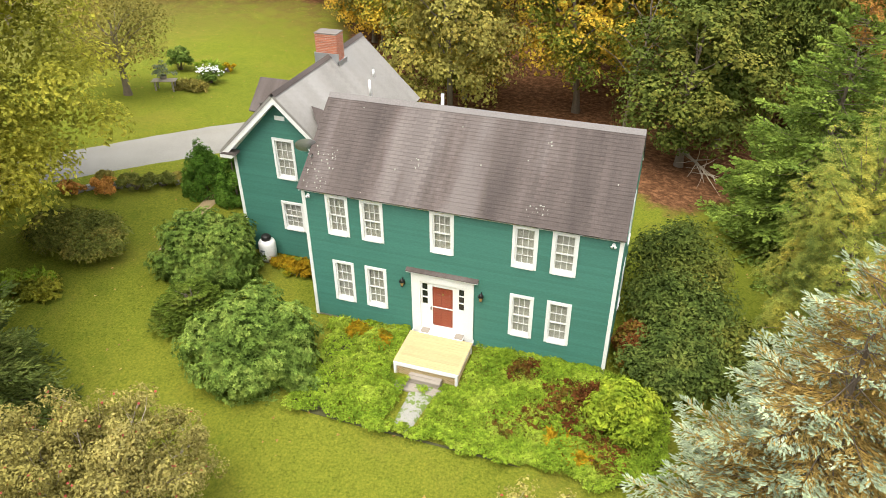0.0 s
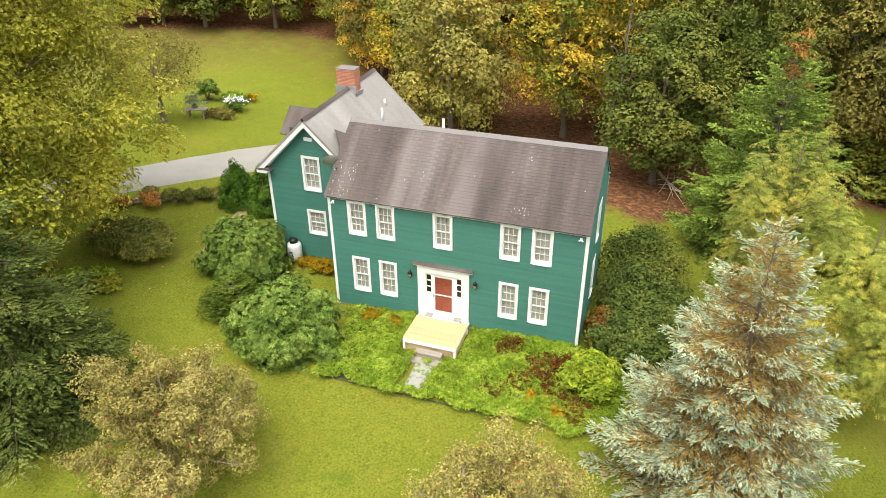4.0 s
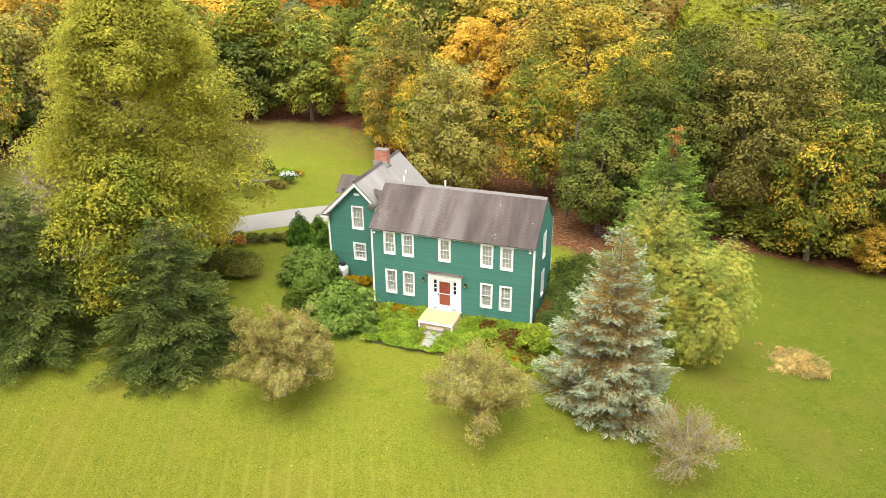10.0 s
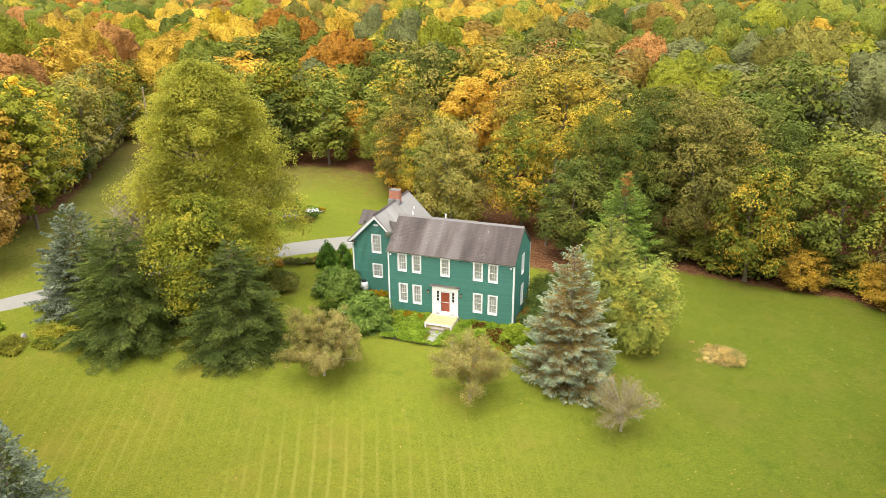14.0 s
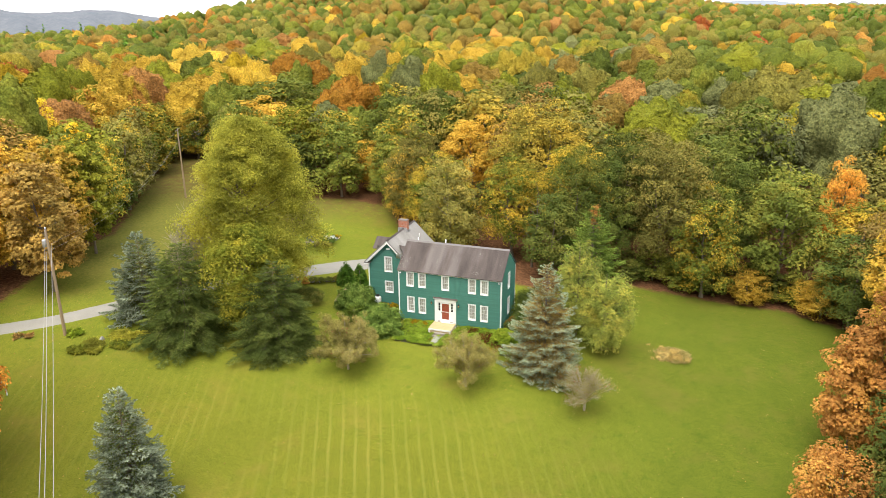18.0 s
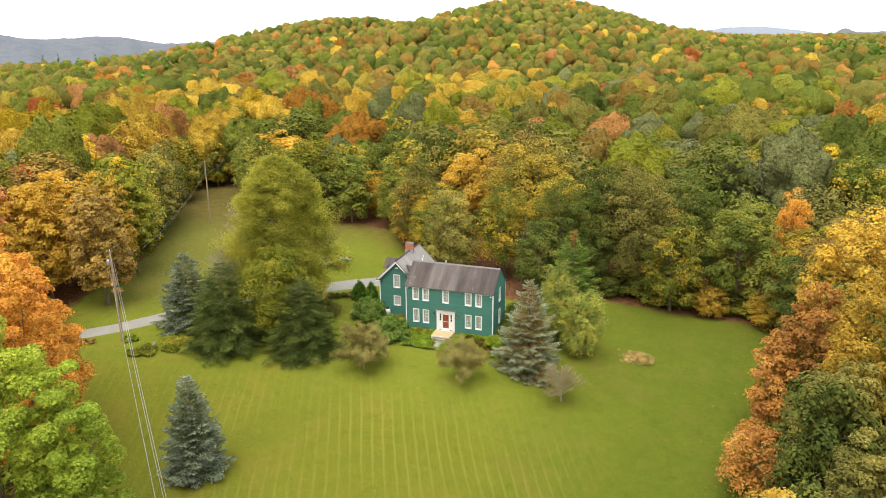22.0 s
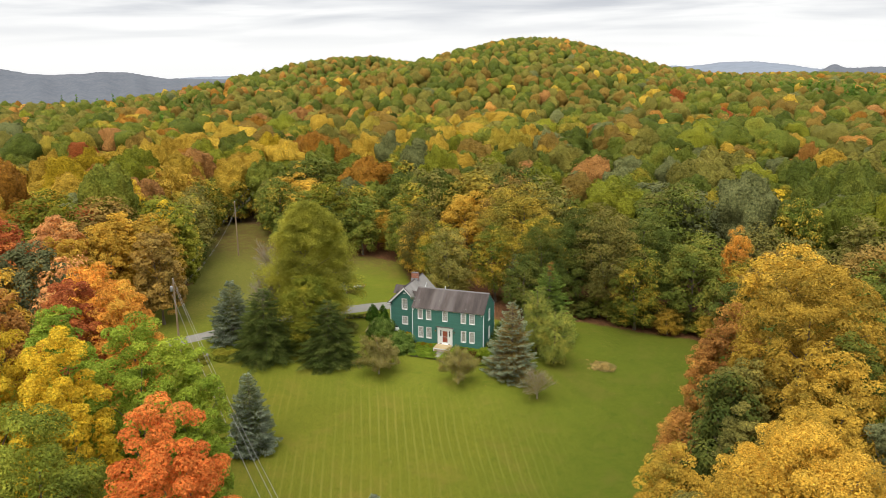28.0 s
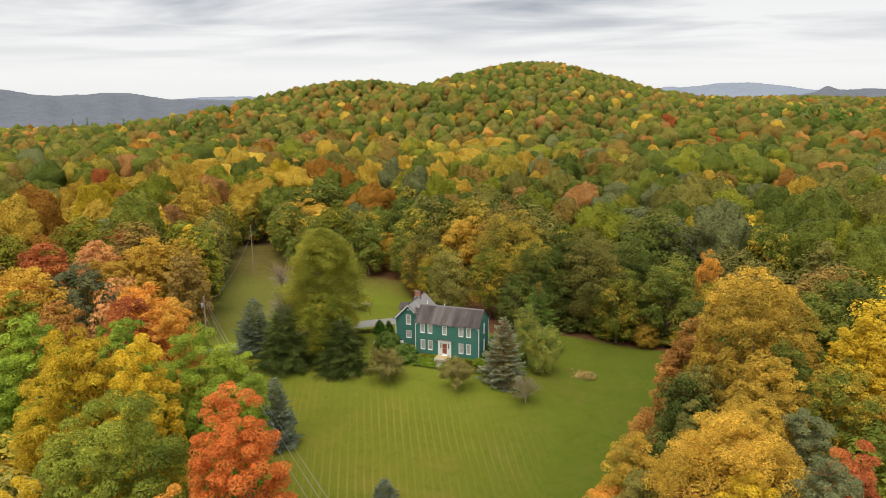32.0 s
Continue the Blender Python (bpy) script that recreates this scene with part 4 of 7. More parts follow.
def pick_colour(rng, x, y):
    """Autumn colours come in drifts."""
    drift = noise.noise((x * 0.02, y * 0.02, 3.3)) + 0.6 * noise.noise((x * 0.06, y * 0.06, 9.1))
    table = [("green", 0.24), ("deep", 0.18), ("olive", 0.16), ("turning", 0.13), ("russet", 0.10), ("lime", 0.06), ("gold", 0.035), ("sage", 0.06), ("ochre", 0.10), ("orange", 0.006), ("salmon", 0.012), ("rust", 0.015)]
    if drift > 0.26 or x < -40 and drift > 0.02:
        table = [("amber", 0.20), ("russet", 0.20), ("orange", 0.016), ("lime", 0.16), ("gold", 0.07), ("yellow", 0.012), ("salmon", 0.025), ("ochre", 0.16), ("olive", 0.24), ("red", 0.01), ("rust", 0.03), ("green", 0.10), ("turning", 0.10)]
    if x > 60 and y > 70:
        table = [("sage", 0.1), ("olive", 0.25), ("green", 0.2), ("russet", 0.16), ("deep", 0.2), ("lime", 0.03), ("gold", 0.03), ("rust", 0.02), ("salmon", 0.01)]
    if x > 30 and 30 < y < 140:
        table = [("sage", 0.24), ("olive", 0.24), ("green", 0.24), ("deep", 0.12), ("lime", 0.10), ("turning", 0.08), ("gold", 0.02), ("rust", 0.015), ("salmon", 0.01)]
    if x > 36 and y < 8:
        table = [("rust", 0.06), ("gold", 0.38), ("amber", 0.12), ("russet", 0.04), ("yellow", 0.12), ("turning", 0.1), ("summer", 0.14), ("green", 0.12), ("orange", 0.05)]
    if x < -34 and -70 < y < 14:
        table = [("gold", 0.26), ("orange", 0.14), ("lime", 0.22), ("russet", 0.1), ("yellow", 0.1), ("fresh", 0.1), ("red", 0.06)]
    if -130 < x < -34 and 14 < y < 120:
        table = [("amber", 0.18), ("gold", 0.16), ("lime", 0.22), ("orange", 0.05), ("salmon", 0.03), ("yellow", 0.06), ("green", 0.12), ("turning", 0.16), ("sage", 0.06), ("rust", 0.02)]
    if math.hypot(x, y) > 250:
        table = [("green", 0.22), ("olive", 0.26), ("deep", 0.36), ("russet", 0.16), ("gold", 0.012), ("lime", 0.008), ("orange", 0.012), ("rust", 0.02), ("sage", 0.02)]
        if drift > 0.30:
            table = [("olive", 0.34), ("russet", 0.24), ("amber", 0.10), ("green", 0.20), ("orange", 0.04), ("rust", 0.03), ("salmon", 0.02), ("lime", 0.03)]
    u = rng.random() * sum(w for _, w in table)
    for name, w in table:
        u -= w
        if u <= 0:
            return name
    return "green"


def edge_ring():
    """Trees that line the clearing from the west corridor round the back to the east side."""
    rng = np.random.default_rng(21)
    order = LAWN[9:] + LAWN[:4]
    pts = order[1:]
    for (x0, y0), (x1, y1) in zip(pts, pts[1:]):
        length = math.hypot(x1 - x0, y1 - y0)
        count = max(1, round(length / 5.2))
        nx, ny = (y1 - y0) / length, -(x1 - x0) / length
        for k in range(count):
            u = (k + rng.uniform(0.2, 0.8)) / count
            off = rng.uniform(1.6, 4.2)
            x, y = x0 + (x1 - x0) * u + nx * off, y0 + (y1 - y0) * u + ny * off
            if 3 < x < 23 and y < 30:
                y += 5.5
            if any(math.hypot(x - a, y - b) < 0.6 * r + 1.2 for a, b, r in OCCUPIED):
                continue
            colour = ("green", "turning", "deep", "turning", "green", "olive", "turning", "turning")[int(rng.integers(8))] if x < 12 else ("deep", "deep", "green", "turning")[int(rng.integers(4))]
            h, r = rng.uniform(10, 17), rng.uniform(3.6, 5.0)
            z = float(ground_height(x, y))
            t = thing("maple_tree", Matrix.Translation((x, y, z)), f"leafy edge tree with {LEAF_WORDS[colour]} down to the ground", "tree", "trees lining the lawn")
            m = Matrix.Rotation(rng.random() * 6.28, 4, "Z") @ Matrix.Diagonal((r / 5.5, r / 5.5, h / 18, 1))
            link("trunk", NEAR_WOOD[int(rng.integers(6))], t, m)
            link("crown", BACK[int(rng.integers(4))] if 3 < x < 23 and y > 20 else SKIRT[int(rng.integers(3))] if math.hypot(x - 5, y - 15) < 45 else LOW[int(rng.integers(3))], t, m, mat=LEAF[colour])
            OCCUPIED.append((x, y, r * 0.8))




def added_understorey():
    """Added saplings and bushes that close the foot of the woods behind the eastern lawn."""
    rng = np.random.default_rng(23)
    rim = [(21, 26.5), (24, 28), (29, 29), (35, 29), (41.5, 28.5), (51, 21), (51.5, 13), (51, 6)]
    for (x0, y0), (x1, y1) in zip(rim, rim[1:]):
        for u in np.arange(0.15, 1.0, 3.6 / math.hypot(x1 - x0, y1 - y0)):
            if (x0, y0) == (41.5, 28.5) and u > 0.25:
                continue
            x, y = x0 + (x1 - x0) * u + rng.normal() * 0.6, y0 + (y1 - y0) * u + rng.normal() * 0.8
            h, r = rng.uniform(3.5, 7.5), rng.uniform(2.2, 3.4)
            # mostly deep green, standing in for the shaded hollow under the trees
            colour = ("deep", "green", "deep", "deep", "turning", "deep")[int(rng.integers(6))]
            t = thing("sapling", Matrix.Translation((x, y, float(ground_height(x, y)) - 0.1)), f"low sapling with {LEAF_WORDS[colour]} under the woods", "tree", "saplings at the edge of the woods")
            m = Matrix.Rotation(rng.random() * 6.28, 4, "Z") @ Matrix.Diagonal((r / 5.5, r / 5.5, h / 18, 1))
            link("trunk", NEAR_WOOD[int(rng.integers(6))], t, m)
            link("crown", SAPLING[int(rng.integers(3))], t, m, mat=LEAF[colour])


OCCUPIED.append((12, 242, 7))
edge_ring()
added_understorey()


def woods():
    """Fills the land outside the clearing: single trees near its edge, joined masses behind."""
    rng = np.random.default_rng(11)
    stuff = {}
    edge_count = 0
    spots = []
    for step, d0, d1 in ((9.4, 0, 60), (10.6, 60, 200), (9.0, 200, 480), (8.2, 480, 1000)):
        for gx in np.arange(-900, 760, step):
            for gy in np.arange(-130, 1180, step):
                x, y = gx + rng.uniform(-0.42, 0.42) * step, gy + rng.uniform(-0.42, 0.42) * step
                far = math.hypot(x - 0, y - 5)
                if not d0 <= far - 40 < d1:
                    continue
                spots.append((x, y, far))
    px, py = np.array([s[0] for s in spots]), np.array([s[1] for s in spots])
    edge = -edge_distance(px, py, LAWN)
    # what the lens takes in on the way back, with a margin
    ang = np.degrees(np.arctan2(-(px - 44), py + 116))
    dist = np.hypot(px - 44, py + 116)
    seen = (ang > -19) & (ang < 58) & ((dist > 34) | (edge < 12)) | (np.hypot(px, py) < 75)
    seen &= ~((np.hypot(px - 43, py + 108) < 22)) & ~((px > 4) & (px < 25) & (py < 23) & (py > 5))
    ok = (edge > 3.0) & seen & (py < 770)
    for (x, y, far), e in sorted(zip([s for s, k in zip(spots, ok) if k], edge[ok]), key=lambda q: q[1]):
        if any((x - a) ** 2 + (y - b) ** 2 < (0.72 * r + 2.2) ** 2 for a, b, r in OCCUPIED if abs(x - a) < 12):
            continue
        colour = pick_colour(rng, x, y)
        h, r = (rng.uniform(14, 23), rng.uniform(5.4, 8.4)) if far < 230 else (rng.uniform(13, 19), rng.uniform(3.5, 5.3) if far < 480 else rng.uniform(3.2, 4.8))
        if e < 15 and edge_count < 100 and far < 130:
            edge_count += 1
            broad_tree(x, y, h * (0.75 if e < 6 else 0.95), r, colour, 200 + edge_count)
            continue
        z = float(ground_height(x, y))
        u = min(1.0, max(0.0, ((x - 12) * 30 + (y + 20) * -88) / 8644))
        beside = math.hypot(x - 12 - 30 * u, y + 20 + 88 * u) < 88
        proto = (CLOSE if beside else MID if far < 170 else FAR if far < 430 else FARTHEST)[int(rng.integers(6))]
        stuff.setdefault((colour, beside), []).append((proto, x, y, z, h / 18, r / (5.5 if far < 240 else 5.2), rng.random() * 6.283))
    # the same woods go on all round
    for gx in np.arange(-260, 300, 12.5):
        for gy in np.arange(-300, 190, 12.5):
            x, y = gx + rng.uniform(-5, 5), gy + rng.uniform(-5, 5)
            a = math.degrees(math.atan2(-(x - 44), y + 116))
            if -24 < a < 62 or y > -128 and -40 < a < 85 or math.hypot(x, y) < 78 or math.hypot(x - 43, y + 108) < 24 or edge_distance([x], [y], LAWN)[0] > -6:
                continue
            stuff.setdefault((pick_colour(rng, x, y), False), []).append((FARTHEST[int(rng.integers(6))], x, y, float(ground_height(x, y)), rng.uniform(0.75, 1.0), rng.uniform(1.1, 1.5), rng.random() * 6.283))
    for (colour, near), rows in stuff.items():
        pieces, tones = [], []
        for (v, f), x, y, z, sh, sr, a in rows:
            ca, sa = math.cos(a), math.sin(a)
            w = np.stack([(v[:, 0] * ca - v[:, 1] * sa) * sr + x, (v[:, 0] * sa + v[:, 1] * ca) * sr + y, v[:, 2] * sh + z - 0.5], 1)
            pieces.append((w, f))
            tones.append(np.full(len(v), np.clip(rng.normal() * 0.5, -1, 1), np.float32))
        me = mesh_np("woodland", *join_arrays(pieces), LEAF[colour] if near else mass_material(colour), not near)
        me.attributes.new("tone", "FLOAT", "POINT").data.foreach_set("value", np.concatenate(tones))
        tagged(link("woodland", me), f"{'near' if near else 'distant hillside'} woods with {LEAF_WORDS[colour]}", "woods", kind="stuff")



woods()


def evergreens():
    """Dark evergreens that stand in the woods: a row on the eastern slope and a few on the western skyline."""
    rng = np.random.default_rng(17)
    spots = [(100 + 62 * u + rng.normal() * 9, 458 - 72 * u + rng.normal() * 12) for u in rng.random(46)]
    spots += [(-332, 280), (-326, 288), (-300, 262), (-390, 320), (-402, 318), (-396, 330), (-270, 300), (-240, 250), (-205, 190)]
    pieces = []
    for x, y in spots:
        h, r = rng.uniform(17, 23), rng.uniform(3.0, 4.4)
        u = np.sqrt(rng.random(230))
        a = rng.random(230) * 6.283
        rr = r * u * (0.75 + 0.25 * np.sin(u * 40)) + 0.1
        c = np.stack([np.cos(a) * rr, np.sin(a) * rr, h * (1 - 0.88 * u)], 1)
        v, f = leaf_cards(rng, c, np.full(230, 0.3), 1, 0.75, jitter=0.3, up=0.5)
        pieces.append((v + [x, y, float(ground_height(x, y))], f))
    tagged(link("evergreens", mesh_np("evergreens", *join_arrays(pieces), LEAF["cedar"])), "dark evergreens standing in the distant autumn woods", "woods", kind="stuff")


evergreens()


def sprays(base, d, ln, wd):
    """Two crossed slim kites for each needle spray."""
    d = d / (np.linalg.norm(d, axis=1)[:, None] + 1e-9)
    across = np.cross(d, [0.05, 0.02, 1.0])
    across /= np.linalg.norm(across, axis=1)[:, None] + 1e-9
    over = np.cross(across, d)
    tip, mid = base + d * ln, base + d * ln * 0.55
    one = np.stack([base, mid + across * wd, tip, mid - across * wd], 1)
    two = np.stack([base, mid + over * wd, tip, mid - over * wd], 1)
    return np.concatenate([one, two]).reshape(-1, 3)


def conifer(rng, height, radius, tiers, per, droop, needle, low=0.03, power=0.75, tip_from=0.55, bare=0.45, lift=0.12, pitch=0.09, wide=0.30):
    """Whorls of boughs, each a flat fan of side twigs set with short sprays: dull or dry towards the trunk, fresh at the ends. Returns wood, inner, outer."""
    wood = [tube_arrays([(0, 0, z) for z in np.linspace(-0.3, height * 0.97, 8)], height * 0.016 * (1.05 - np.linspace(0, 1, 8)), 7)]
    base, way, out = [], [], []
    for k in range(tiers):
        u = low + (0.985 - low) * (k / (tiers - 1)) ** 0.95
        reach0 = radius * (1 - u) ** power * (1.0 if u > 0.08 else 0.9) + 0.12
        count = max(5, int(per * (0.40 + 0.60 * (1 - u))))
        for j in range(count):
            a = (j + rng.random() * 0.8) * 6.283 / count + k * 1.9
            reach = reach0 * rng.choice((0.74, 0.88, 0.97, 1.08)) * rng.uniform(0.93, 1.07)
            q = np.linspace(0, 1, 6)
            zz = (u + rng.normal() * 0.012) * height + reach * (0.20 * u * q - droop * (1 - 0.75 * u) * q ** 1.4 + lift * q ** 3)
            pts = np.c_[np.cos(a) * reach * q, np.sin(a) * reach * q, zz]
            wood.append(tube_arrays(pts[::2], [0.03 * (0.4 + 0.6 * (1 - u)), 0.018, 0.005], 4))
            fwd, lat = np.array([math.cos(a), math.sin(a), 0]), np.array([-math.sin(a), math.cos(a), 0])
            twigs = max(5, int(reach / (pitch * 1.6)))
            at = np.linspace(0.22, 1.0, twigs)
            for side in (-1, 1):
                ln = (0.40 * reach * (1.06 - at) ** 0.8 + 0.10) * rng.uniform(0.7, 1.15, twigs)
                ang = rng.uniform(0.55, 1.0, twigs)
                d = fwd * np.cos(ang)[:, None] + lat * (side * np.sin(ang))[:, None] + np.array([0, 0, 1.0]) * rng.normal(-0.10 - 0.25 * max(0, droop), 0.12, twigs)[:, None]
                root = np.stack([np.interp(at, q, pts[:, i]) for i in range(3)], 1)
                steps = np.maximum(2, (ln / pitch).astype(int))
                idx = np.repeat(np.arange(twigs), steps)
                f = (np.concatenate([np.arange(m) for m in steps]) + 0.5) / steps[idx]
                p = root[idx] + d[idx] * (ln[idx] * f)[:, None]
                share = np.hypot(p[:, 0], p[:, 1]) / reach
                fresh = share + 0.18 * rng.normal(size=len(idx)) + 0.25 * (f - 0.5) > tip_from
                keep = fresh | (rng.random(len(idx)) < bare)
                w = d[idx] + rng.normal(size=(len(idx), 3)) * [0.45, 0.45, 0.25] + fwd * 0.35 + np.array([0, 0, 0.10 + 0.4 * u])
                base.append(p[keep])
                way.append(w[keep])
                out.append(fresh[keep])
    base, way, out = np.concatenate(base), np.concatenate(way), np.concatenate(out)
    parts = []
    for mask, size, broad in ((~out, needle * 1.1, 0.6 * wide), (out, needle, wide)):
        ln = size * rng.uniform(0.7, 1.3, (int(mask.sum()), 1))
        v = sprays(base[mask], way[mask], ln, ln * broad)
        parts.append((v, np.arange(len(v)).reshape(-1, 4)))
    return join_arrays(wood), parts[0], parts[1]


def conifer_tree(name, x, y, height, radius, outer_mat, inner_mat, label, seed, group="", sink=0.15, **kw):
    rng = np.random.default_rng(seed)
    w, i, o = conifer(rng, height, radius, **kw)
    t = thing(name, Matrix.Translation((x, y, float(ground_height(x, y)) - sink)), label, "tree", group)
    link("trunk", mesh_np("trunk", *w, BARK, True), t)
    link("inner_foliage", mesh_np("inner_foliage", *i, inner_mat), t)
    link("outer_foliage", mesh_np("outer_foliage", *o, outer_mat), t)
    return t


conifer_tree("blue_spruce", 17.0, -5.6, 11.1, 4.1, LEAF["blue"], LEAF["dry"], "large silver-blue spruce with brown bare inner boughs", 3, tiers=19, per=16, droop=0.30, needle=0.17, power=0.70, tip_from=0.79, bare=0.8, lift=0.22, pitch=0.056, wide=0.15)
conifer_tree("spruce", -18.8, -11.4, 10.6, 5.4, LEAF["spruce"], LEAF["spruce"], "dark green spruce with drooping boughs", 4, "dark spruces", tiers=22, per=16, droop=0.46, needle=0.21, power=0.58, tip_from=0.3, bare=0.9, pitch=0.115, wide=0.23)
conifer_tree("spruce", -9.2, -9.7, 9.4, 5.2, LEAF["spruce"], LEAF["spruce"], "dark green spruce with drooping boughs beside the lawn", 5, "dark spruces", tiers=22, per=16, droop=0.46, needle=0.21, power=0.58, tip_from=0.3, bare=0.9, pitch=0.115, wide=0.23)
conifer_tree("blue_spruce", -26.6, -8.2, 9.4, 4.3, LEAF["bluedark"], LEAF["spruce"], "grey-blue spruce standing by the driveway", 6, tiers=20, per=14, droop=0.3, needle=0.25, power=0.66, pitch=0.14, lift=0.2, wide=0.26, bare=0.8)
conifer_tree("blue_spruce", -7.3, -32.4, 9.6, 3.0, LEAF["bluedark"], LEAF["spruce"], "slender grey-blue spruce alone on the front lawn", 7, tiers=25, per=15, droop=0.28, needle=0.21, power=0.66, pitch=0.105, lift=0.2, wide=0.26, bare=0.8)
conifer_tree("blue_spruce", 11.6, -40, 3.2, 1.8, LEAF["bluedark"], LEAF["spruce"], "small young grey-blue spruce on the front lawn", 8, tiers=12, per=12, droop=0.2, needle=0.2, pitch=0.11, lift=0.2)
fir = conifer_tree("fir", 18.8, 12.0, 12.0, 4.8, LEAF["fir"], LEAF["fir"], "green fir with a dead reddish-brown top beside the woods", 9, tiers=22, per=15, droop=0.2, needle=0.22, power=0.75, tip_from=0.3, bare=0.8, pitch=0.115, wide=0.28)
rng = np.random.default_rng(91)
link("dead_top", mesh_np("dead_top", *leaf_cards(rng, np.stack([rng.normal(size=30) * 0.35, rng.normal(size=30) * 0.35, rng.uniform(9.8, 12.2, 30)], 1), np.full(30, 0.3), 40, 0.07, tri=False, long=1.6, narrow=0.2), LEAF["rust"]), fir)


def fine_tree(name, x, y, height, radius, low, clumps, per, size, mat, label, seed, limbs=12, thick=0.3, wood_mat=BARK, top=0.5, up=0.4, loose=0.0):
    """A tree with a crown of its own, finer than the woods'."""
    rng = np.random.default_rng(seed)
    c, r = crown_clumps(rng, height, radius, low, clumps, top, loose)
    t = thing(name, Matrix.Translation((x, y, float(ground_height(x, y)))), label, "tree")
    link("trunk", mesh_np("trunk", *wood_arrays(rng, height, radius, max(low, 0.12), limbs, thick), wood_mat, True), t)
    link("crown", mesh_np("crown", *leaf_cards(rng, c, r, per, size, up=up, jitter=0.36, fill=max(4, per // 14), fill_size=size * 1.8, tri=False, narrow=0.6), mat), t)
    return t


fine_tree("willow_tree", -16.5, -1.5, 21.6, 6.2, 0.17, 330, 330, 0.105, LEAF["willow"], "very tall old tree with thin yellow-green foliage behind the spruces", 41, 18, 0.42, top=0.84, loose=0.4)
fine_tree("maple_tree", -13.4, -7.6, 12.0, 4.4, 0.02, 130, 230, 0.11, LEAF["maple"], "small yellowing maple squeezed between two spruces", 42, 9, 0.14)
fine_tree("apple_tree", -23.1, 17.4, 6.6, 3.9, 0.34, 80, 100, 0.08, LEAF["olive"], "old apple tree with a leaning bare trunk on the back lawn", 44, 12, 0.24)


def twiggy(rng, height, radius, stems, forks):
    """Many fine upward twigs that fork out of a short trunk."""
    pieces = [tube_arrays([(0, 0, -0.2), (0.03, 0, height * 0.2), (0.05, 0.04, height * 0.32)], [0.12, 0.09, 0.07], 7)]
    tips, girth = [], height / 5.5
    for k in range(stems):
        a, tilt = k * 2.4, 0.25 + 0.95 * rng.random()
        p0 = np.array([0, 0, height * rng.uniform(0.12, 0.35)])
        d = np.array([math.cos(a) * math.sin(tilt), math.sin(a) * math.sin(tilt), math.cos(tilt)])
        reach = min(radius / max(0.35, math.sin(tilt)), height * 0.75) * rng.uniform(0.7, 1.0)
        p1, p2 = p0 + d * reach * 0.5, p0 + d * reach * 0.9 + [0, 0, -0.12 * reach * math.sin(tilt)]
        pieces.append(tube_arrays([p0, p1, p2], [0.045 * girth, 0.026 * girth, 0.01 * girth], 4))
        for j in range(forks):
            u = rng.uniform(0.3, 1.0)
            b = (p0 * (1 - 2 * u) + p1 * 2 * u) if u < 0.5 else (p1 * (2 - 2 * u) + p2 * (2 * u - 1))
            e = d + rng.normal(size=3) * 0.65
            e = b + e / np.linalg.norm(e) * rng.uniform(0.35, 0.8) * girth
            pieces.append(tube_arrays([b, (b + e) / 2 + rng.normal(size=3) * 0.04, e], [0.014 * girth, 0.009 * girth, 0.004 * girth], 3))
            tips.append(e)
    return join_arrays(pieces), np.array(tips)


def crab_tree(name, x, y, height, radius, leaves, fruit, label, seed, leaf="apple", stems=34, forks=16, group="small trees on the front lawn"):
    rng = np.random.default_rng(seed)
    w, tips = twiggy(rng, height, radius, stems, forks)
    t = thing(name, Matrix.Translation((x, y, float(ground_height(x, y)))), label, "tree", group)
    link("trunk", mesh_np("trunk", *w, TWIG, True), t)
    c = tips[rng.integers(len(tips), size=leaves // 6)]
    link("crown", mesh_np("crown", *leaf_cards(rng, c, np.full(len(c), 0.30), 6, 0.047, 1.0, 0.3, 1.0, tri=False, narrow=0.6), LEAF[leaf]), t)
    if fruit:
        c = tips[rng.integers(len(tips), size=fruit)] + rng.normal(size=(fruit, 3)) * 0.12
        s = 0.045
        octa = np.array([(s, 0, 0), (0, s, 0), (-s, 0, 0), (0, -s, 0), (0, 0, s), (0, 0, -s)])
        f = np.array([(0, 1, 4), (1, 2, 4), (2, 3, 4), (3, 0, 4), (1, 0, 5), (2, 1, 5), (3, 2, 5), (0, 3, 5)])
        v = (c[:, None] + octa[None]).reshape(-1, 3)
        tagged(link("fruit", mesh_np("fruit", v, (np.arange(fruit)[:, None, None] * 6 + f[None]).reshape(-1, 3), RED_FRUIT), t), kind="stuff")
    return t


RED_FRUIT = surface("red_crab_apples", (0.35, 0.04, 0.03), (0.45, 0.08, 0.05), 8, 0.4, 0)
crab_tree("crab_apple_tree", -0.7, -11.2, 5.9, 3.5, 66000, 260, "crab apple with thinning olive-tan leaves and red fruit", 51)
crab_tree("crab_apple_tree", 10.9, -10.8, 5.6, 3.1, 36000, 150, "crab apple with sparse tan-green leaves", 52)
crab_tree("crab_apple_tree", 21.5, -9.6, 4.6, 3.4, 5200, 60, "nearly leafless crab apple with grey twigs", 53, stems=50, forks=34)
crab_tree("bare_tree", -43, 27, 8.5, 3.4, 1500, 0, "tall leafless brown shrub tree", 54, "rust", 40, 18, "half-bare trees")
crab_tree("bare_tree", -23.0, -2.2, 12.0, 4.2, 1600, 0, "tall half-bare tree with grey-brown branches", 55, "willow", 60, 26, "half-bare trees")


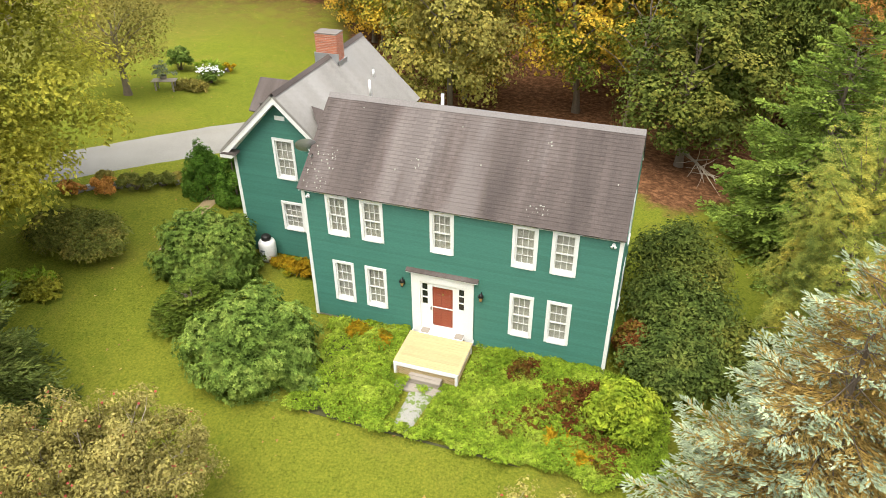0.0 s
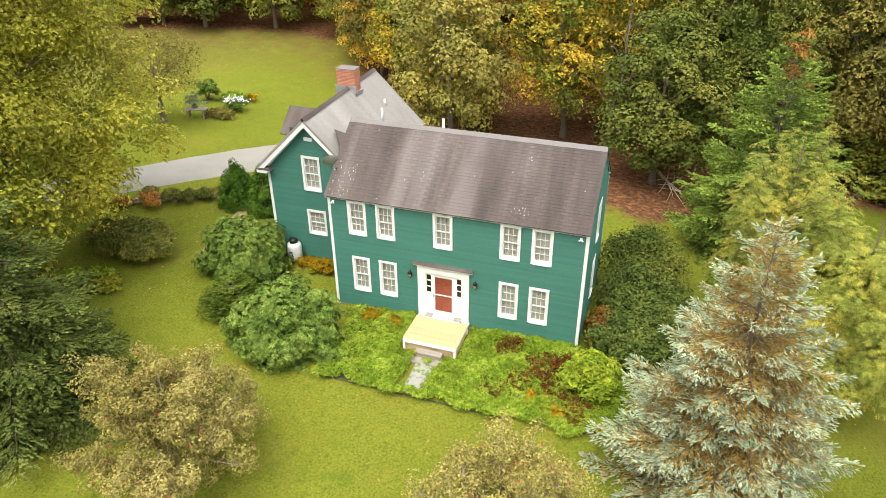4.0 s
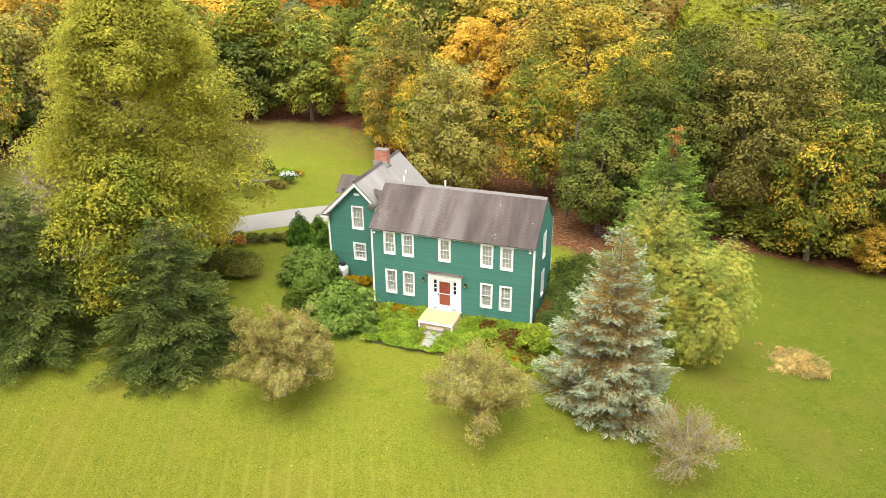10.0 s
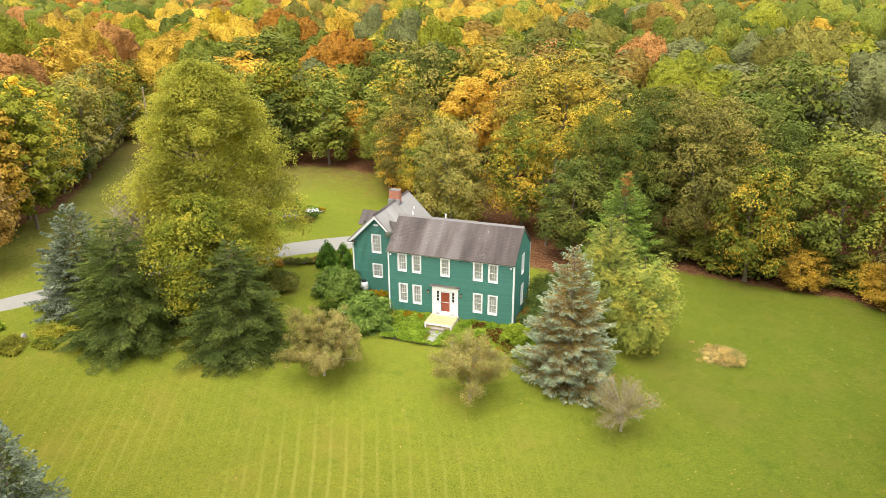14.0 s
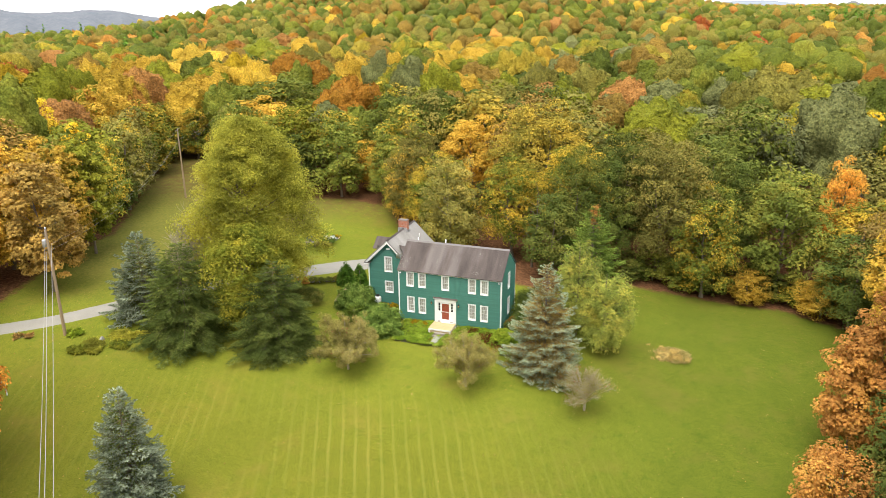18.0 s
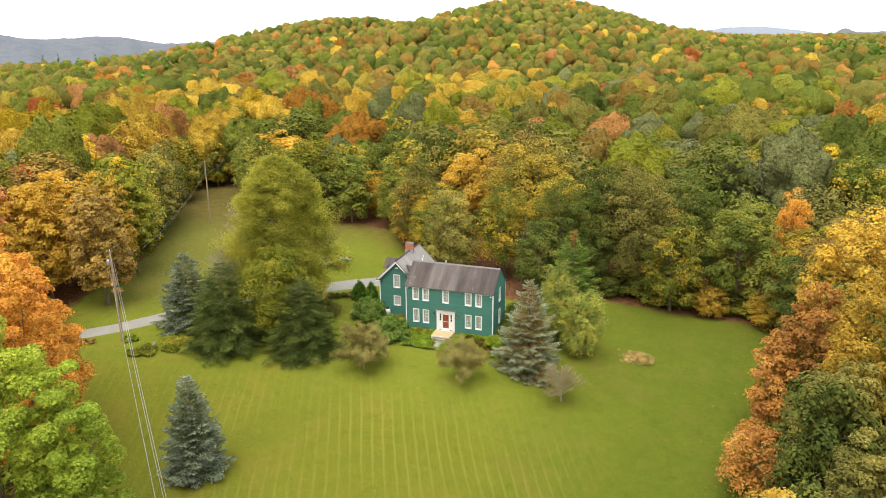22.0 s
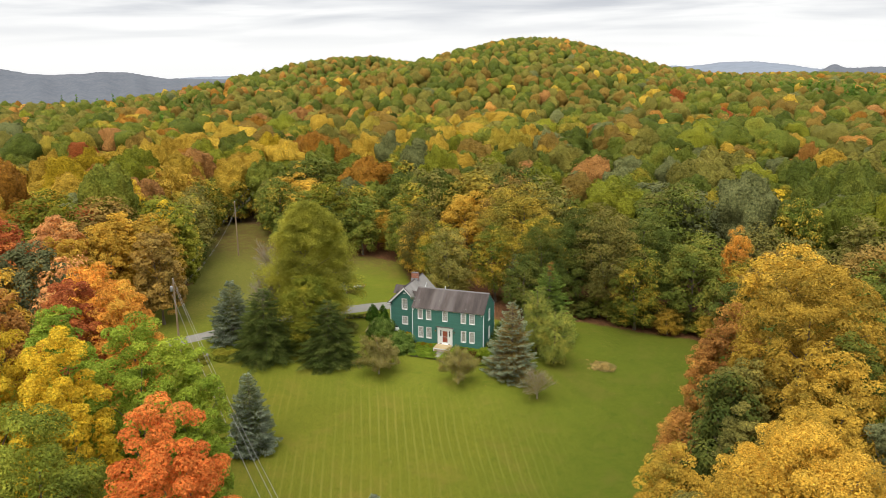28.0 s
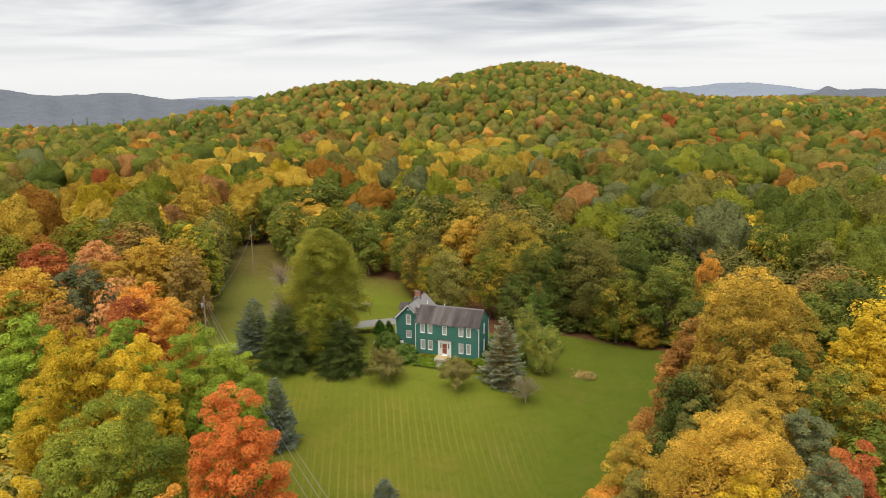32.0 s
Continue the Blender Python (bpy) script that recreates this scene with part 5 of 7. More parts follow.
# ---- the house ----
GREEN = surface("green_paint", (0.040, 0.150, 0.112), (0.052, 0.180, 0.135), 0.7, 0.5, 0.08, 25, random_shift=0.08, stretch=(0.4, 0.4, 2))
WHITE = surface("white_paint", (0.74, 0.74, 0.71), (0.82, 0.82, 0.80), 1.5, 0.45, 0.05, 30)
STONE = surface("foundation_concrete", (0.25, 0.24, 0.22), (0.36, 0.35, 0.32), 1.5, 0.9, 0.3, 20)
BRICK = surface("red_brick", (0.34, 0.12, 0.07), (0.46, 0.18, 0.10), 4, 0.85, 0.3, 60, random_shift=0.18)
MORTAR = surface("mortar", (0.42, 0.38, 0.34), (0.52, 0.48, 0.43), 5, 0.95, 0.2, 60)
DECKING = surface("new_pine_boards", (0.41, 0.30, 0.145), (0.50, 0.385, 0.205), 1.2, 0.6, 0.1, 14, stretch=(0.6, 8, 8), random_shift=0.06)
OLDWOOD = surface("grey_weathered_wood", (0.20, 0.17, 0.14), (0.32, 0.28, 0.23), 2, 0.9, 0.4, 16, stretch=(1, 6, 6))
REDDOOR = surface("red_door_paint", (0.46, 0.10, 0.06), (0.54, 0.13, 0.08), 1.5, 0.4, 0.03, 20)
BLACK = surface("black_metal", (0.02, 0.02, 0.02), (0.04, 0.038, 0.035), 4, 0.45, 0.05, 30, metal=0.6)
ZINC = surface("grey_galvanised_metal", (0.40, 0.41, 0.42), (0.52, 0.53, 0.54), 3, 0.4, 0.05, 40, metal=0.7)
CAP = surface("sooty_chimney_cap", (0.10, 0.085, 0.075), (0.19, 0.165, 0.145), 3, 0.9, 0.3, 30)
LINEN = surface("white_blind", (0.52, 0.505, 0.46), (0.62, 0.60, 0.55), 3, 0.8, 0.05, 40)
DARK = surface("dark_room", (0.05, 0.045, 0.04), (0.08, 0.07, 0.06), 2, 0.9, 0.0)


def roof_material(name, a, b, c, streak, vary=0.14):
    """Asphalt shingles with streaks that run down the slope and pale lichen spots."""
    m, n, l, out = node_material(name)
    geo, mp = n("ShaderNodeNewGeometry"), n("ShaderNodeMapping")
    mp.inputs["Scale"].default_value = streak
    l(geo.outputs["Position"], mp.inputs[0])
    st = noise_node(n, l, mp.outputs[0], 1.0, 4, 0.6)
    grit = noise_node(n, l, geo.outputs["Position"], 26, 4, 0.75)
    col = ramp_node(n, l, st, [(0.37, a), (0.5, b), (0.63, c)])
    col = mix_node(n, l, 0.22, col, ramp_node(n, l, grit, [(0.3, tuple(v * 0.5 for v in a)), (0.7, tuple(v * 1.5 for v in c))]))
    info, mr, hsv = n("ShaderNodeObjectInfo"), n("ShaderNodeMapRange"), n("ShaderNodeHueSaturation")
    mr.inputs["To Min"].default_value, mr.inputs["To Max"].default_value = 1 - vary, 1 + vary
    l(geo.outputs["Random Per Island"], mr.inputs["Value"])
    l(mr.outputs[0], hsv.inputs["Value"])
    l(col, hsv.inputs["Color"])
    p, bp = n("ShaderNodeBsdfPrincipled"), n("ShaderNodeBump")
    bp.inputs["Strength"].default_value, bp.inputs["Distance"].default_value = 0.4, 0.01
    l(grit, bp.inputs["Height"])
    l(bp.outputs[0], p.inputs["Normal"])
    l(hsv.outputs[0], p.inputs["Base Color"])
    p.inputs["Roughness"].default_value, p.inputs["Specular IOR Level"].default_value = 0.8, 0.25
    l(p.outputs[0], out.inputs["Surface"])
    return m


ROOF_BROWN = roof_material("brown_shingles", (0.046, 0.035, 0.031), (0.082, 0.064, 0.057), (0.140, 0.119, 0.110), (0.55, 0.10, 0.10))
ROOF_GREY = roof_material("grey_shingles", (0.225, 0.21, 0.19), (0.255, 0.24, 0.22), (0.285, 0.27, 0.25), (0.3, 0.6, 0.3), 0.06)


def glass_material():
    m, n, l, out = node_material("window_glass")
    g, t, f, mx = n("ShaderNodeBsdfGlossy"), n("ShaderNodeBsdfTransparent"), n("ShaderNodeFresnel"), n("ShaderNodeMixShader")
    g.inputs["Roughness"].default_value = 0.03
    t.inputs["Color"].default_value = (0.86, 0.89, 0.87, 1)
    f.inputs["IOR"].default_value = 1.5
    l(f.outputs[0], mx.inputs[0])
    l(t.outputs[0], mx.inputs[1])
    l(g.outputs[0], mx.inputs[2])
    l(mx.outputs[0], out.inputs["Surface"])
    return m


GLASS = glass_material()


def clear_material():
    m, n, l, out = node_material("clear_glass_edge")
    t = n("ShaderNodeBsdfTransparent")
    l(t.outputs[0], out.inputs["Surface"])
    return m


CLEAR = clear_material()


def pane_mesh(x0, x1, y0, y1, z0, z1):
    """A thin glass sheet whose outer face mirrors the sky."""
    me = boxes_mesh("pane", [(x0, x1, y0, y1, z0, z1)], GLASS)
    me.materials.append(CLEAR)
    for k, face in enumerate(me.polygons):
        face.material_index = 0 if k == 2 else 1
    return me

house = thing("house", Matrix.Identity(4), "two-storey green clapboard house with white trim and a rear wing", "house")

# openings: centre along the wall, sill height, width, height (outside of the casing)
FRONT = [(1.36, 3.88, 0.87, 1.66), (2.70, 3.88, 0.87, 1.66), (5.31, 3.88, 0.87, 1.66), (8.23, 3.88, 0.87, 1.66), (9.56, 3.88, 0.87, 1.66),
         (1.40, 0.92, 0.86, 1.82), (2.71, 0.92, 0.86, 1.82), (8.25, 0.90, 0.86, 1.82), (9.57, 0.90, 0.86, 1.82)]
DOORWAY = (5.32, 0.02, 2.38, 2.92)
WING_OPEN = [(-2.56, 3.90, 0.98, 1.84), (-2.52, 1.42, 1.04, 1.40)]
SIDE_OPEN = [(2.95, 3.85, 0.95, 1.80), (2.95, 0.95, 0.95, 1.85)]


def wall_boxes(lo, hi, z0, z1, openings, thick):
    """The boxes of a wall (along x, front at y 0) round its openings."""
    cuts = sorted({lo, hi, *(c - w / 2 for c, s, w, h in openings), *(c + w / 2 for c, s, w, h in openings)})
    out = []
    for a, b in zip(cuts, cuts[1:]):
        z = z0
        for s, e in sorted((s, s + h) for c, s, w, h in openings if c - w / 2 < (a + b) / 2 < c + w / 2):
            if s > z:
                out.append((a, b, 0, thick, z, s))
            z = e
        if z < z1:
            out.append((a, b, 0, thick, z, z1))
    return out


def clip_row(lo, hi, z, step, openings):
    """The stretches of one clapboard course between the casings."""
    spans = [(lo, hi)]
    for c, s, w, h in openings:
        if s - 0.01 < z + step * 0.6 and z + step * 0.4 < s + h + 0.01:
            a, b = c - w / 2, c + w / 2
            spans = [p for x0, x1 in spans for p in ((x0, min(x1, a)), (max(x0, b), x1)) if p[1] - p[0] > 0.02]
    return spans


BOARD = 0.104
BOARD_MESH = mesh_np("clapboard", [(0, 0, 0), (1, 0, 0), (1, -0.040, 0.0), (0, -0.040, 0.0), (0, 0, BOARD + 0.012), (1, 0, BOARD + 0.012), (1, -0.008, BOARD + 0.012), (0, -0.008, BOARD + 0.012)],
                     CUBE, GREEN)


def clad(parent, lo_at, hi_at, z0, z1, openings):
    """Clapboards over a wall in the parent's own plane; lo_at and hi_at give the ends at a height."""
    z = z0
    while z < z1:
        for a, b in clip_row(lo_at(z), hi_at(z), z, BOARD, openings):
            link("clapboard", BOARD_MESH, parent, Matrix.Translation((a, 0, z)) @ Matrix.Diagonal((b - a, 1, 1, 1)))
        z += BOARD


def window_part(parent, m, w, h, blind=0.0, cols=3, rows=2, label="double-hung window with white casing"):
    """Casing with sill, two sashes with glazing bars, panes and a blind. m: the lower centre of the casing on the wall's face."""
    t, d = 0.105, 0.065
    casing = link("window", boxes_mesh("window", [(-w / 2, -w / 2 + t, -d, 0.14, 0.0, h), (w / 2 - t, w / 2, -d, 0.14, 0.0, h), (-w / 2 + t, w / 2 - t, -d, 0.14, h - t, h),
                                                  (-w / 2 + t, w / 2 - t, -d - 0.03, 0.14, 0.0, 0.06)], WHITE), parent, m, label)
    iw, ih, z0 = w - 2 * t, h - t - 0.06, 0.06
    for k, (za, zb, yy) in enumerate(((z0, z0 + ih / 2 + 0.02, 0.035), (z0 + ih / 2 - 0.02, z0 + ih, 0.0))):
        s = 0.045
        foot = 0.11 if k == 0 else s
        sash = link("sash", boxes_mesh("sash", [(-iw / 2, -iw / 2 + s, yy, yy + 0.035, za, zb), (iw / 2 - s, iw / 2, yy, yy + 0.035, za, zb),
                                                (-iw / 2 + s, iw / 2 - s, yy, yy + 0.035, za, za + foot), (-iw / 2 + s, iw / 2 - s, yy, yy + 0.035, zb - s, zb)]
                                       + [(x - 0.011, x + 0.011, yy + 0.004, yy + 0.03, za + foot, zb - s) for x in [(-0.5 + (i + 1) / cols) * (iw - 2 * s) for i in range(cols - 1)]]
                                       + [(-iw / 2 + s, iw / 2 - s, yy + 0.005, yy + 0.029, z - 0.011, z + 0.011) for z in [za + foot + (zb - s - za - foot) * (i + 1) / rows for i in range(rows - 1)]], WHITE), casing)
        pane = link("pane", pane_mesh(-iw / 2 + s, iw / 2 - s, yy + 0.014, yy + 0.018, za + foot, zb - s), casing)
        pane.visible_shadow = False
    if blind:
        link("blind", boxes_mesh("blind", [(-iw / 2, iw / 2, 0.10, 0.106, z0 + ih * (1 - blind), z0 + ih)], LINEN), casing)
    return casing


def build_house():
    # main block
    front = link("front_wall", boxes_mesh("front_wall", wall_boxes(0.03, 11.37, 0.0, 5.6, FRONT + [DOORWAY], 0.16), GREEN), house)
    clad(front, lambda z: 0.12, lambda z: 11.28, 0.05, 5.5, FRONT + [DOORWAY])
    mside = Matrix.Translation((11.37, 0, 0)) @ Matrix.Rotation(radians(90), 4, "Z")
    mleft = Matrix.Translation((0.03, 5.9, 0)) @ Matrix.Rotation(radians(-90), 4, "Z")
    gable = [(0.0, 5.6), (2.95, 7.95), (5.9, 5.6)]
    side = link("gable_wall", boxes_mesh("gable_wall", wall_boxes(0.17, 5.9, 0.0, 5.6, SIDE_OPEN, 0.16), GREEN), house, mside)
    tri = prism_mesh("gable_top", gable, "y", 0.0, 0.16, GREEN)
    link("gable_top", tri, side)
    slope = 2.35 / 2.95
    clad(side, lambda z: 0.1 if z < 5.5 else 0.1 + (z + BOARD - 5.6) / slope, lambda z: 5.8 if z < 5.5 else 5.8 - (z + BOARD - 5.6) / slope, 0.05, 7.75, SIDE_OPEN)
    left = link("gable_wall", boxes_mesh("gable_wall", [(0.0, 5.74, 0, 0.16, 0.0, 5.6)], GREEN), house, mleft)
    link("gable_top", tri, left)
    clad(left, lambda z: 2.7 if z < 5.5 else 0.1 + (z + BOARD - 5.6) / slope, lambda z: 5.8 if z < 5.5 else 5.8 - (z + BOARD - 5.6) / slope, 0.05, 7.75, [])
    link("rear_wall", boxes_mesh("rear_wall", [(0.2, 11.2, 5.74, 5.9, 0.0, 5.6)], GREEN), house)
    link("foundation", boxes_mesh("foundation", [(0.06, 11.34, 0.02, 5.88, -0.9, 0.05), (-4.96, 0.06, 3.33, 11.0, -0.9, 0.05)], STONE), house)
    link("floor", boxes_mesh("floor", [(0.2, 11.2, 0.2, 5.7, 2.9, 3.1), (0.2, 11.2, 0.2, 5.7, 0.06, 0.2), (3.9, 4.0, 0.3, 5.7, 0.2, 5.5), (7.2, 7.3, 0.3, 5.7, 0.2, 5.5)], DARK), house)
    # trim
    for x0, x1 in ((0.0, 0.13), (11.27, 11.4)):
        link("corner_board", boxes_mesh("corner_board", [(x0, x1, -0.05, 0.03, -0.05, 5.52)], WHITE, 0.006), house)
    for y0, y1 in ((0.03, 0.13), (5.8, 5.93)):
        link("corner_board", boxes_mesh("corner_board", [(11.345, 11.402, y0, y1, -0.05, 5.55)], WHITE, 0.006), house)
    link("frieze", boxes_mesh("frieze", [(0.0, 11.4, -0.045, 0.02, 5.52, 5.64)], WHITE, 0.006), house)
    link("cornice", boxes_mesh("cornice", [(-0.03, 11.43, -0.2, 0.0, 5.63, 5.70)], WHITE, 0.01), house)
    link("cornice", boxes_mesh("cornice", [(-0.03, 11.43, 5.9, 6.1, 5.63, 5.70)], WHITE, 0.01), house)
    for x in (-0.02, 11.37):
        for y0, y1 in ((-0.2, 2.95), (6.1, 2.95)):
            o = [(y0, 5.60), (y0, 5.72), (y1, 8.07), (y1, 7.93)]
            link("rake_board", prism_mesh("rake_board", o, "x", x, x + 0.05, WHITE), house)
    # windows
    for k, (c, s, w, h) in enumerate(FRONT):
        window_part(house, Matrix.Translation((c, 0, s)), w, h, 1.0)
    for c, s, w, h in SIDE_OPEN:
        window_part(house, mside @ Matrix.Translation((c, 0, s)), w, h, 0.6)
    # roof of the main block, course by course
    def courses(name, mat, e0, e1, r0, r1, label):
        """Shingle courses from the eave line e0-e1 up to the ridge line r0-r1."""
        e0, e1, r0, r1 = (Vector(p) for p in (e0, e1, r0, r1))
        up = (r0 - e0)
        nrm = (e1 - e0).cross(r0 - e0).normalized()
        deck = link(name, mesh_np(name, [e0, e1, r1, r0, e0 - nrm * 0.1, e1 - nrm * 0.1, r1 - nrm * 0.1, r0 - nrm * 0.1], [(0, 1, 2, 3), (7, 6, 5, 4), (0, 4, 5, 1), (1, 5, 6, 2), (2, 6, 7, 3), (3, 7, 4, 0)], mat), house, None, label)
        count = round(up.length / 0.143)
        rng = np.random.default_rng(4)
        for k in range(count):
            a, b = k / count, min(1.0, (k + 1.25) / count)
            v, f = [], []
            width = (e1 - e0).length
            u = -0.15 * (k % 2) - float(rng.random()) * 0.03
            while u < width:
                s0, s1 = max(0.0, u) / width, min(width, u + 0.297) / width
                u += 0.305
                if s1 - s0 < 0.002:
                    continue
                lift_n = nrm * float(0.011 + 0.006 * rng.random())
                drop_n = (e0 - r0).normalized() * float(0.006 * rng.random())
                at = [e0.lerp(r0, a).lerp(e1.lerp(r1, a), q) for q in (s0, s1)]
                back = [e0.lerp(r0, b).lerp(e1.lerp(r1, b), q) for q in (s1, s0)]
                n0 = len(v)
                v += [at[0] + lift_n + drop_n, at[1] + lift_n + drop_n, back[0] + nrm * 0.003, back[1] + nrm * 0.003, at[0] + drop_n, at[1] + drop_n]
                f += [(n0, n0 + 1, n0 + 2, n0 + 3), (n0 + 4, n0 + 5, n0 + 1, n0)]
            link("shingle_course", mesh_np("shingle_course", v, f, mat), deck)
        return deck
    courses("roof_slope", ROOF_BROWN, (-0.05, -0.24, 5.70), (11.45, -0.24, 5.70), (-0.05, 2.95, 8.08), (11.45, 2.95, 8.08), "brown-grey asphalt shingles streaked by weather")
    courses("roof_slope", ROOF_BROWN, (11.45, 6.14, 5.70), (-0.05, 6.14, 5.70), (11.45, 2.95, 8.08), (-0.05, 2.95, 8.08), "brown-grey asphalt shingles streaked by weather")
    link("ridge_vent", prism_mesh("ridge_vent", [(2.78, 7.985), (2.95, 8.14), (3.12, 7.985), (2.95, 8.07)], "x", -0.04, 11.44, surface("ridge_cap", (0.12, 0.105, 0.10), (0.19, 0.175, 0.165), 1.5, 0.7, 0.2, 20)), house)
    # wing
    mw = Matrix.Translation((0, 3.3, 0))
    wall = link("wing_wall", boxes_mesh("wing_wall", wall_boxes(-5.0, 0.03, 0.0, 5.0, WING_OPEN, 0.16), GREEN), house, mw)
    wslope = 2.78 / 2.86
    for o in ([(-5.0, 5.0), (-4.86, 5.2), (-4.32, 5.74), (-3.05, 5.74), (-3.05, 5.0)], [(-2.07, 5.0), (-2.07, 5.74), (-0.72, 5.74), (-0.18, 5.2), (0.03, 5.0)], [(-4.32, 5.74), (-2.52, 7.55), (-0.72, 5.74)]):
        link("wing_gable_top", prism_mesh("wing_gable_top", o, "y", 0.0, 0.16, GREEN), wall)
    clad(wall, lambda z: -4.9 if z < 5.0 else -5.1 + (z + BOARD - 4.95) / wslope, lambda z: 0.02 if z < 5.0 else 0.05 - (z + BOARD - 4.95) / wslope, 0.05, 7.35, WING_OPEN)
    for c, s, w, h in WING_OPEN:
        window_part(house, mw @ Matrix.Translation((c, 0, s)), w, h, 0.96)
    link("gable_vent", boxes_mesh("gable_vent", [(-2.78, -2.34, 3.23, 3.3, 6.54, 6.72)], WHITE, 0.01), house)
    link("wing_side_wall", boxes_mesh("wing_side_wall", [(-5.0, -4.84, 3.46, 11.1, 0.0, 5.0), (-5.0, 0.2, 10.95, 11.1, 0.0, 5.0), (0.04, 0.2, 5.95, 10.95, 0.0, 5.0)], GREEN), house)
    link("wing_back_gable", prism_mesh("wing_back_gable", [(-5.0, 5.0), (-2.52, 7.6), (0.2, 5.0)], "y", 10.95, 11.1, GREEN), house)
    link("corner_board", boxes_mesh("corner_board", [(-5.05, -4.9, 3.262, 3.33, -0.05, 4.75)], WHITE, 0.006), house)
    link("floor", boxes_mesh("floor", [(-4.8, 0.0, 3.5, 10.9, 2.9, 3.1), (-4.8, 0.0, 3.5, 10.9, 0.06, 0.2), (-4.8, 0.0, 5.4, 5.5, 0.2, 6.2)], DARK), house)
    courses("wing_roof_slope", ROOF_GREY, (-5.38, 11.26, 4.98), (-5.38, 2.86, 4.98), (-2.52, 11.26, 7.77), (-2.52, 2.86, 7.77), "pale grey asphalt shingles")
    courses("wing_roof_slope", ROOF_GREY, (0.42, 2.86, 4.86), (0.42, 11.26, 4.86), (-2.52, 2.86, 7.77), (-2.52, 11.26, 7.77), "pale grey asphalt shingles")
    link("ridge_cap", prism_mesh("ridge_cap", [(-2.68, 7.68), (-2.52, 7.83), (-2.36, 7.68), (-2.52, 7.75)], "y", 2.86, 11.26, ROOF_BROWN), house)
    for o in ([(-5.40, 4.86), (-2.52, 7.66), (-2.52, 7.36), (-5.10, 4.84)], [(0.34, 4.86), (-2.52, 7.66), (-2.52, 7.36), (0.04, 4.84)]):
        link("rake_board", prism_mesh("rake_board", o, "y", 2.88, 2.93, WHITE), house)
        link("rake_soffit", prism_mesh("rake_soffit", [(o[0][0], o[0][1] + 0.02), (o[1][0], o[1][1] + 0.02), (o[1][0], o[1][1] - 0.05), (o[0][0], o[0][1] - 0.05)], "y", 2.93, 3.3, WHITE), house)
        link("rake_frieze", prism_mesh("rake_frieze", [(o[0][0], o[0][1]), o[1], (o[2][0], o[2][1] + 0.02), (o[0][0] + (0.42 if o[0][0] < -3 else -0.42), o[0][1])], "y", 3.24, 3.30, WHITE), house)
    link("cornice_return", prism_mesh("cornice_return", [(-5.40, 4.70), (-5.40, 4.86), (-4.72, 4.86), (-4.86, 4.70)], "y", 2.87, 3.32, WHITE), house)
    link("cornice_return_roof", prism_mesh("cornice_return_roof", [(-5.42, 4.865), (-5.2, 4.96), (-4.72, 4.96), (-4.66, 4.865)], "y", 2.85, 3.28, ROOF_BROWN), house)
    # dormer on the west slope and the small cricket against the main roof
    dormer = link("dormer", boxes_mesh("dormer", [(-5.05, -3.6, 5.7, 7.7, 5.2, 6.0)], GREEN), house)
    for s in (-1, 1):
        ed = [(6.7 + s * 1.25, 5.72), (6.7, 6.78), (6.7, 6.86), (6.7 + s * 1.3, 5.78)]
        link("dormer_roof", prism_mesh("dormer_roof", ed, "x", -5.4, -3.4, ROOF_BROWN), dormer)
    link("dormer_gable", prism_mesh("dormer_gable", [(5.7, 5.9), (6.7, 6.74), (7.7, 5.9)], "x", -5.05, -4.9, GREEN), dormer)
    link("cricket", mesh_np("cricket", [(-1.55, 4.1, 6.95), (-0.02, 3.0, 7.2), (-0.02, 4.9, 6.2), (-1.1, 4.2, 6.3), (-0.05, 2.0, 6.6), (-0.9, 4.9, 6.2)], [(0, 1, 2), (0, 4, 1), (0, 3, 4), (0, 2, 5)], ROOF_BROWN), house)
    # door surround
    link("door_surround", boxes_mesh("door_surround", [(4.13, 4.47, -0.09, 0.1, 0.02, 2.72), (6.17, 6.51, -0.09, 0.1, 0.02, 2.72), (4.13, 6.51, -0.10, 0.1, 2.55, 2.86), (4.47, 4.84, -0.03, 0.1, 0.36, 1.50),
                                                       (5.80, 6.17, -0.03, 0.1, 0.36, 1.50), (4.47, 4.84, -0.03, 0.1, 2.47, 2.55), (5.80, 6.17, -0.03, 0.1, 2.47, 2.55), (4.84, 5.80, -0.03, 0.1, 2.46, 2.55),
                                                       (4.47, 4.53, -0.03, 0.1, 1.5, 2.47), (4.74, 4.84, -0.03, 0.1, 1.5, 2.47), (5.80, 5.94, -0.03, 0.1, 1.5, 2.47), (6.14, 6.17, -0.03, 0.1, 1.5, 2.47)], WHITE, 0.004), house, None, "white panelled door surround with sidelights")
    link("door_hood", prism_mesh("door_hood", [(-0.20, 2.93), (-0.20, 2.97), (0.0, 3.03), (0.0, 2.86), (-0.11, 2.86), (-0.16, 2.91)], "x", 3.98, 6.66, WHITE), house)
    link("hood_shingles", prism_mesh("hood_shingles", [(-0.22, 2.972), (-0.22, 2.995), (0.0, 3.065), (0.0, 3.035)], "x", 3.96, 6.68, ROOF_BROWN), house)
    for x in (4.635, 6.04):
        for k in range(3):
            link("sidelight_pane", boxes_mesh("sidelight_pane", [(x - 0.095, x + 0.095, 0.0, 0.006, 1.53 + 0.32 * k, 1.80 + 0.32 * k)], DARK_GLASS), house)
            link("sidelight_bar", boxes_mesh("sidelight_bar", [(x - 0.1, x + 0.1, -0.02, 0.02, 1.80 + 0.32 * k, 1.85 + 0.32 * k)], WHITE), house)
    door = link("front_door", boxes_mesh("front_door", [(4.86, 5.78, 0.03, 0.07, 0.36, 2.46)], REDDOOR), house, None, "red front door behind a white storm door")
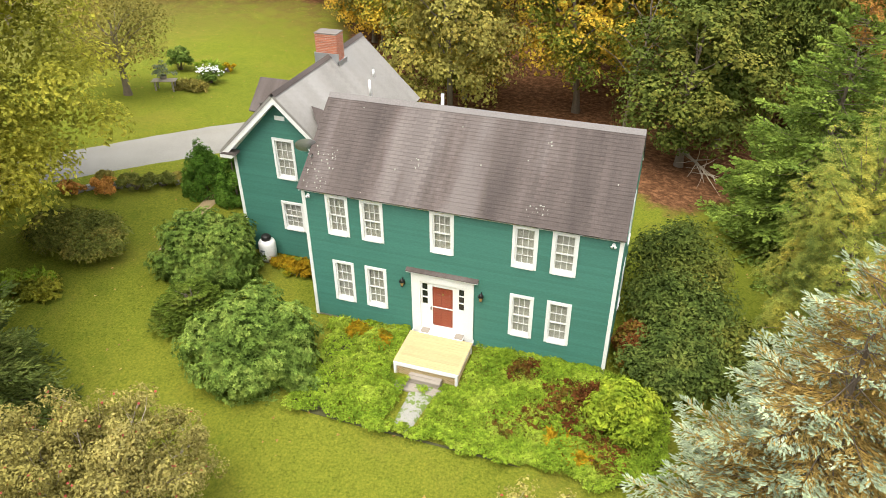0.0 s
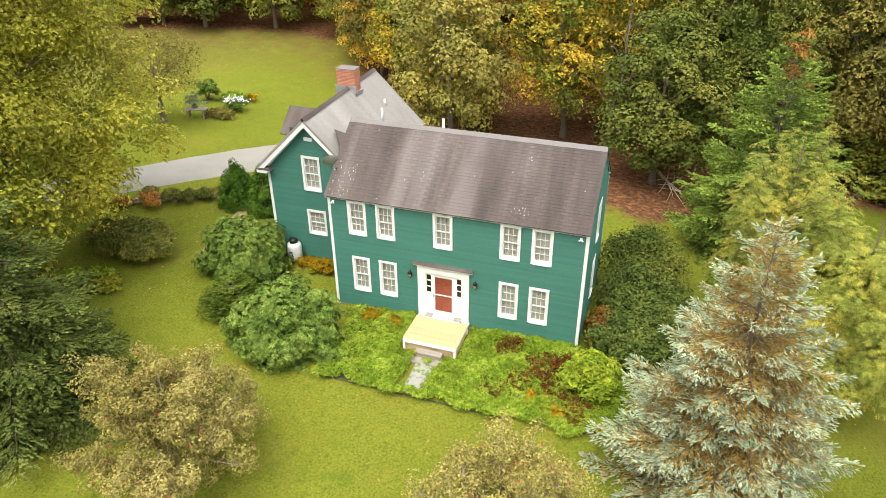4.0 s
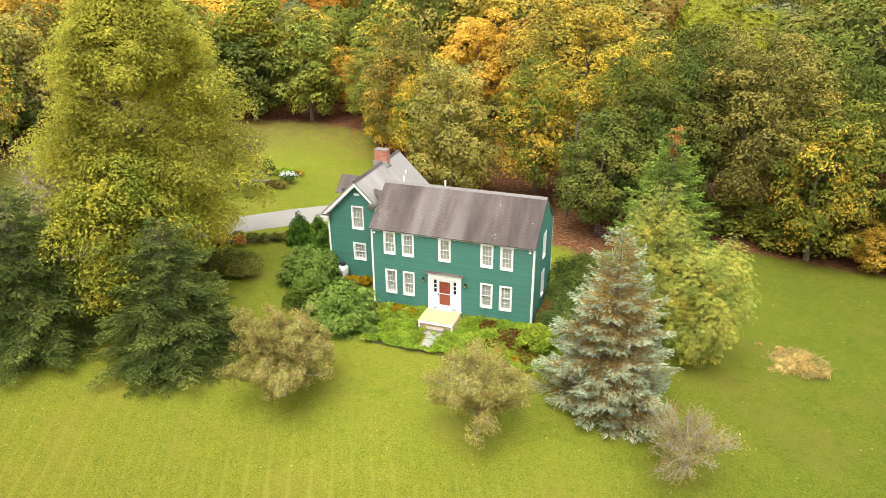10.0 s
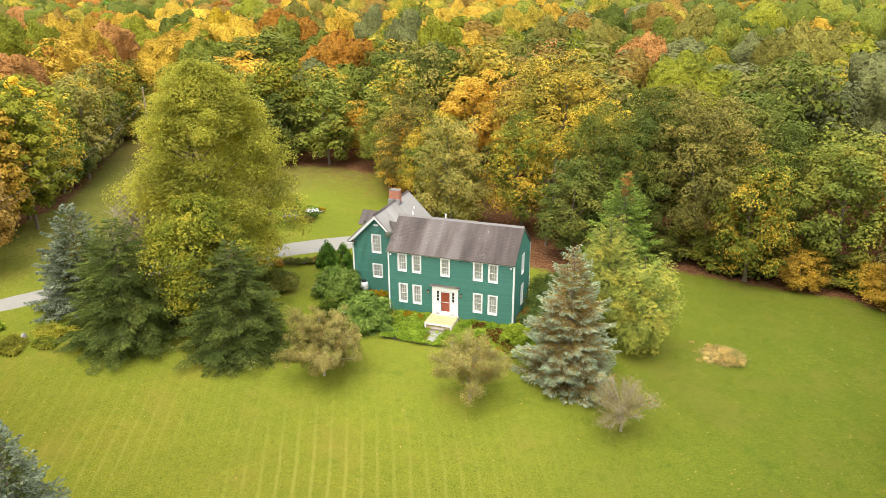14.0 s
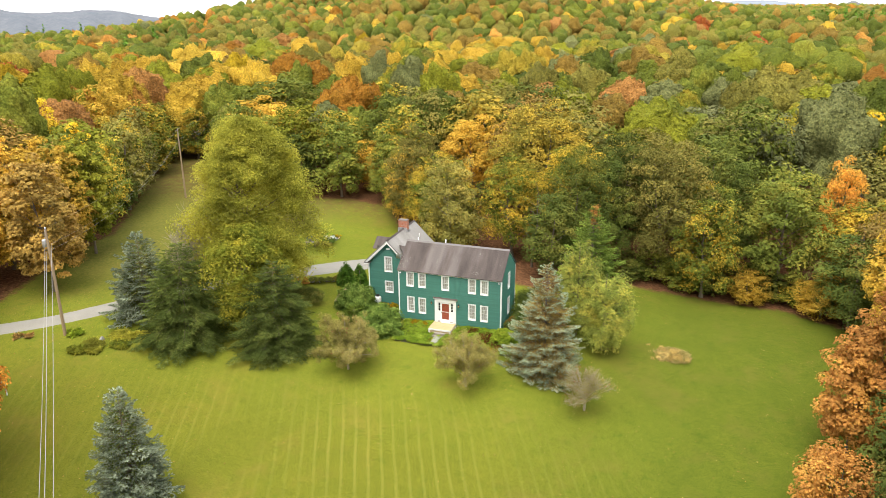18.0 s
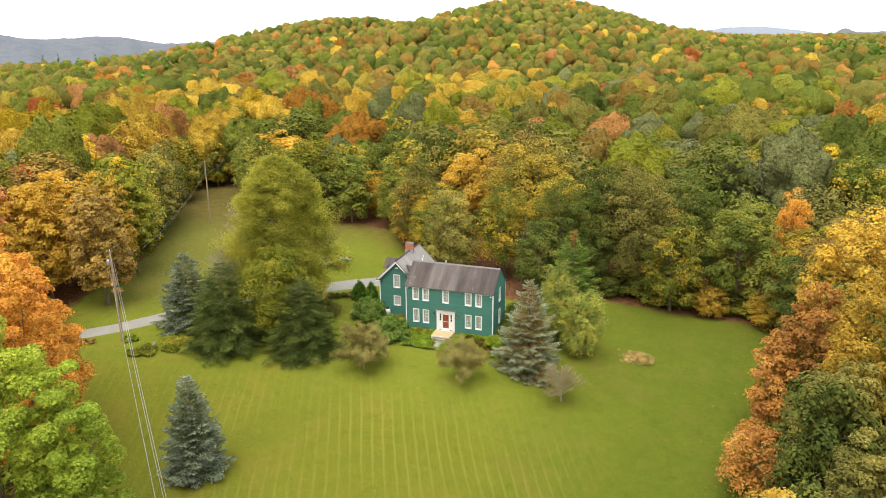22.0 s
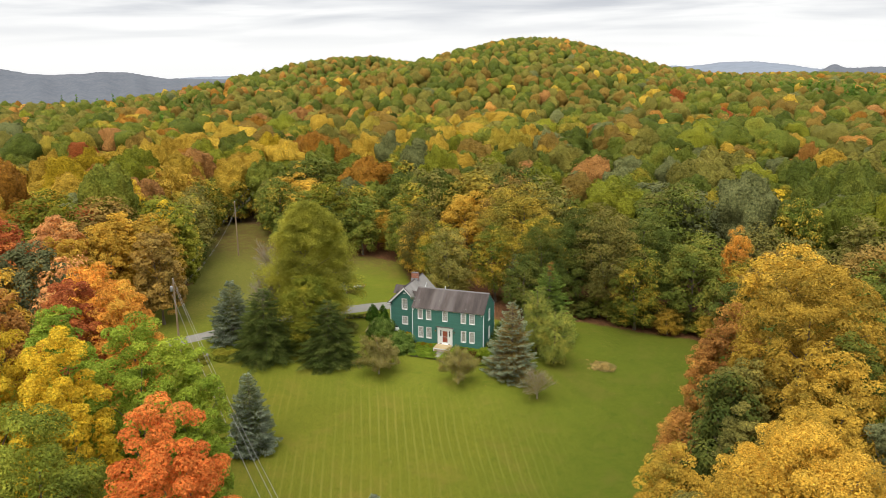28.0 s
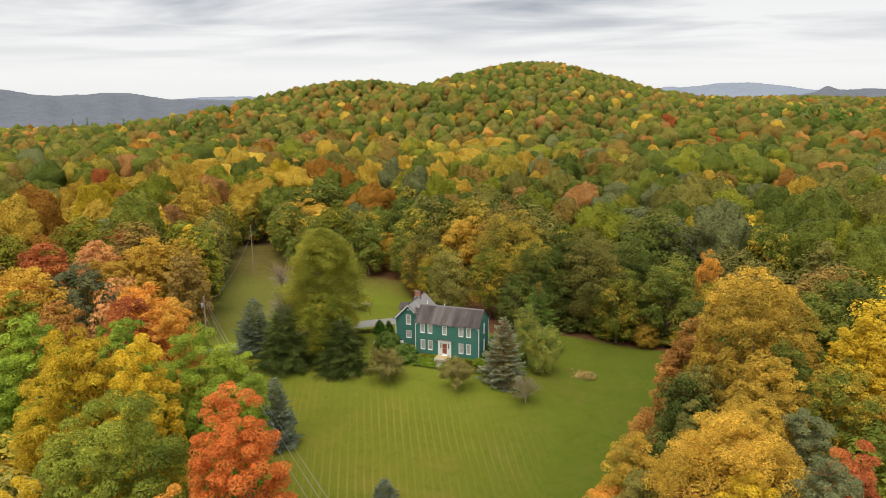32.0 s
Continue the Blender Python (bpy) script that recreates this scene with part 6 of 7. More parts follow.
    link("storm_door", boxes_mesh("storm_door", [(4.84, 4.93, -0.035, 0.0, 0.36, 2.46), (5.71, 5.80, -0.035, 0.0, 0.36, 2.46), (4.93, 5.71, -0.035, 0.0, 2.37, 2.46), (4.93, 5.71, -0.035, 0.0, 0.36, 0.58),
                                                 (4.93, 5.71, -0.030, -0.005, 1.42, 1.47)], WHITE, 0.004), door)
    sheet = link("storm_glass", pane_mesh(4.93, 5.71, -0.02, -0.015, 0.58, 2.37), door)
    sheet.visible_shadow = False
    link("door_panel", boxes_mesh("door_panel", [(x, x + 0.28, 0.015, 0.032, z, z + hh) for x in (4.98, 5.38) for z, hh in ((0.72, 0.55), (1.42, 0.55), (2.06, 0.22))], REDDOOR, 0.012), door)
    link("door_handle", boxes_mesh("door_handle", [(4.86, 4.89, -0.08, -0.03, 1.30, 1.44)], BLACK, 0.006), door)
    link("knocker", boxes_mesh("knocker", [(5.30, 5.36, -0.01, 0.015, 2.0, 2.1)], surface("brass", (0.5, 0.36, 0.12), (0.6, 0.45, 0.18), 5, 0.3, 0, metal=1.0), 0.01), door)
    link("threshold", boxes_mesh("threshold", [(4.47, 6.17, -0.36, 0.0, 0.24, 0.36)], WHITE, 0.01), house)
    for x in (4.52, 5.84):
        link("step_stone", boxes_mesh("step_stone", [(x, x + 0.32, -0.32, -0.04, 0.362, 0.40)], OLDWOOD, 0.012), house)
    # chimney
    flue = link("chimney", boxes_mesh("chimney", [(-3.13, -2.11, 7.86, 8.52, 6.6, 8.66)], MORTAR), house, None, "red brick chimney with pale mortar joints")
    bx = boxes_mesh("brick", [(0, 0.2, -0.012, 0.09, 0, 0.062)], BRICK, 0.006)
    for row in range(26):
        z = 6.72 + row * 0.074
        off = 0.105 * (row % 2)
        for k in range(-1, 5):
            x0, x1 = max(-3.14, -3.13 + k * 0.21 + off), min(-2.10, -3.13 + k * 0.21 + off + 0.2)
            if x1 - x0 > 0.04:
                link("brick", bx, flue, Matrix.Translation((x0, 7.86, z)) @ Matrix.Diagonal(((x1 - x0) / 0.2, 1, 1, 1)))
        for k in range(-1, 4):
            y0, y1 = max(7.86, 7.86 + k * 0.21 + off), min(8.52, 7.86 + k * 0.21 + off + 0.2)
            if y1 - y0 > 0.04:
                link("brick", bx, flue, Matrix.Translation((-2.11, y0, z)) @ Matrix.Rotation(radians(90), 4, "Z") @ Matrix.Diagonal(((y1 - y0) / 0.2, 1, 1, 1)))
    link("chimney_cap", boxes_mesh("chimney_cap", [(-3.16, -2.08, 7.83, 8.55, 8.66, 8.70)], CAP, 0.012), flue)
    link("flashing", boxes_mesh("flashing", [(-3.2, -2.03, 7.80, 7.84, 7.2, 7.84), (-2.09, -2.02, 7.80, 8.6, 6.95, 7.5)], ZINC), flue)
    # pipes through the roofs
    for x, y, z0, z1 in ((-0.75, 8.05, 6.0, 6.75), (-1.15, 9.4, 6.4, 6.75)):
        link("vent_pipe", lathe_mesh("vent_pipe", [(0.0, z0), (0.06, z0), (0.06, z1), (0.045, z1), (0.045, z0)], WHITE, 12), house, Matrix.Translation((x, y, 0)))
    link("vent_pipe", lathe_mesh("vent_pipe", [(0.0, 7.6), (0.06, 7.6), (0.06, 8.42), (0.045, 8.42), (0.045, 7.6)], WHITE, 12), house, Matrix.Translation((4.25, 3.3, 0)))


DARK_GLASS = surface("dark_sidelight_glass", (0.012, 0.014, 0.013), (0.02, 0.022, 0.02), 2, 0.05, 0.0)
build_house()
LICHEN = surface("pale_lichen", (0.20, 0.20, 0.16), (0.32, 0.32, 0.27), 6, 0.9, 0.3, 40)


def lichen_patches():
    """Pale lichen and bird marks on the front slope, thickest by the dish."""
    rng = np.random.default_rng(66)
    v, f = [], []
    down = Vector((0, -3.19, -2.38)).normalized()
    nrm = Vector((0, -2.38, 3.19)).normalized()
    spots = [(float(x), float(s)) for x, s in np.c_[rng.uniform(0.05, 1.1, 40), rng.uniform(2.2, 3.9, 40)]] + [(float(x), float(s)) for x, s in np.c_[rng.uniform(0.3, 11.2, 14), rng.uniform(0.3, 3.8, 14)]]
    spots += [(8.6 + float(x), 3.4 + float(s)) for x, s in rng.normal(size=(16, 2)) * [0.22, 0.12]] + [(4.0 + float(x), 2.3 + float(s)) for x, s in rng.normal(size=(8, 2)) * [0.08, 0.15]]
    for x, s in spots:
        c = Vector((x, 2.95, 8.08)) + down * s + nrm * 0.022
        r, n0 = float(rng.uniform(0.010, 0.036)), len(v)
        v += [c + Vector((1, 0, 0)) * r * math.cos(a) * float(rng.uniform(0.6, 1.3)) + down * r * math.sin(a) * float(rng.uniform(0.7, 1.6)) for a in np.linspace(0, 5.5, 7)]
        v += [c + nrm * 0.008]
        f += [(n0 + k, n0 + (k + 1) % 7, n0 + 7) for k in range(7)]
    tagged(link("lichen", mesh_np("lichen", v, f, LICHEN), house), kind="stuff")


lichen_patches()

# ---- garden and yard ----


def shrub(name, x, y, rx, ry, height, mat, label, seed, size=0.085, clumps=60, per=90, category="shrub", group="", up=0.5, long=1.0, lift=0.0, lump=0.2):
    """A rounded shrub: short stems and many leaf sprays in uneven mounds."""
    rng = np.random.default_rng(seed)
    a, u = rng.random(clumps) * 6.283, rng.random(clumps)
    fr = np.sqrt(rng.random(clumps)) * 0.8
    cz = height * (0.16 + 0.62 * np.sqrt(np.clip(1 - fr ** 2, 0, 1)) * (0.35 + 0.65 * u))
    c = np.stack([np.cos(a) * fr * rx, np.sin(a) * fr * ry, cz], 1)
    r = min(rx, ry, height) * (lump + 0.7 * lump * rng.random(clumps))
    t = thing(name, Matrix.Translation((x, y, float(ground_height(x, y)) - 0.05 + lift)), label, category, group)
    stems = [tube_arrays([(0.1 * math.cos(k), 0.1 * math.sin(k), 0), p * [0.5, 0.5, 0.5], p], [0.03, 0.022, 0.01], 4) for k, p in enumerate(c[:14])]
    link("stem", mesh_np("stem", *join_arrays(stems), BARK, True), t)
    link("foliage", mesh_np("foliage", *leaf_cards(rng, c, r, per, size, 0.9, up, 0.3, long, fill=max(3, per // 12), fill_size=size * 2.6, tri=False, narrow=0.5), mat), t)
    return t


def rosettes(rng, skin, count, leaves, ln, wd, bottom=-0.7):
    """Whorls of long leaves that open outwards from every shoot tip."""
    d = rng.normal(size=(count, 3))
    d /= np.linalg.norm(d, axis=1)[:, None]
    d[:, 2] = np.where(d[:, 2] < bottom, -d[:, 2], d[:, 2])
    p, nrm = skin(d)
    p = p * rng.uniform(0.84, 1.07, (count, 1))
    nrm = nrm + [0, 0, 0.5] + rng.normal(size=(count, 3)) * 0.2
    nrm /= np.linalg.norm(nrm, axis=1)[:, None]
    t = np.cross(nrm, rng.normal(size=(count, 3)))
    t /= np.linalg.norm(t, axis=1)[:, None]
    b = np.cross(nrm, t)
    out = []
    for k in range(leaves):
        a = k * 6.283 / leaves + rng.normal(size=(count, 1)) * 0.2
        way = np.cos(a) * t + np.sin(a) * b
        side = np.cross(nrm, way)
        tip = p + way * ln * rng.uniform(0.8, 1.2, (count, 1)) + nrm * ln * rng.uniform(-0.15, 0.3, (count, 1))
        mid = p + way * ln * 0.55 + nrm * ln * 0.2
        out.append(np.stack([p, mid + side * wd, tip, mid - side * wd], 1))
    v = np.concatenate(out).reshape(-1, 3)
    return v, np.arange(len(v)).reshape(-1, 4)


def rhododendron(x, y, rx, ry, height, label, seed, count):
    rng = np.random.default_rng(seed)
    shape = crown_shape(rng, height, rx, -0.25, 60, 0.17, 0.36)
    t = thing("rhododendron", Matrix.Translation((x, y, float(ground_height(x, y)) - 0.05)) @ Matrix.Diagonal((1, ry / rx, 1, 1)), label, "shrub", "rhododendrons")
    tips = shape[0](shape[1])[0]
    link("stem", mesh_np("stem", *join_arrays([tube_arrays([(0.1 * math.cos(k), 0.1 * math.sin(k), 0), p * 0.5, p * 0.9], [0.035, 0.025, 0.01], 4) for k, p in enumerate(tips[:24])]), BARK, True), t)
    cv, cf = BALL[4]
    link("foliage", mesh_np("foliage", *rosettes(rng, shape[0], count, 7, 0.17, 0.036), LEAF["rhododendron"]), t)
    core = mesh_np("inner_foliage", shape[0](cv)[0] * 0.85, cf, LEAF["rhododendron"])
    link("inner_foliage", core, t)
    return t


def white_pine(x, y, height, radius, seed, label):
    """Upswept boughs that end in soft tufts of long needles."""
    rng = np.random.default_rng(seed)
    t = thing("white_pine", Matrix.Translation((x, y, float(ground_height(x, y)) - 0.1)), label, "tree", "white pines")
    shape = crown_shape(rng, height, radius, 0.02, 80, 0.24, 0.5)
    tips = shape[0](shape[1])[0]
    wood = [tube_arrays([(0, 0, -0.2), (0.05, 0.03, height * 0.5), (0, 0, height * 0.96)], [0.16, 0.1, 0.02], 8)]
    wood += [tube_arrays([(0, 0, p[2] * 0.8), p * [0.5, 0.5, 0.86], p * [0.96, 0.96, 1]], [0.035, 0.022, 0.008], 4) for p in tips]
    link("trunk", mesh_np("trunk", *join_arrays(wood), BARK, True), t)
    mid = np.array([0, 0, height * 0.45])

    def from_mid(d):
        p, nrm = shape[0](d)
        return p - mid, nrm + [0, 0, 0.5]
    layers = []
    for count, share in ((5200, 1.0), (2600, 0.85), (1200, 0.68)):
        v, f = rosettes(rng, lambda d: (from_mid(d)[0] * share, from_mid(d)[1]), count, 9, 0.165, 0.0125, -0.95)
        layers.append((v + mid, f))
    link("crown", mesh_np("crown", *join_arrays(layers), LEAF["pine"]), t)


white_pine(18.6, 3.4, 10.4, 3.0, 61, "yellowing white pine with soft upswept boughs")
white_pine(21.6, 1.8, 8.8, 3.2, 62, "yellowing white pine with soft upswept boughs, shorter than its neighbour")
rhododendron(-5.7, 1.1, 2.5, 2.0, 3.0, "large rounded rhododendron with dark glossy leaves", 1, 3000)
rhododendron(-0.8, -3.3, 2.75, 2.15, 2.9, "large rounded rhododendron with dark glossy leaves by the house corner", 2, 3400)


def layered_juniper(x, y, rx, ry, height, seed):
    """Flat fans of scale leaves in overlapping tiers."""
    rng = np.random.default_rng(seed)
    t = thing("juniper", Matrix.Translation((x, y, float(ground_height(x, y)) - 0.05)), "low spreading olive-green juniper in layers", "shrub")
    base, way, wood = [], [], []
    for k in range(9):
        u = k / 8
        reach = (1 - 0.62 * u)
        for j in range(26):
            a = j * 0.2417 + k * 0.7 + rng.normal() * 0.05
            tip = np.array([math.cos(a) * rx * reach, math.sin(a) * ry * reach, height * (0.2 + 0.75 * u) + rng.normal() * 0.04]) * rng.uniform(0.85, 1.08)
            root = tip * [0.35, 0.35, 0.85]
            if j % 3 == 0:
                wood.append(tube_arrays([(0, 0, tip[2] * 0.4), root, tip], [0.02, 0.015, 0.005], 4))
            q = rng.uniform(0.15, 1.0, (34, 1))
            side = np.array([-math.sin(a), math.cos(a), 0])
            base.append(root + (tip - root) * q + side * rng.normal(size=(34, 1)) * 0.16 + [0, 0, 1] * rng.normal(size=(34, 1)) * 0.02)
            way.append(np.array([math.cos(a), math.sin(a), 0.05]) + side * rng.normal(size=(34, 1)) * 0.5 + [0, 0, 1] * rng.normal(size=(34, 1)) * 0.12)
    base, way = np.concatenate(base), np.concatenate(way)
    v = sprays(base, way, 0.17, 0.05)
    link("stem", mesh_np("stem", *join_arrays(wood), BARK, True), t)
    link("foliage", mesh_np("foliage", v, np.arange(len(v)).reshape(-1, 4), LEAF["juniper"]), t)


layered_juniper(-4.3, -1.9, 1.9, 1.5, 1.7, 3)
for k, (x, y, h, r) in enumerate(((-10.0, 7.3, 3.0, 1.2), (-8.0, 7.0, 3.1, 1.0))):
    rng = np.random.default_rng(60 + k)
    n = 110
    zz = np.sqrt(rng.random(n))
    zz = 1 - zz * 0.97
    aa = rng.random(n) * 6.283
    rad = r * np.sin(np.clip((1 - zz) * 1.75, 0, 1.57)) * 0.82
    c = np.stack([np.cos(aa) * rad, np.sin(aa) * rad, zz * h * 0.93], 1)
    t = thing("arborvitae", Matrix.Translation((x, y, float(ground_height(x, y)) - 0.05)), "clipped cone-shaped dark green arborvitae", "shrub", "arborvitae by the wing")
    link("trunk", mesh_np("trunk", *tube_arrays([(0, 0, -0.1), (0, 0, h * 0.8)], [0.07, 0.02], 6), BARK, True), t)
    link("foliage", mesh_np("foliage", *leaf_cards(rng, c, np.full(n, 0.28), 110, 0.05, 1.1, 0.5, 0.9, 1.3, tri=False), LEAF["cedar"]), t)
shrub("viburnum", -12.3, 0.9, 3.1, 1.8, 1.8, LEAF["dull"], "low dull-green shrub on the side lawn", 5, 0.075, 130, 110)
for k, (x, y, r) in enumerate(((-12.2, -1.9, 0.9), (-13.3, -2.5, 1.0), (-14.4, -3.0, 0.8))):
    shrub("fern", x, y, r, r * 0.7, 0.7, LEAF["cover"], "low yellow-green fern in front of the side shrub", 90 + k, 0.07, 26, 40, "fern", "ferns", long=1.9, up=0.3)
shrub("hosta", -12.2, -2.3, 1.7, 0.8, 0.5, LEAF["lime"], "yellow-green hosta clump with broad leaves under the shrub", 12, 0.13, 36, 40, "plant", lump=0.5)
for k, (x, y, rx, ry, h) in enumerate(((13.5, 6.0, 1.9, 2.3, 3.1), (13.7, 3.2, 2.0, 1.9, 2.6), (13.6, 0.3, 1.8, 1.6, 2.3), (15.6, 1.6, 1.7, 1.7, 1.8), (12.2, 1.2, 0.6, 1.3, 1.6))):
    shrub("viburnum", x, y, rx, ry, h, LEAF[("deep", "hedge", "hedge", "deep", "barberry")[k]], ("overgrown dark green shrub beside the gable wall", "overgrown glossy green shrub beside the gable wall", "loose green shrub beside the house corner", "straggling deep green shrub on the side lawn", "low red-leaved shrub against the gable wall")[k], 7 + k, 0.085, 46, 130, group="shrubs along the gable wall", lump=0.34)
shrub("spirea", 12.3, -2.2, 1.35, 1.25, 1.9, LEAF["brightbush"], "bright yellow-green leafy bush at the house corner", 10, 0.10, 70, 80)
for k, (x, y, r, h) in enumerate(((8.8, -0.9, 0.95, 0.6), (10.3, -1.7, 1.25, 0.65), (8.7, -3.2, 1.05, 0.42), (10.9, -2.6, 1.1, 0.6), (12.1, -3.7, 1.0, 0.55), (9.6, -2.9, 0.8, 0.5), (11.3, -1.4, 0.8, 0.7))):
    shrub("barberry", x, y, r, r * 0.9, h, LEAF["barberry"], "dark red barberry in the front bed", 20 + k, 0.038, 110, 6, group="barberries", lump=0.2, up=0.2)
for k, (x, y, r, h) in enumerate(((-1.9, 2.2, 0.9, 0.7), (-2.9, 2.5, 0.6, 0.5), (2.2, -0.7, 0.6, 0.6), (1.3, -0.6, 0.5, 0.6), (3.1, -0.8, 0.6, 0.55), (10.4, -3.5, 0.8, 0.4), (11.2, -4.0, 0.6, 0.4), (8.0, -0.5, 0.6, 0.6), (9.6, -0.6, 0.7, 0.6))):
    shrub("fern", x, y, r, r * 0.7, h, LEAF["fern" if k not in (3, 7, 8) else "cover"], "yellowing fern against the foundation" if k not in (3, 7, 8) else "green fern against the foundation", 30 + k, 0.06, 26, 34, "fern", "ferns", long=1.9, up=0.3)


def cover_patch():
    """Bright ground cover in front of the house, with its scalloped edge."""
    rng = np.random.default_rng(70)
    px, py = rng.uniform(1.2, 13.8, 30000), rng.uniform(-5.6, 0.0, 30000)
    edge = -4.95 - 0.12 * np.sin(px * 1.7) - 0.1 * np.sin(px * 4.3 + 1) + np.where(px > 12.0, (px - 12.0) * 0.5, 0)
    bare = np.array([noise.noise((a * 1.6, b * 1.6, 5.0)) for a, b in zip(px, py)])
    keep = (py > edge) & ~((px > 4.05) & (px < 6.7) & (py > -2.5)) & ~((np.abs(px - 5.4 - 0.1 * (py + 3.5)) < 0.62) & (py < -2.3) & (py > -4.5) & (bare > -0.22))
    px, py = px[keep], py[keep]
    h = 0.10 + 0.26 * np.array([0.5 + noise.noise((a * 0.9, b * 0.9, 0)) + 0.5 * noise.noise((a * 3, b * 3, 2)) for a, b in zip(px, py)]).clip(0, 1)
    c = np.stack([px, py, ground_height(px, py) + h], 1)
    v, f = leaf_cards(rng, c, np.full(len(c), 0.08), 3, 0.038, 1, 0.9, 0.2, tri=False, narrow=0.75)
    tagged(link("ground_cover", mesh_np("ground_cover", v, f, LEAF["cover"])), "bright green leafy ground cover in the front bed", "ground cover", kind="stuff")
    bed = [(1.3, 0.0), (1.3, -4.8), (4.0, -4.85), (8.0, -4.85), (12.0, -4.85), (13.7, -4.0), (13.7, 0.0)]
    tagged(link("garden_bed", mesh_np("garden_bed", [(x, y, float(ground_height(x, y)) + 0.02) for x, y in bed], [tuple(range(7))[::-1]], SOIL)), "dark soil of the front garden bed", "soil", kind="structure")


SOIL = surface("dark_bed_soil", (0.045, 0.050, 0.016), (0.09, 0.085, 0.03), 2.0, 0.95, 0.4, 20)
cover_patch()
PATHGRAVEL = surface("pale_path_gravel", (0.20, 0.195, 0.17), (0.32, 0.31, 0.27), 2.5, 0.95, 0.6, 22, spot=((0.12, 0.17, 0.03), 3.0, 0.48))
strip("garden_path", [(5.5, -2.2), (5.45, -3.2), (5.35, -4.2), (5.3, -4.7)], [1.1, 0.95, 0.8, 0.4], PATHGRAVEL, 0.07, "pale gravel garden path leading to the front steps", "path")
strip("footpath", [(-8.8, 1.8), (-9.0, 2.8), (-9.15, 4.3), (-9.2, 6.0), (-9.5, 8.4)], [0.3, 0.5, 0.7, 0.8, 1.0], surface("worn_earth", (0.24, 0.17, 0.09), (0.34, 0.26, 0.14), 2, 0.95, 0.4, 25), 0.08, "worn earth footpath along the wing", "path")

# front deck
deck = thing("deck", Matrix.Translation((0, 0, 0)), "small new pine entrance deck with white posts and lattice skirt", "deck")
for k in range(13):
    y0 = -2.13 + k * 0.139
    link("deck_board", boxes_mesh("deck_board", [(4.18, 6.55, y0, y0 + 0.133, 0.315, 0.352)], DECKING, 0.004), deck)
link("border_board", boxes_mesh("border_board", [(4.14, 4.27, -2.13, -0.33, 0.353, 0.359)], DECKING), deck)
link("border_board", boxes_mesh("border_board", [(6.46, 6.59, -2.13, -0.33, 0.353, 0.359)], DECKING), deck)
link("fascia", boxes_mesh("fascia", [(4.16, 6.57, -2.16, -2.13, 0.20, 0.35), (4.16, 4.19, -2.13, -0.1, 0.20, 0.314), (6.54, 6.57, -2.13, -0.1, 0.20, 0.314)], WHITE), deck)
for x, y in ((4.16, -2.17), (6.47, -2.17), (4.16, -0.45), (6.47, -0.45)):
    link("post", boxes_mesh("post", [(x, x + 0.1, y, y + 0.1, float(ground_height(x, y)) - 0.2, 0.32)], WHITE, 0.006), deck)
for lo, hi, plane in ((4.26, 6.47, "front"), (-2.07, -0.35, "left"), (-2.07, -0.35, "right")):
    pieces = []
    for s in (-1, 1):
        for u in np.arange(lo - 0.3, hi + 0.3, 0.095):
            a, b = (u, -0.22), (u + s * 0.42, 0.20)
            ua, ub = sorted((a[0], b[0]))
            t0 = 0.0 if lo <= a[0] <= hi else ((lo if a[0] < lo else hi) - a[0]) / (b[0] - a[0])
            t1 = 1.0 if lo <= b[0] <= hi else ((lo if b[0] < lo else hi) - a[0]) / (b[0] - a[0])
            if ub < lo or ua > hi or t1 <= t0:
                continue
            p, q = [(a[0] + (b[0] - a[0]) * w, a[1] + 0.42 * w) for w in (t0, t1)]
            y = -2.12 + 0.012 * s
            if plane == "front":
                pieces.append(tube_arrays([(p[0], y, p[1]), (q[0], y, q[1])], [0.016, 0.016], 4))
            else:
                xx = (4.21 if plane == "left" else 6.52) + 0.01 * s
                pieces.append(tube_arrays([(xx, p[0], p[1]), (xx, q[0], q[1])], [0.016, 0.016], 4))
    link("lattice", mesh_np("lattice", *join_arrays(pieces), DECKING), deck)
step = thing("wooden_step", Matrix.Translation((5.40, -2.50, float(ground_height(5.3, -2.6)))), "weathered grey timber step in front of the deck", "step")
for k, (y0, z0) in enumerate(((0.16, 0.13), (-0.02, 0.13), (0.16, 0.0), (-0.02, 0.0))):
    link("timber", boxes_mesh("timber", [(-0.6, 0.62, y0, y0 + 0.17, z0, z0 + 0.13)], OLDWOOD, 0.02), step)
tread = thing("timber_slab", Matrix.Translation((5.35, -2.74, float(ground_height(5.3, -2.9)) - 0.02)), "weathered grey timber slab lying at the foot of the step", "step")
link("plank", boxes_mesh("plank", [(-0.95, 0.9, -0.17, 0.03, 0.0, 0.1), (-0.95, 0.9, 0.035, 0.22, 0.0, 0.1)], OLDWOOD, 0.015), tread)

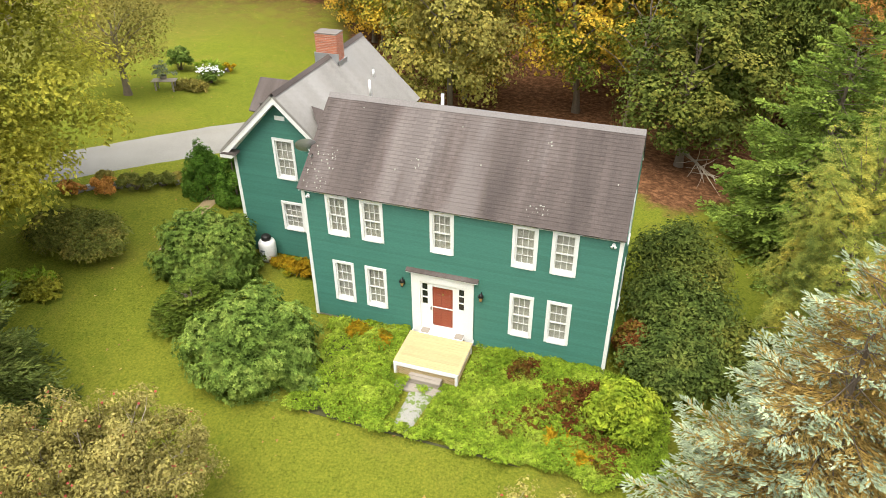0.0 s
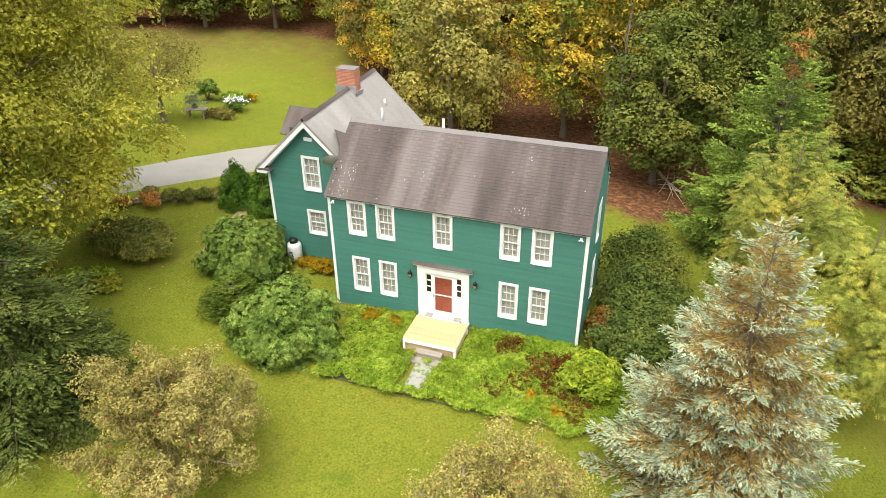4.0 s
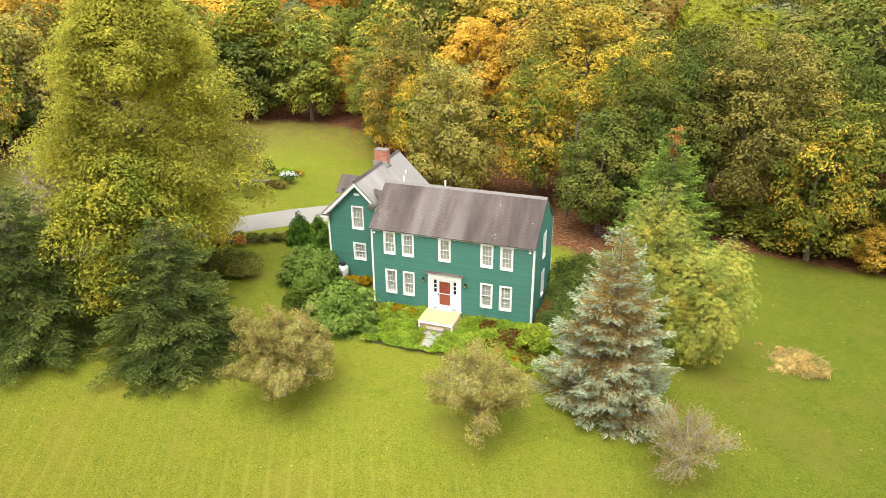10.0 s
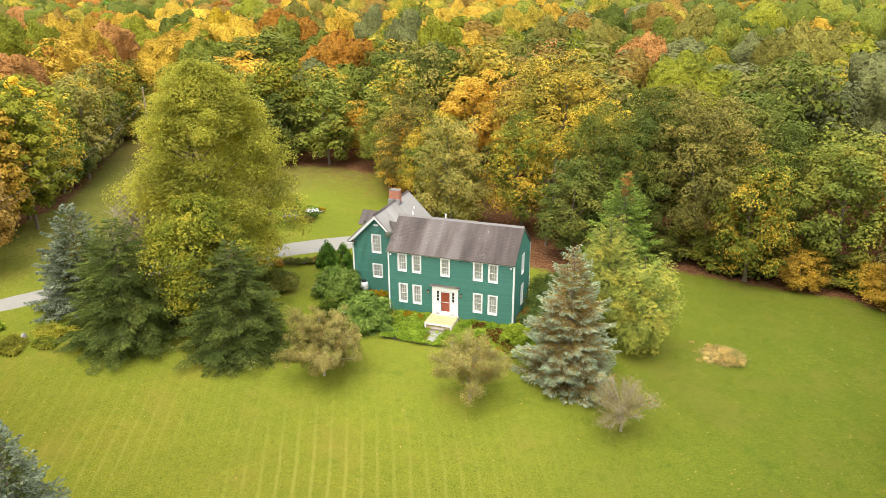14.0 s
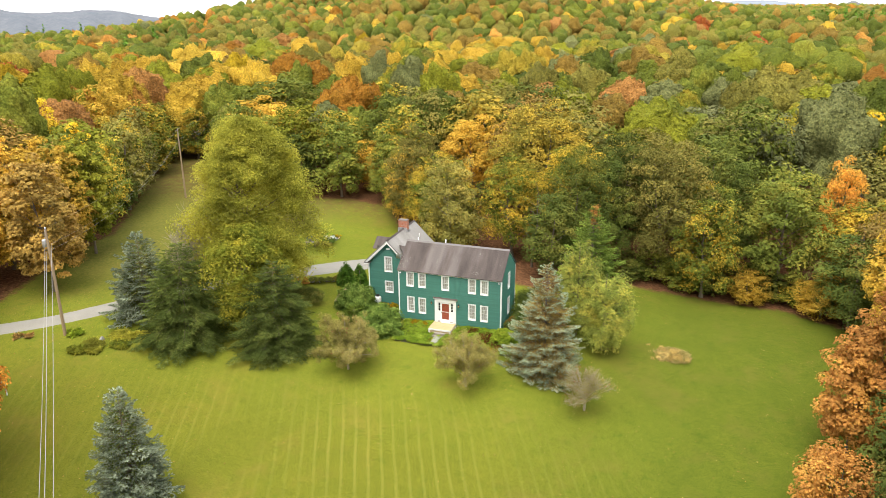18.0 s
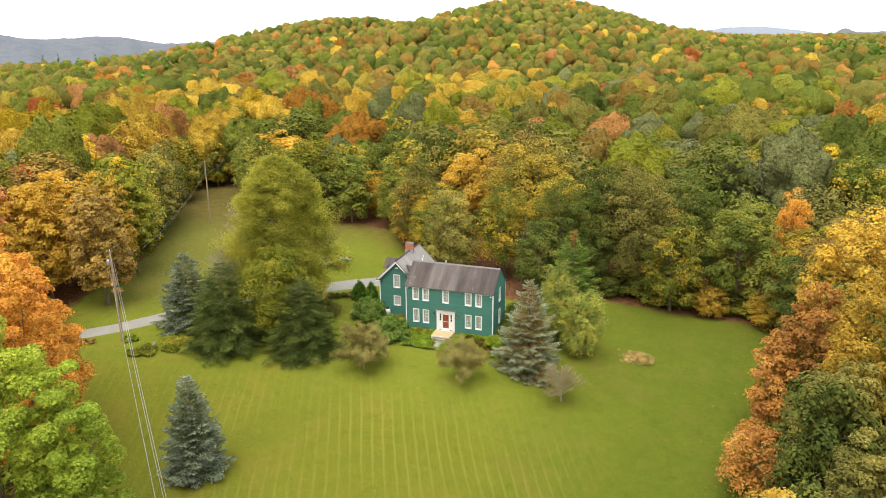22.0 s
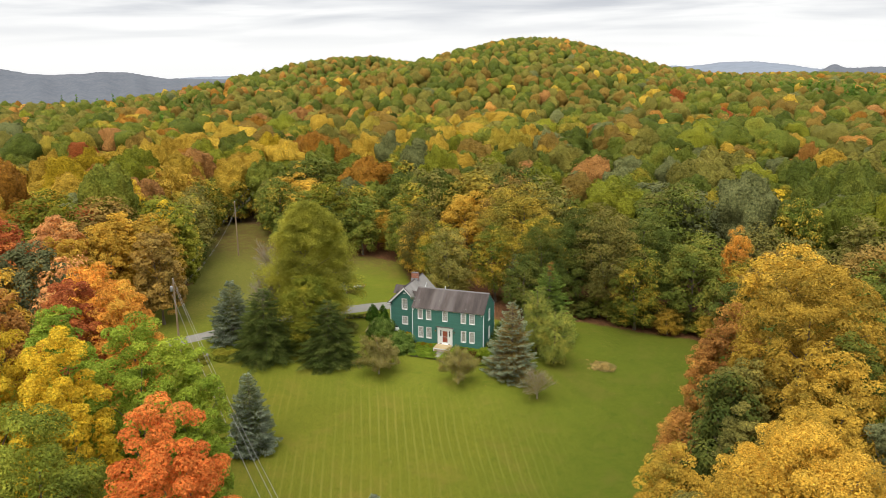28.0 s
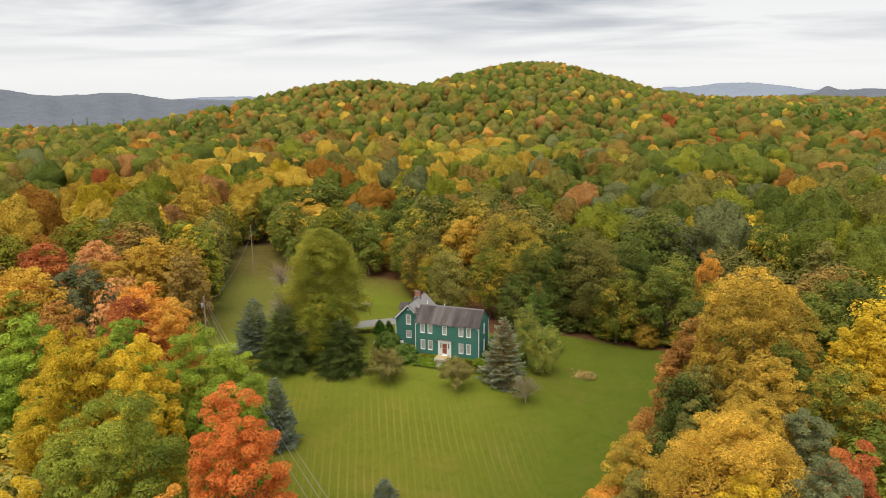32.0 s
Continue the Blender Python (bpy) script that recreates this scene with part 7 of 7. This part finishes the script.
# lamps beside the door
for x in (3.80, 6.80):
    lamp = thing("wall_lantern", Matrix.Translation((x, -0.03, 2.22)), "black metal wall lantern with amber glass", "lantern", "lanterns beside the door")
    link("bracket", boxes_mesh("bracket", [(-0.05, 0.05, -0.02, 0.02, 0.0, 0.22), (-0.012, 0.012, -0.14, 0.0, 0.30, 0.325), (-0.012, 0.012, -0.02, 0.0, 0.2, 0.325)], BLACK, 0.004), lamp)
    link("glass", lathe_mesh("glass", [(0.0, 0.02), (0.05, 0.03), (0.08, 0.22), (0.0, 0.22)], AMBER, 6), lamp, Matrix.Translation((0, -0.15, 0)))
    link("cap", lathe_mesh("cap", [(0.0, 0.22), (0.12, 0.22), (0.05, 0.31), (0.02, 0.34), (0.0, 0.36)], BLACK, 8), lamp, Matrix.Translation((0, -0.15, 0)))
    link("base", lathe_mesh("base", [(0.0, -0.03), (0.03, -0.02), (0.055, 0.03), (0.0, 0.03)], BLACK, 8), lamp, Matrix.Translation((0, -0.15, 0)))
# flood lights at the corners
for x, s in ((0.28, 1), (11.08, -1)):
    flood = thing("flood_light", Matrix.Translation((x, -0.05, 5.40)), "white twin flood light under the eave", "flood light", "corner flood lights")
    link("plate", lathe_mesh("plate", [(0.0, 0.0), (0.06, 0.0), (0.06, 0.03), (0.0, 0.03)], WHITE, 12), flood, Matrix.Rotation(radians(90), 4, "X"))
    for a in (-35, 35):
        link("lamp_head", lathe_mesh("lamp_head", [(0.0, 0.0), (0.022, 0.015), (0.026, 0.06), (0.05, 0.13), (0.046, 0.13), (0.0, 0.11)], WHITE, 12), flood, Matrix.Rotation(radians(a), 4, "Z") @ Matrix.Rotation(radians(115), 4, "X"))

# gas tank by the wing
tank = thing("gas_tank", Matrix.Translation((-3.75, 2.75, float(ground_height(-3.7, 2.7)))), "white upright gas tank with a dark cap", "gas tank")
link("body", lathe_mesh("body", [(0.0, 0.08), (0.30, 0.08), (0.37, 0.16), (0.38, 0.5), (0.38, 0.85), (0.34, 0.99), (0.20, 1.07), (0.0, 1.09)], WHITE, 28), tank)
link("foot_ring", lathe_mesh("foot_ring", [(0.26, 0.0), (0.29, 0.0), (0.29, 0.14), (0.26, 0.14)], OLDWOOD, 20), tank)
link("cap", lathe_mesh("cap", [(0.19, 1.02), (0.21, 1.04), (0.21, 1.22), (0.15, 1.28), (0.0, 1.29)], BLACK, 20), tank)
link("label_plate", boxes_mesh("label_plate", [(-0.09, 0.09, -0.385, -0.378, 0.62, 0.70)], surface("grey_label", (0.15, 0.17, 0.2), (0.2, 0.22, 0.25), 5, 0.6, 0)), tank)

# satellite dish on the corner of the roof
dish = thing("satellite_dish", Matrix.Translation((0.18, 0.85, 6.02)), "grey satellite dish on a tripod mast at the roof corner", "satellite dish")
v, f = tube_arrays([(0, 0, z) for z in (0, 0.03, 0.07, 0.12)], [0.02, 0.20, 0.32, 0.42], 24)
v2, f2 = tube_arrays([(0, 0, z - 0.012) for z in (0.12, 0.07, 0.03, 0)], [0.42, 0.32, 0.20, 0.02], 24)
link("reflector", mesh_np("reflector", *join_arrays([(v, f), (v2, f2)]), ZINC, True), dish, Matrix.Translation((-0.42, 0.25, 0.62)) @ Matrix.Rotation(radians(205), 4, "Z") @ Matrix.Rotation(radians(58), 4, "X"))
link("mast", mesh_np("mast", *tube_arrays([(0, 0, -0.2), (0, 0.05, 0.35), (-0.3, 0.2, 0.6)], [0.025, 0.025, 0.025], 8), ZINC, True), dish)
link("feed_arm", mesh_np("feed_arm", *tube_arrays([(-0.35, 0.2, 0.45), (0.0, -0.2, 0.5), (0.16, -0.38, 0.72)], [0.018, 0.018, 0.03], 6), ZINC, True), dish)
link("strut", mesh_np("strut", *tube_arrays([(0.0, 0.0, 0.3), (0.35, -0.15, -0.02)], [0.014, 0.014], 6), ZINC, True), dish)
link("strut", mesh_np("strut", *tube_arrays([(0.0, 0.0, 0.3), (0.3, 0.4, 0.45)], [0.014, 0.014], 6), ZINC, True), dish)

# back lawn: bench, flowers, shrub
bench = thing("picnic_table", Matrix.Translation((-21.7, 19.6, float(ground_height(-21.7, 19.6)))) @ Matrix.Rotation(radians(20), 4, "Z"), "weathered grey wooden picnic table on the back lawn", "table")
for k in range(5):
    link("top_board", boxes_mesh("top_board", [(-0.85, 0.85, -0.36 + k * 0.145, -0.225 + k * 0.145, 0.70, 0.74)], OLDWOOD, 0.006), bench)
for x in (-0.6, 0.6):
    for y in (-0.28, 0.28):
        link("leg", boxes_mesh("leg", [(x - 0.05, x + 0.05, y - 0.06, y + 0.06, -0.05, 0.70)], OLDWOOD, 0.01), bench)
planter = thing("potted_plant", Matrix.Translation((-21.9, 19.8, float(ground_height(-21.7, 19.6)) + 0.74)), "grey-leaved potted plant on the picnic table", "plant")
link("pot", lathe_mesh("pot", [(0.0, 0.0), (0.2, 0.0), (0.26, 0.25), (0.22, 0.25), (0.0, 0.22)], OLDWOOD, 16), planter)
rng = np.random.default_rng(3)
link("foliage", mesh_np("foliage", *leaf_cards(rng, rng.normal(size=(20, 3)) * 0.3 + [0, 0, 0.55], np.full(20, 0.2), 30, 0.07), LEAF["bluedark"]), planter)
shrub("lilac", -23.9, 24.2, 1.2, 1.1, 2.1, LEAF["rhododendron"], "dark green rounded shrub on the back lawn", 81, 0.09, 40, 70)
shrub("daylily", -21.6, 24.6, 1.1, 0.9, 1.0, LEAF["cover"], "yellow-green daylilies in the back bed", 82, 0.12, 24, 60, "flowers", long=2.0)
shrub("rudbeckia", -20.6, 25.6, 0.8, 0.6, 0.9, LEAF["yellowbloom"], "orange-yellow flowers in the back bed", 83, 0.07, 18, 50, "flowers")
phlox = shrub("phlox", -20.2, 22.7, 1.1, 0.8, 1.2, LEAF["rhododendron"], "white flowering phlox clump in the back bed", 84, 0.09, 30, 60, "flowers")
rng = np.random.default_rng(9)
blooms = np.stack([rng.normal(size=90) * 0.5, rng.normal(size=90) * 0.35, rng.uniform(0.85, 1.15, 90)], 1)
link("blossom", mesh_np("blossom", *leaf_cards(rng, blooms, np.full(90, 0.07), 10, 0.045, up=1.0), WHITE), phlox)
shrub("daylily", -20.4, 20.6, 1.5, 0.8, 0.7, LEAF["olive"], "low yellowing daylilies edging the back bed", 85, 0.10, 30, 60, "flowers", long=2.0)
ROCK = surface("grey_field_stone", (0.20, 0.19, 0.18), (0.36, 0.34, 0.31), 2.5, 0.9, 0.5, 14)


def field_stone(x, y, s, seed, group="stones of the garden wall"):
    rng = np.random.default_rng(seed)
    bm = bmesh.new()
    bmesh.ops.create_icosphere(bm, subdivisions=2, radius=1)
    for v in bm.verts:
        q = noise.noise(v.co * 1.4 + Vector((seed * 7.1, 0, 0)))
        v.co = Vector((v.co.x * s[0], v.co.y * s[1], v.co.z * s[2])) * (1 + 0.35 * q)
    me = bpy.data.meshes.new("field_stone")
    bm.to_mesh(me)
    bm.free()
    me.materials.append(ROCK)
    ob = link("field_stone", me, None, Matrix.Translation((x, y, float(ground_height(x, y)) + s[2] * 0.4)) @ Matrix.Rotation(rng.random() * 6, 4, "Z"))
    return tagged(ob, "flat grey field stone of the low garden wall", "stone", group)


rng = np.random.default_rng(15)
for k in range(16):
    u = k / 15
    field_stone(-16.6 + 5.0 * u + rng.normal() * 0.12, 5.0 + 3.0 * u + rng.normal() * 0.12, (rng.uniform(0.28, 0.5), rng.uniform(0.2, 0.3), rng.uniform(0.12, 0.2)), 40 + k)
for k, (x, y, r, c) in enumerate(((-16.2, 4.6, 0.7, "rust"), (-14.9, 5.4, 0.9, "rust"), (-13.6, 6.2, 0.9, "dull"), (-12.6, 7.0, 0.8, "dull"), (-11.6, 7.7, 0.7, "olive"), (-15.4, 6.2, 0.6, "olive"))):
    shrub("sedum", x, y, r * 1.3, r * 0.9, 0.85, LEAF[c], "low browning perennial along the garden wall", 90 + k, 0.07, 22, 60, "plant", "perennials along the wall")

# west garden by the road
shrub("daylily", -25.2, -13.6, 1.5, 1.0, 0.9, LEAF["willow"], "yellowing perennial clump in the west bed", 110, 0.12, 30, 60, "plant", "west bed perennials", long=1.8)
for k, (x, y, r) in enumerate(((-23.6, -12.6, 1.0), (-24.4, -14.8, 0.9), (-26.9, -15.6, 1.0), (-27.6, -17.2, 0.8))):
    shrub("daylily", x, y, r * 1.3, r, 0.7, LEAF["maple" if k % 2 else "willow"], "yellowing perennial clump in the west bed", 115 + k, 0.09, 30, 50, "plant", "west bed perennials", long=1.8)
shrub("daylily", -26.3, -16.6, 1.3, 0.8, 0.6, LEAF["willow"], "low yellowing perennials in the west bed", 111, 0.10, 26, 60, "plant", "west bed perennials", long=1.8)
shrub("daylily", -30.6, -14.4, 1.1, 0.9, 0.6, LEAF["brightbush"], "bright green clump beside the driveway", 112, 0.10, 16, 60, "plant", "west bed perennials", long=1.8)
shrub("daylily", -35.4, -16.6, 1.3, 0.8, 0.4, LEAF["dryleaf"], "dry grass tuft beside the driveway", 113, 0.10, 14, 50, "plant", "west bed perennials", long=1.8)
field_stone(-26.6, -14.9, (0.3, 0.25, 0.45), 77, "stone in the west bed")

# heap of cut stems on the east lawn
heap = thing("brush_heap", Matrix.Translation((28.2, 4.7, float(ground_height(28.2, 4.7)))) @ Matrix.Diagonal((1.3, 1.3, 1.1, 1)), "low heap of dry tan stalks and grass clippings", "brush heap")
rng = np.random.default_rng(33)
stalks = []
for k in range(520):
    a, d = rng.random() * 6.283, 1.75 * math.sqrt(rng.random())
    b = np.array([math.cos(a) * d, math.sin(a) * d * 0.8, 0.28 * (1 - (d / 1.9) ** 2) * rng.random() + 0.02])
    w = rng.normal(size=3) * [1, 1, 0.25]
    w /= np.linalg.norm(w)
    ln = rng.uniform(0.3, 0.75)
    stalks.append(tube_arrays([b - w * ln / 2, b + [0, 0, 0.05], b + w * ln / 2], [0.012, 0.014, 0.006], 3))
link("stalk", mesh_np("stalk", *join_arrays(stalks), surface("dry_straw", (0.23, 0.17, 0.05), (0.36, 0.27, 0.085), 3, 0.9, 0.1, 20)), heap)
rng = np.random.default_rng(34)
link("grass_blade", mesh_np("grass_blade", *leaf_cards(rng, rng.normal(size=(60, 3)) * [0.8, 0.6, 0.05] + [0, 0, 0.12], np.full(60, 0.2), 20, 0.11, long=2.0, tri=False, narrow=0.15), LEAF["dry"]), heap)

# power line
POLEWOOD = surface("pale_pole_wood", (0.25, 0.175, 0.105), (0.36, 0.265, 0.165), 1.2, 0.9, 0.3, 12, stretch=(4, 4, 0.3))
poles = [(-31.4, -14.9, 11.5), (-58.2, 38.6, 12.0), (30, -73.5, 11.0), (-88, 97, 12.5)]
for k, (x, y, top) in enumerate(poles):
    z = float(ground_height(x, y))
    p = thing("utility_pole", Matrix.Translation((x, y, z)), "bare wooden utility pole carrying cables", "utility pole", "utility poles")
    link("pole", mesh_np("pole", *tube_arrays([(0, 0, -0.3), (0.02, 0, (top - z) * 0.5), (0, 0, top - z)], [0.17, 0.14, 0.11], 12), POLEWOOD, True), p)
    link("insulator", lathe_mesh("insulator", [(0.0, 0.0), (0.05, 0.0), (0.07, 0.06), (0.05, 0.14), (0.0, 0.16)], WHITE, 10), p, Matrix.Translation((0, 0, top - z)))
    if k == 0:
        link("transformer", lathe_mesh("transformer", [(0.0, 0.0), (0.2, 0.02), (0.21, 0.3), (0.21, 0.7), (0.16, 0.78), (0.0, 0.8)], ZINC, 18), p, Matrix.Translation((-0.33, -0.1, top - z - 1.9)))
        link("bracket", boxes_mesh("bracket", [(-0.2, 0.0, -0.12, -0.06, top - z - 1.5, top - z - 1.4)], ZINC), p)
CABLE = surface("weathered_cable", (0.26, 0.25, 0.235), (0.36, 0.345, 0.325), 2, 0.7, 0)
for a, b in ((2, 0), (0, 1), (1, 3)):
    for dz, sag, r, lift in ((0.1, 1.6, 0.016, 0), (-1.6, 1.9, 0.019, 0.2), (-2.4, 2.0, 0.02, -0.2)):
        r = r if a == 2 else 0.4 * r
        pa, pb = (np.array((poles[i][0] + lift, poles[i][1] + lift, poles[i][2] + dz)) for i in (a, b))
        u = np.linspace(0, 1, 25)[:, None]
        path = pa * (1 - u) + pb * u - [0, 0, 1] * (4 * sag * u * (1 - u))
        tagged(link("power_cable", mesh_np("power_cable", *tube_arrays(path, np.full(25, r), 5), CABLE, True)), "thin overhead cable slung between utility poles", "cable", "overhead cables")

# sign board by the road
post = thing("yard_sign", Matrix.Translation((-28.4, -25.2, float(ground_height(-28.4, -25.2)))) @ Matrix.Rotation(radians(12), 4, "Z"), "white hanging yard sign on a post", "sign")
link("post", boxes_mesh("post", [(0.55, 0.65, -0.05, 0.05, -0.1, 1.75)], WHITE, 0.01), post)
link("arm", boxes_mesh("arm", [(-0.45, 0.72, -0.04, 0.04, 1.55, 1.63)], WHITE, 0.01), post)
link("board", boxes_mesh("board", [(-0.38, 0.42, -0.015, 0.015, 0.85, 1.45)], surface("pale_sign_board", (0.62, 0.64, 0.66), (0.72, 0.73, 0.75), 3, 0.5, 0), 0.004), post)

# grey dead wood at the edge of the woods
for k, (x, y, h) in enumerate(((12.6, 24.5, 14), (9.6, 23.5, 15))):
    rng = np.random.default_rng(120 + k)
    t = thing("dead_tree", Matrix.Translation((x, y, float(ground_height(x, y)))), "grey leafless dead tree standing at the woods' edge", "tree", "dead trees")
    link("trunk", mesh_np("trunk", *wood_arrays(rng, h, 3.6, 0.3, 14, 0.12), BARK, True), t)
rng = np.random.default_rng(131)
t = thing("fallen_branch", Matrix.Translation((13.6, 20.8, float(ground_height(13.6, 20.8)) + 0.35)) @ Matrix.Rotation(radians(14), 4, "Z") @ Matrix.Rotation(radians(81), 4, "X"), "pale grey fallen limb with twigs lying on leaf litter", "branch")
link("limb", mesh_np("limb", *wood_arrays(rng, 6.5, 1.5, 0.25, 16, 0.09), TWIG, True), t)

# rear deck rail that shows past the corner
rail = thing("porch_rail", Matrix.Translation((10.5, 6.1, 0)), "white porch railing behind the house corner", "railing")
for k in range(5):
    link("baluster", boxes_mesh("baluster", [(0.1 + 0.16 * k, 0.15 + 0.16 * k, 0.0, 0.05, 1.45, 2.25)], WHITE), rail)
link("handrail", boxes_mesh("handrail", [(-0.2, 0.9, -0.03, 0.08, 2.25, 2.33)], WHITE, 0.01), rail)
link("post", boxes_mesh("post", [(0.8, 0.9, -0.02, 0.08, -0.5, 2.25)], WHITE, 0.01), rail)
link("bottom_rail", boxes_mesh("bottom_rail", [(0.0, 0.8, 0.0, 0.05, 1.39, 1.45)], WHITE), rail)

# fallen leaves on the lawn
rng = np.random.default_rng(55)
fx, fy = rng.uniform(-45, 44, 16000), rng.uniform(-50, 45, 16000)
d = edge_distance(fx, fy, LAWN)
keep = (d > 0) & (rng.random(16000) < 0.17 + 0.85 * np.exp(-d / 5)) & ~((fx > -5.4) & (fx < 11.8) & (fy > -0.4) & (fy < 11.5))
c = np.stack([fx[keep], fy[keep], ground_height(fx[keep], fy[keep]) + 0.03], 1)
v, f = leaf_cards(rng, c, np.full(len(c), 0.02), 1, 0.06, 1, 1.5, 0.2)
tagged(link("fallen_leaves", mesh_np("fallen_leaves", v, f, LEAF["dryleaf"])), "scattered dry fallen leaves on the lawn", "leaves", kind="stuff")

# a neighbour's house deep in the woods
lodge = thing("distant_house", Matrix.Translation((12, 242, float(ground_height(12, 242)))) @ Matrix.Rotation(radians(-14), 4, "Z"), "pale house half hidden by autumn woods", "house")
link("wall", boxes_mesh("wall", [(-6, 6, -3.5, 3.5, -0.5, 5.2)], WHITE), lodge)
for q in (-1, 1):
    link("roof_slope", prism_mesh("roof_slope", [(q * 4.0, 5.0), (0, 8.2), (0, 8.45), (q * 4.1, 5.2)], "x", -6.4, 6.4, ROOF_GREY), lodge)
link("gable", prism_mesh("gable", [(-3.5, 5.2), (0, 8.1), (3.5, 5.2)], "x", -5.95, 5.95, WHITE), lodge)
for x in (-4, -1.4, 1.4, 4):
    link("window", boxes_mesh("window", [(x - 0.45, x + 0.45, -3.56, -3.5, 3.1, 4.5)], DARK_GLASS), lodge)

# far hills, with the haze of distance put into their base colours
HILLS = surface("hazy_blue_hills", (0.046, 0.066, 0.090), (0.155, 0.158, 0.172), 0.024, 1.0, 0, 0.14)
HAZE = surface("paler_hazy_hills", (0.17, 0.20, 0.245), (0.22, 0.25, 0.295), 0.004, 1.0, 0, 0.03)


def ridge(dist, crest_deg, crest_z, mat, seed, label):
    """A long ridge at a distance, with a rolling crest and spurs that run down to the valley."""
    deg = np.linspace(crest_deg[0], crest_deg[-1], 240)
    a = np.radians(deg)
    soft = np.convolve(np.pad(np.interp(deg, crest_deg, crest_z), 5, mode="edge"), np.ones(11) / 11, "valid")
    crest = soft + np.array([2.2 * noise.noise((q * 1.3, seed, 2)) + 1.4 * noise.noise((q * 6.0, seed, 5)) for q in deg])
    rows = []
    for u, w in ((0.42, 0.0), (0.6, 0.03), (0.74, 0.12), (0.82, 0.32), (0.88, 0.55), (0.93, 0.75), (0.97, 0.92), (1.0, 1.0), (1.06, 0.5)):
        x, y = 40 - np.sin(a) * dist * u, -105 + np.cos(a) * dist * u
        low = ground_height(x, y) + 4
        spur = np.array([noise.noise((q * 0.8 + 0.8 * u, u * 0.8, seed)) for q in deg]) * 44 * w * (1 - w) * 2
        rows.append(np.stack([x, y, low + (crest - low) * w + spur], 1))
    v, n = np.concatenate(rows), len(deg)
    i, j = np.meshgrid(np.arange(len(rows) - 1), np.arange(n - 1), indexing="ij")
    f = np.stack([i * n + j, i * n + j + 1, (i + 1) * n + j + 1, (i + 1) * n + j], -1).reshape(-1, 4)
    tagged(link("backdrop", mesh_np("backdrop", v, f, mat, True)), label, "hills", kind="structure")


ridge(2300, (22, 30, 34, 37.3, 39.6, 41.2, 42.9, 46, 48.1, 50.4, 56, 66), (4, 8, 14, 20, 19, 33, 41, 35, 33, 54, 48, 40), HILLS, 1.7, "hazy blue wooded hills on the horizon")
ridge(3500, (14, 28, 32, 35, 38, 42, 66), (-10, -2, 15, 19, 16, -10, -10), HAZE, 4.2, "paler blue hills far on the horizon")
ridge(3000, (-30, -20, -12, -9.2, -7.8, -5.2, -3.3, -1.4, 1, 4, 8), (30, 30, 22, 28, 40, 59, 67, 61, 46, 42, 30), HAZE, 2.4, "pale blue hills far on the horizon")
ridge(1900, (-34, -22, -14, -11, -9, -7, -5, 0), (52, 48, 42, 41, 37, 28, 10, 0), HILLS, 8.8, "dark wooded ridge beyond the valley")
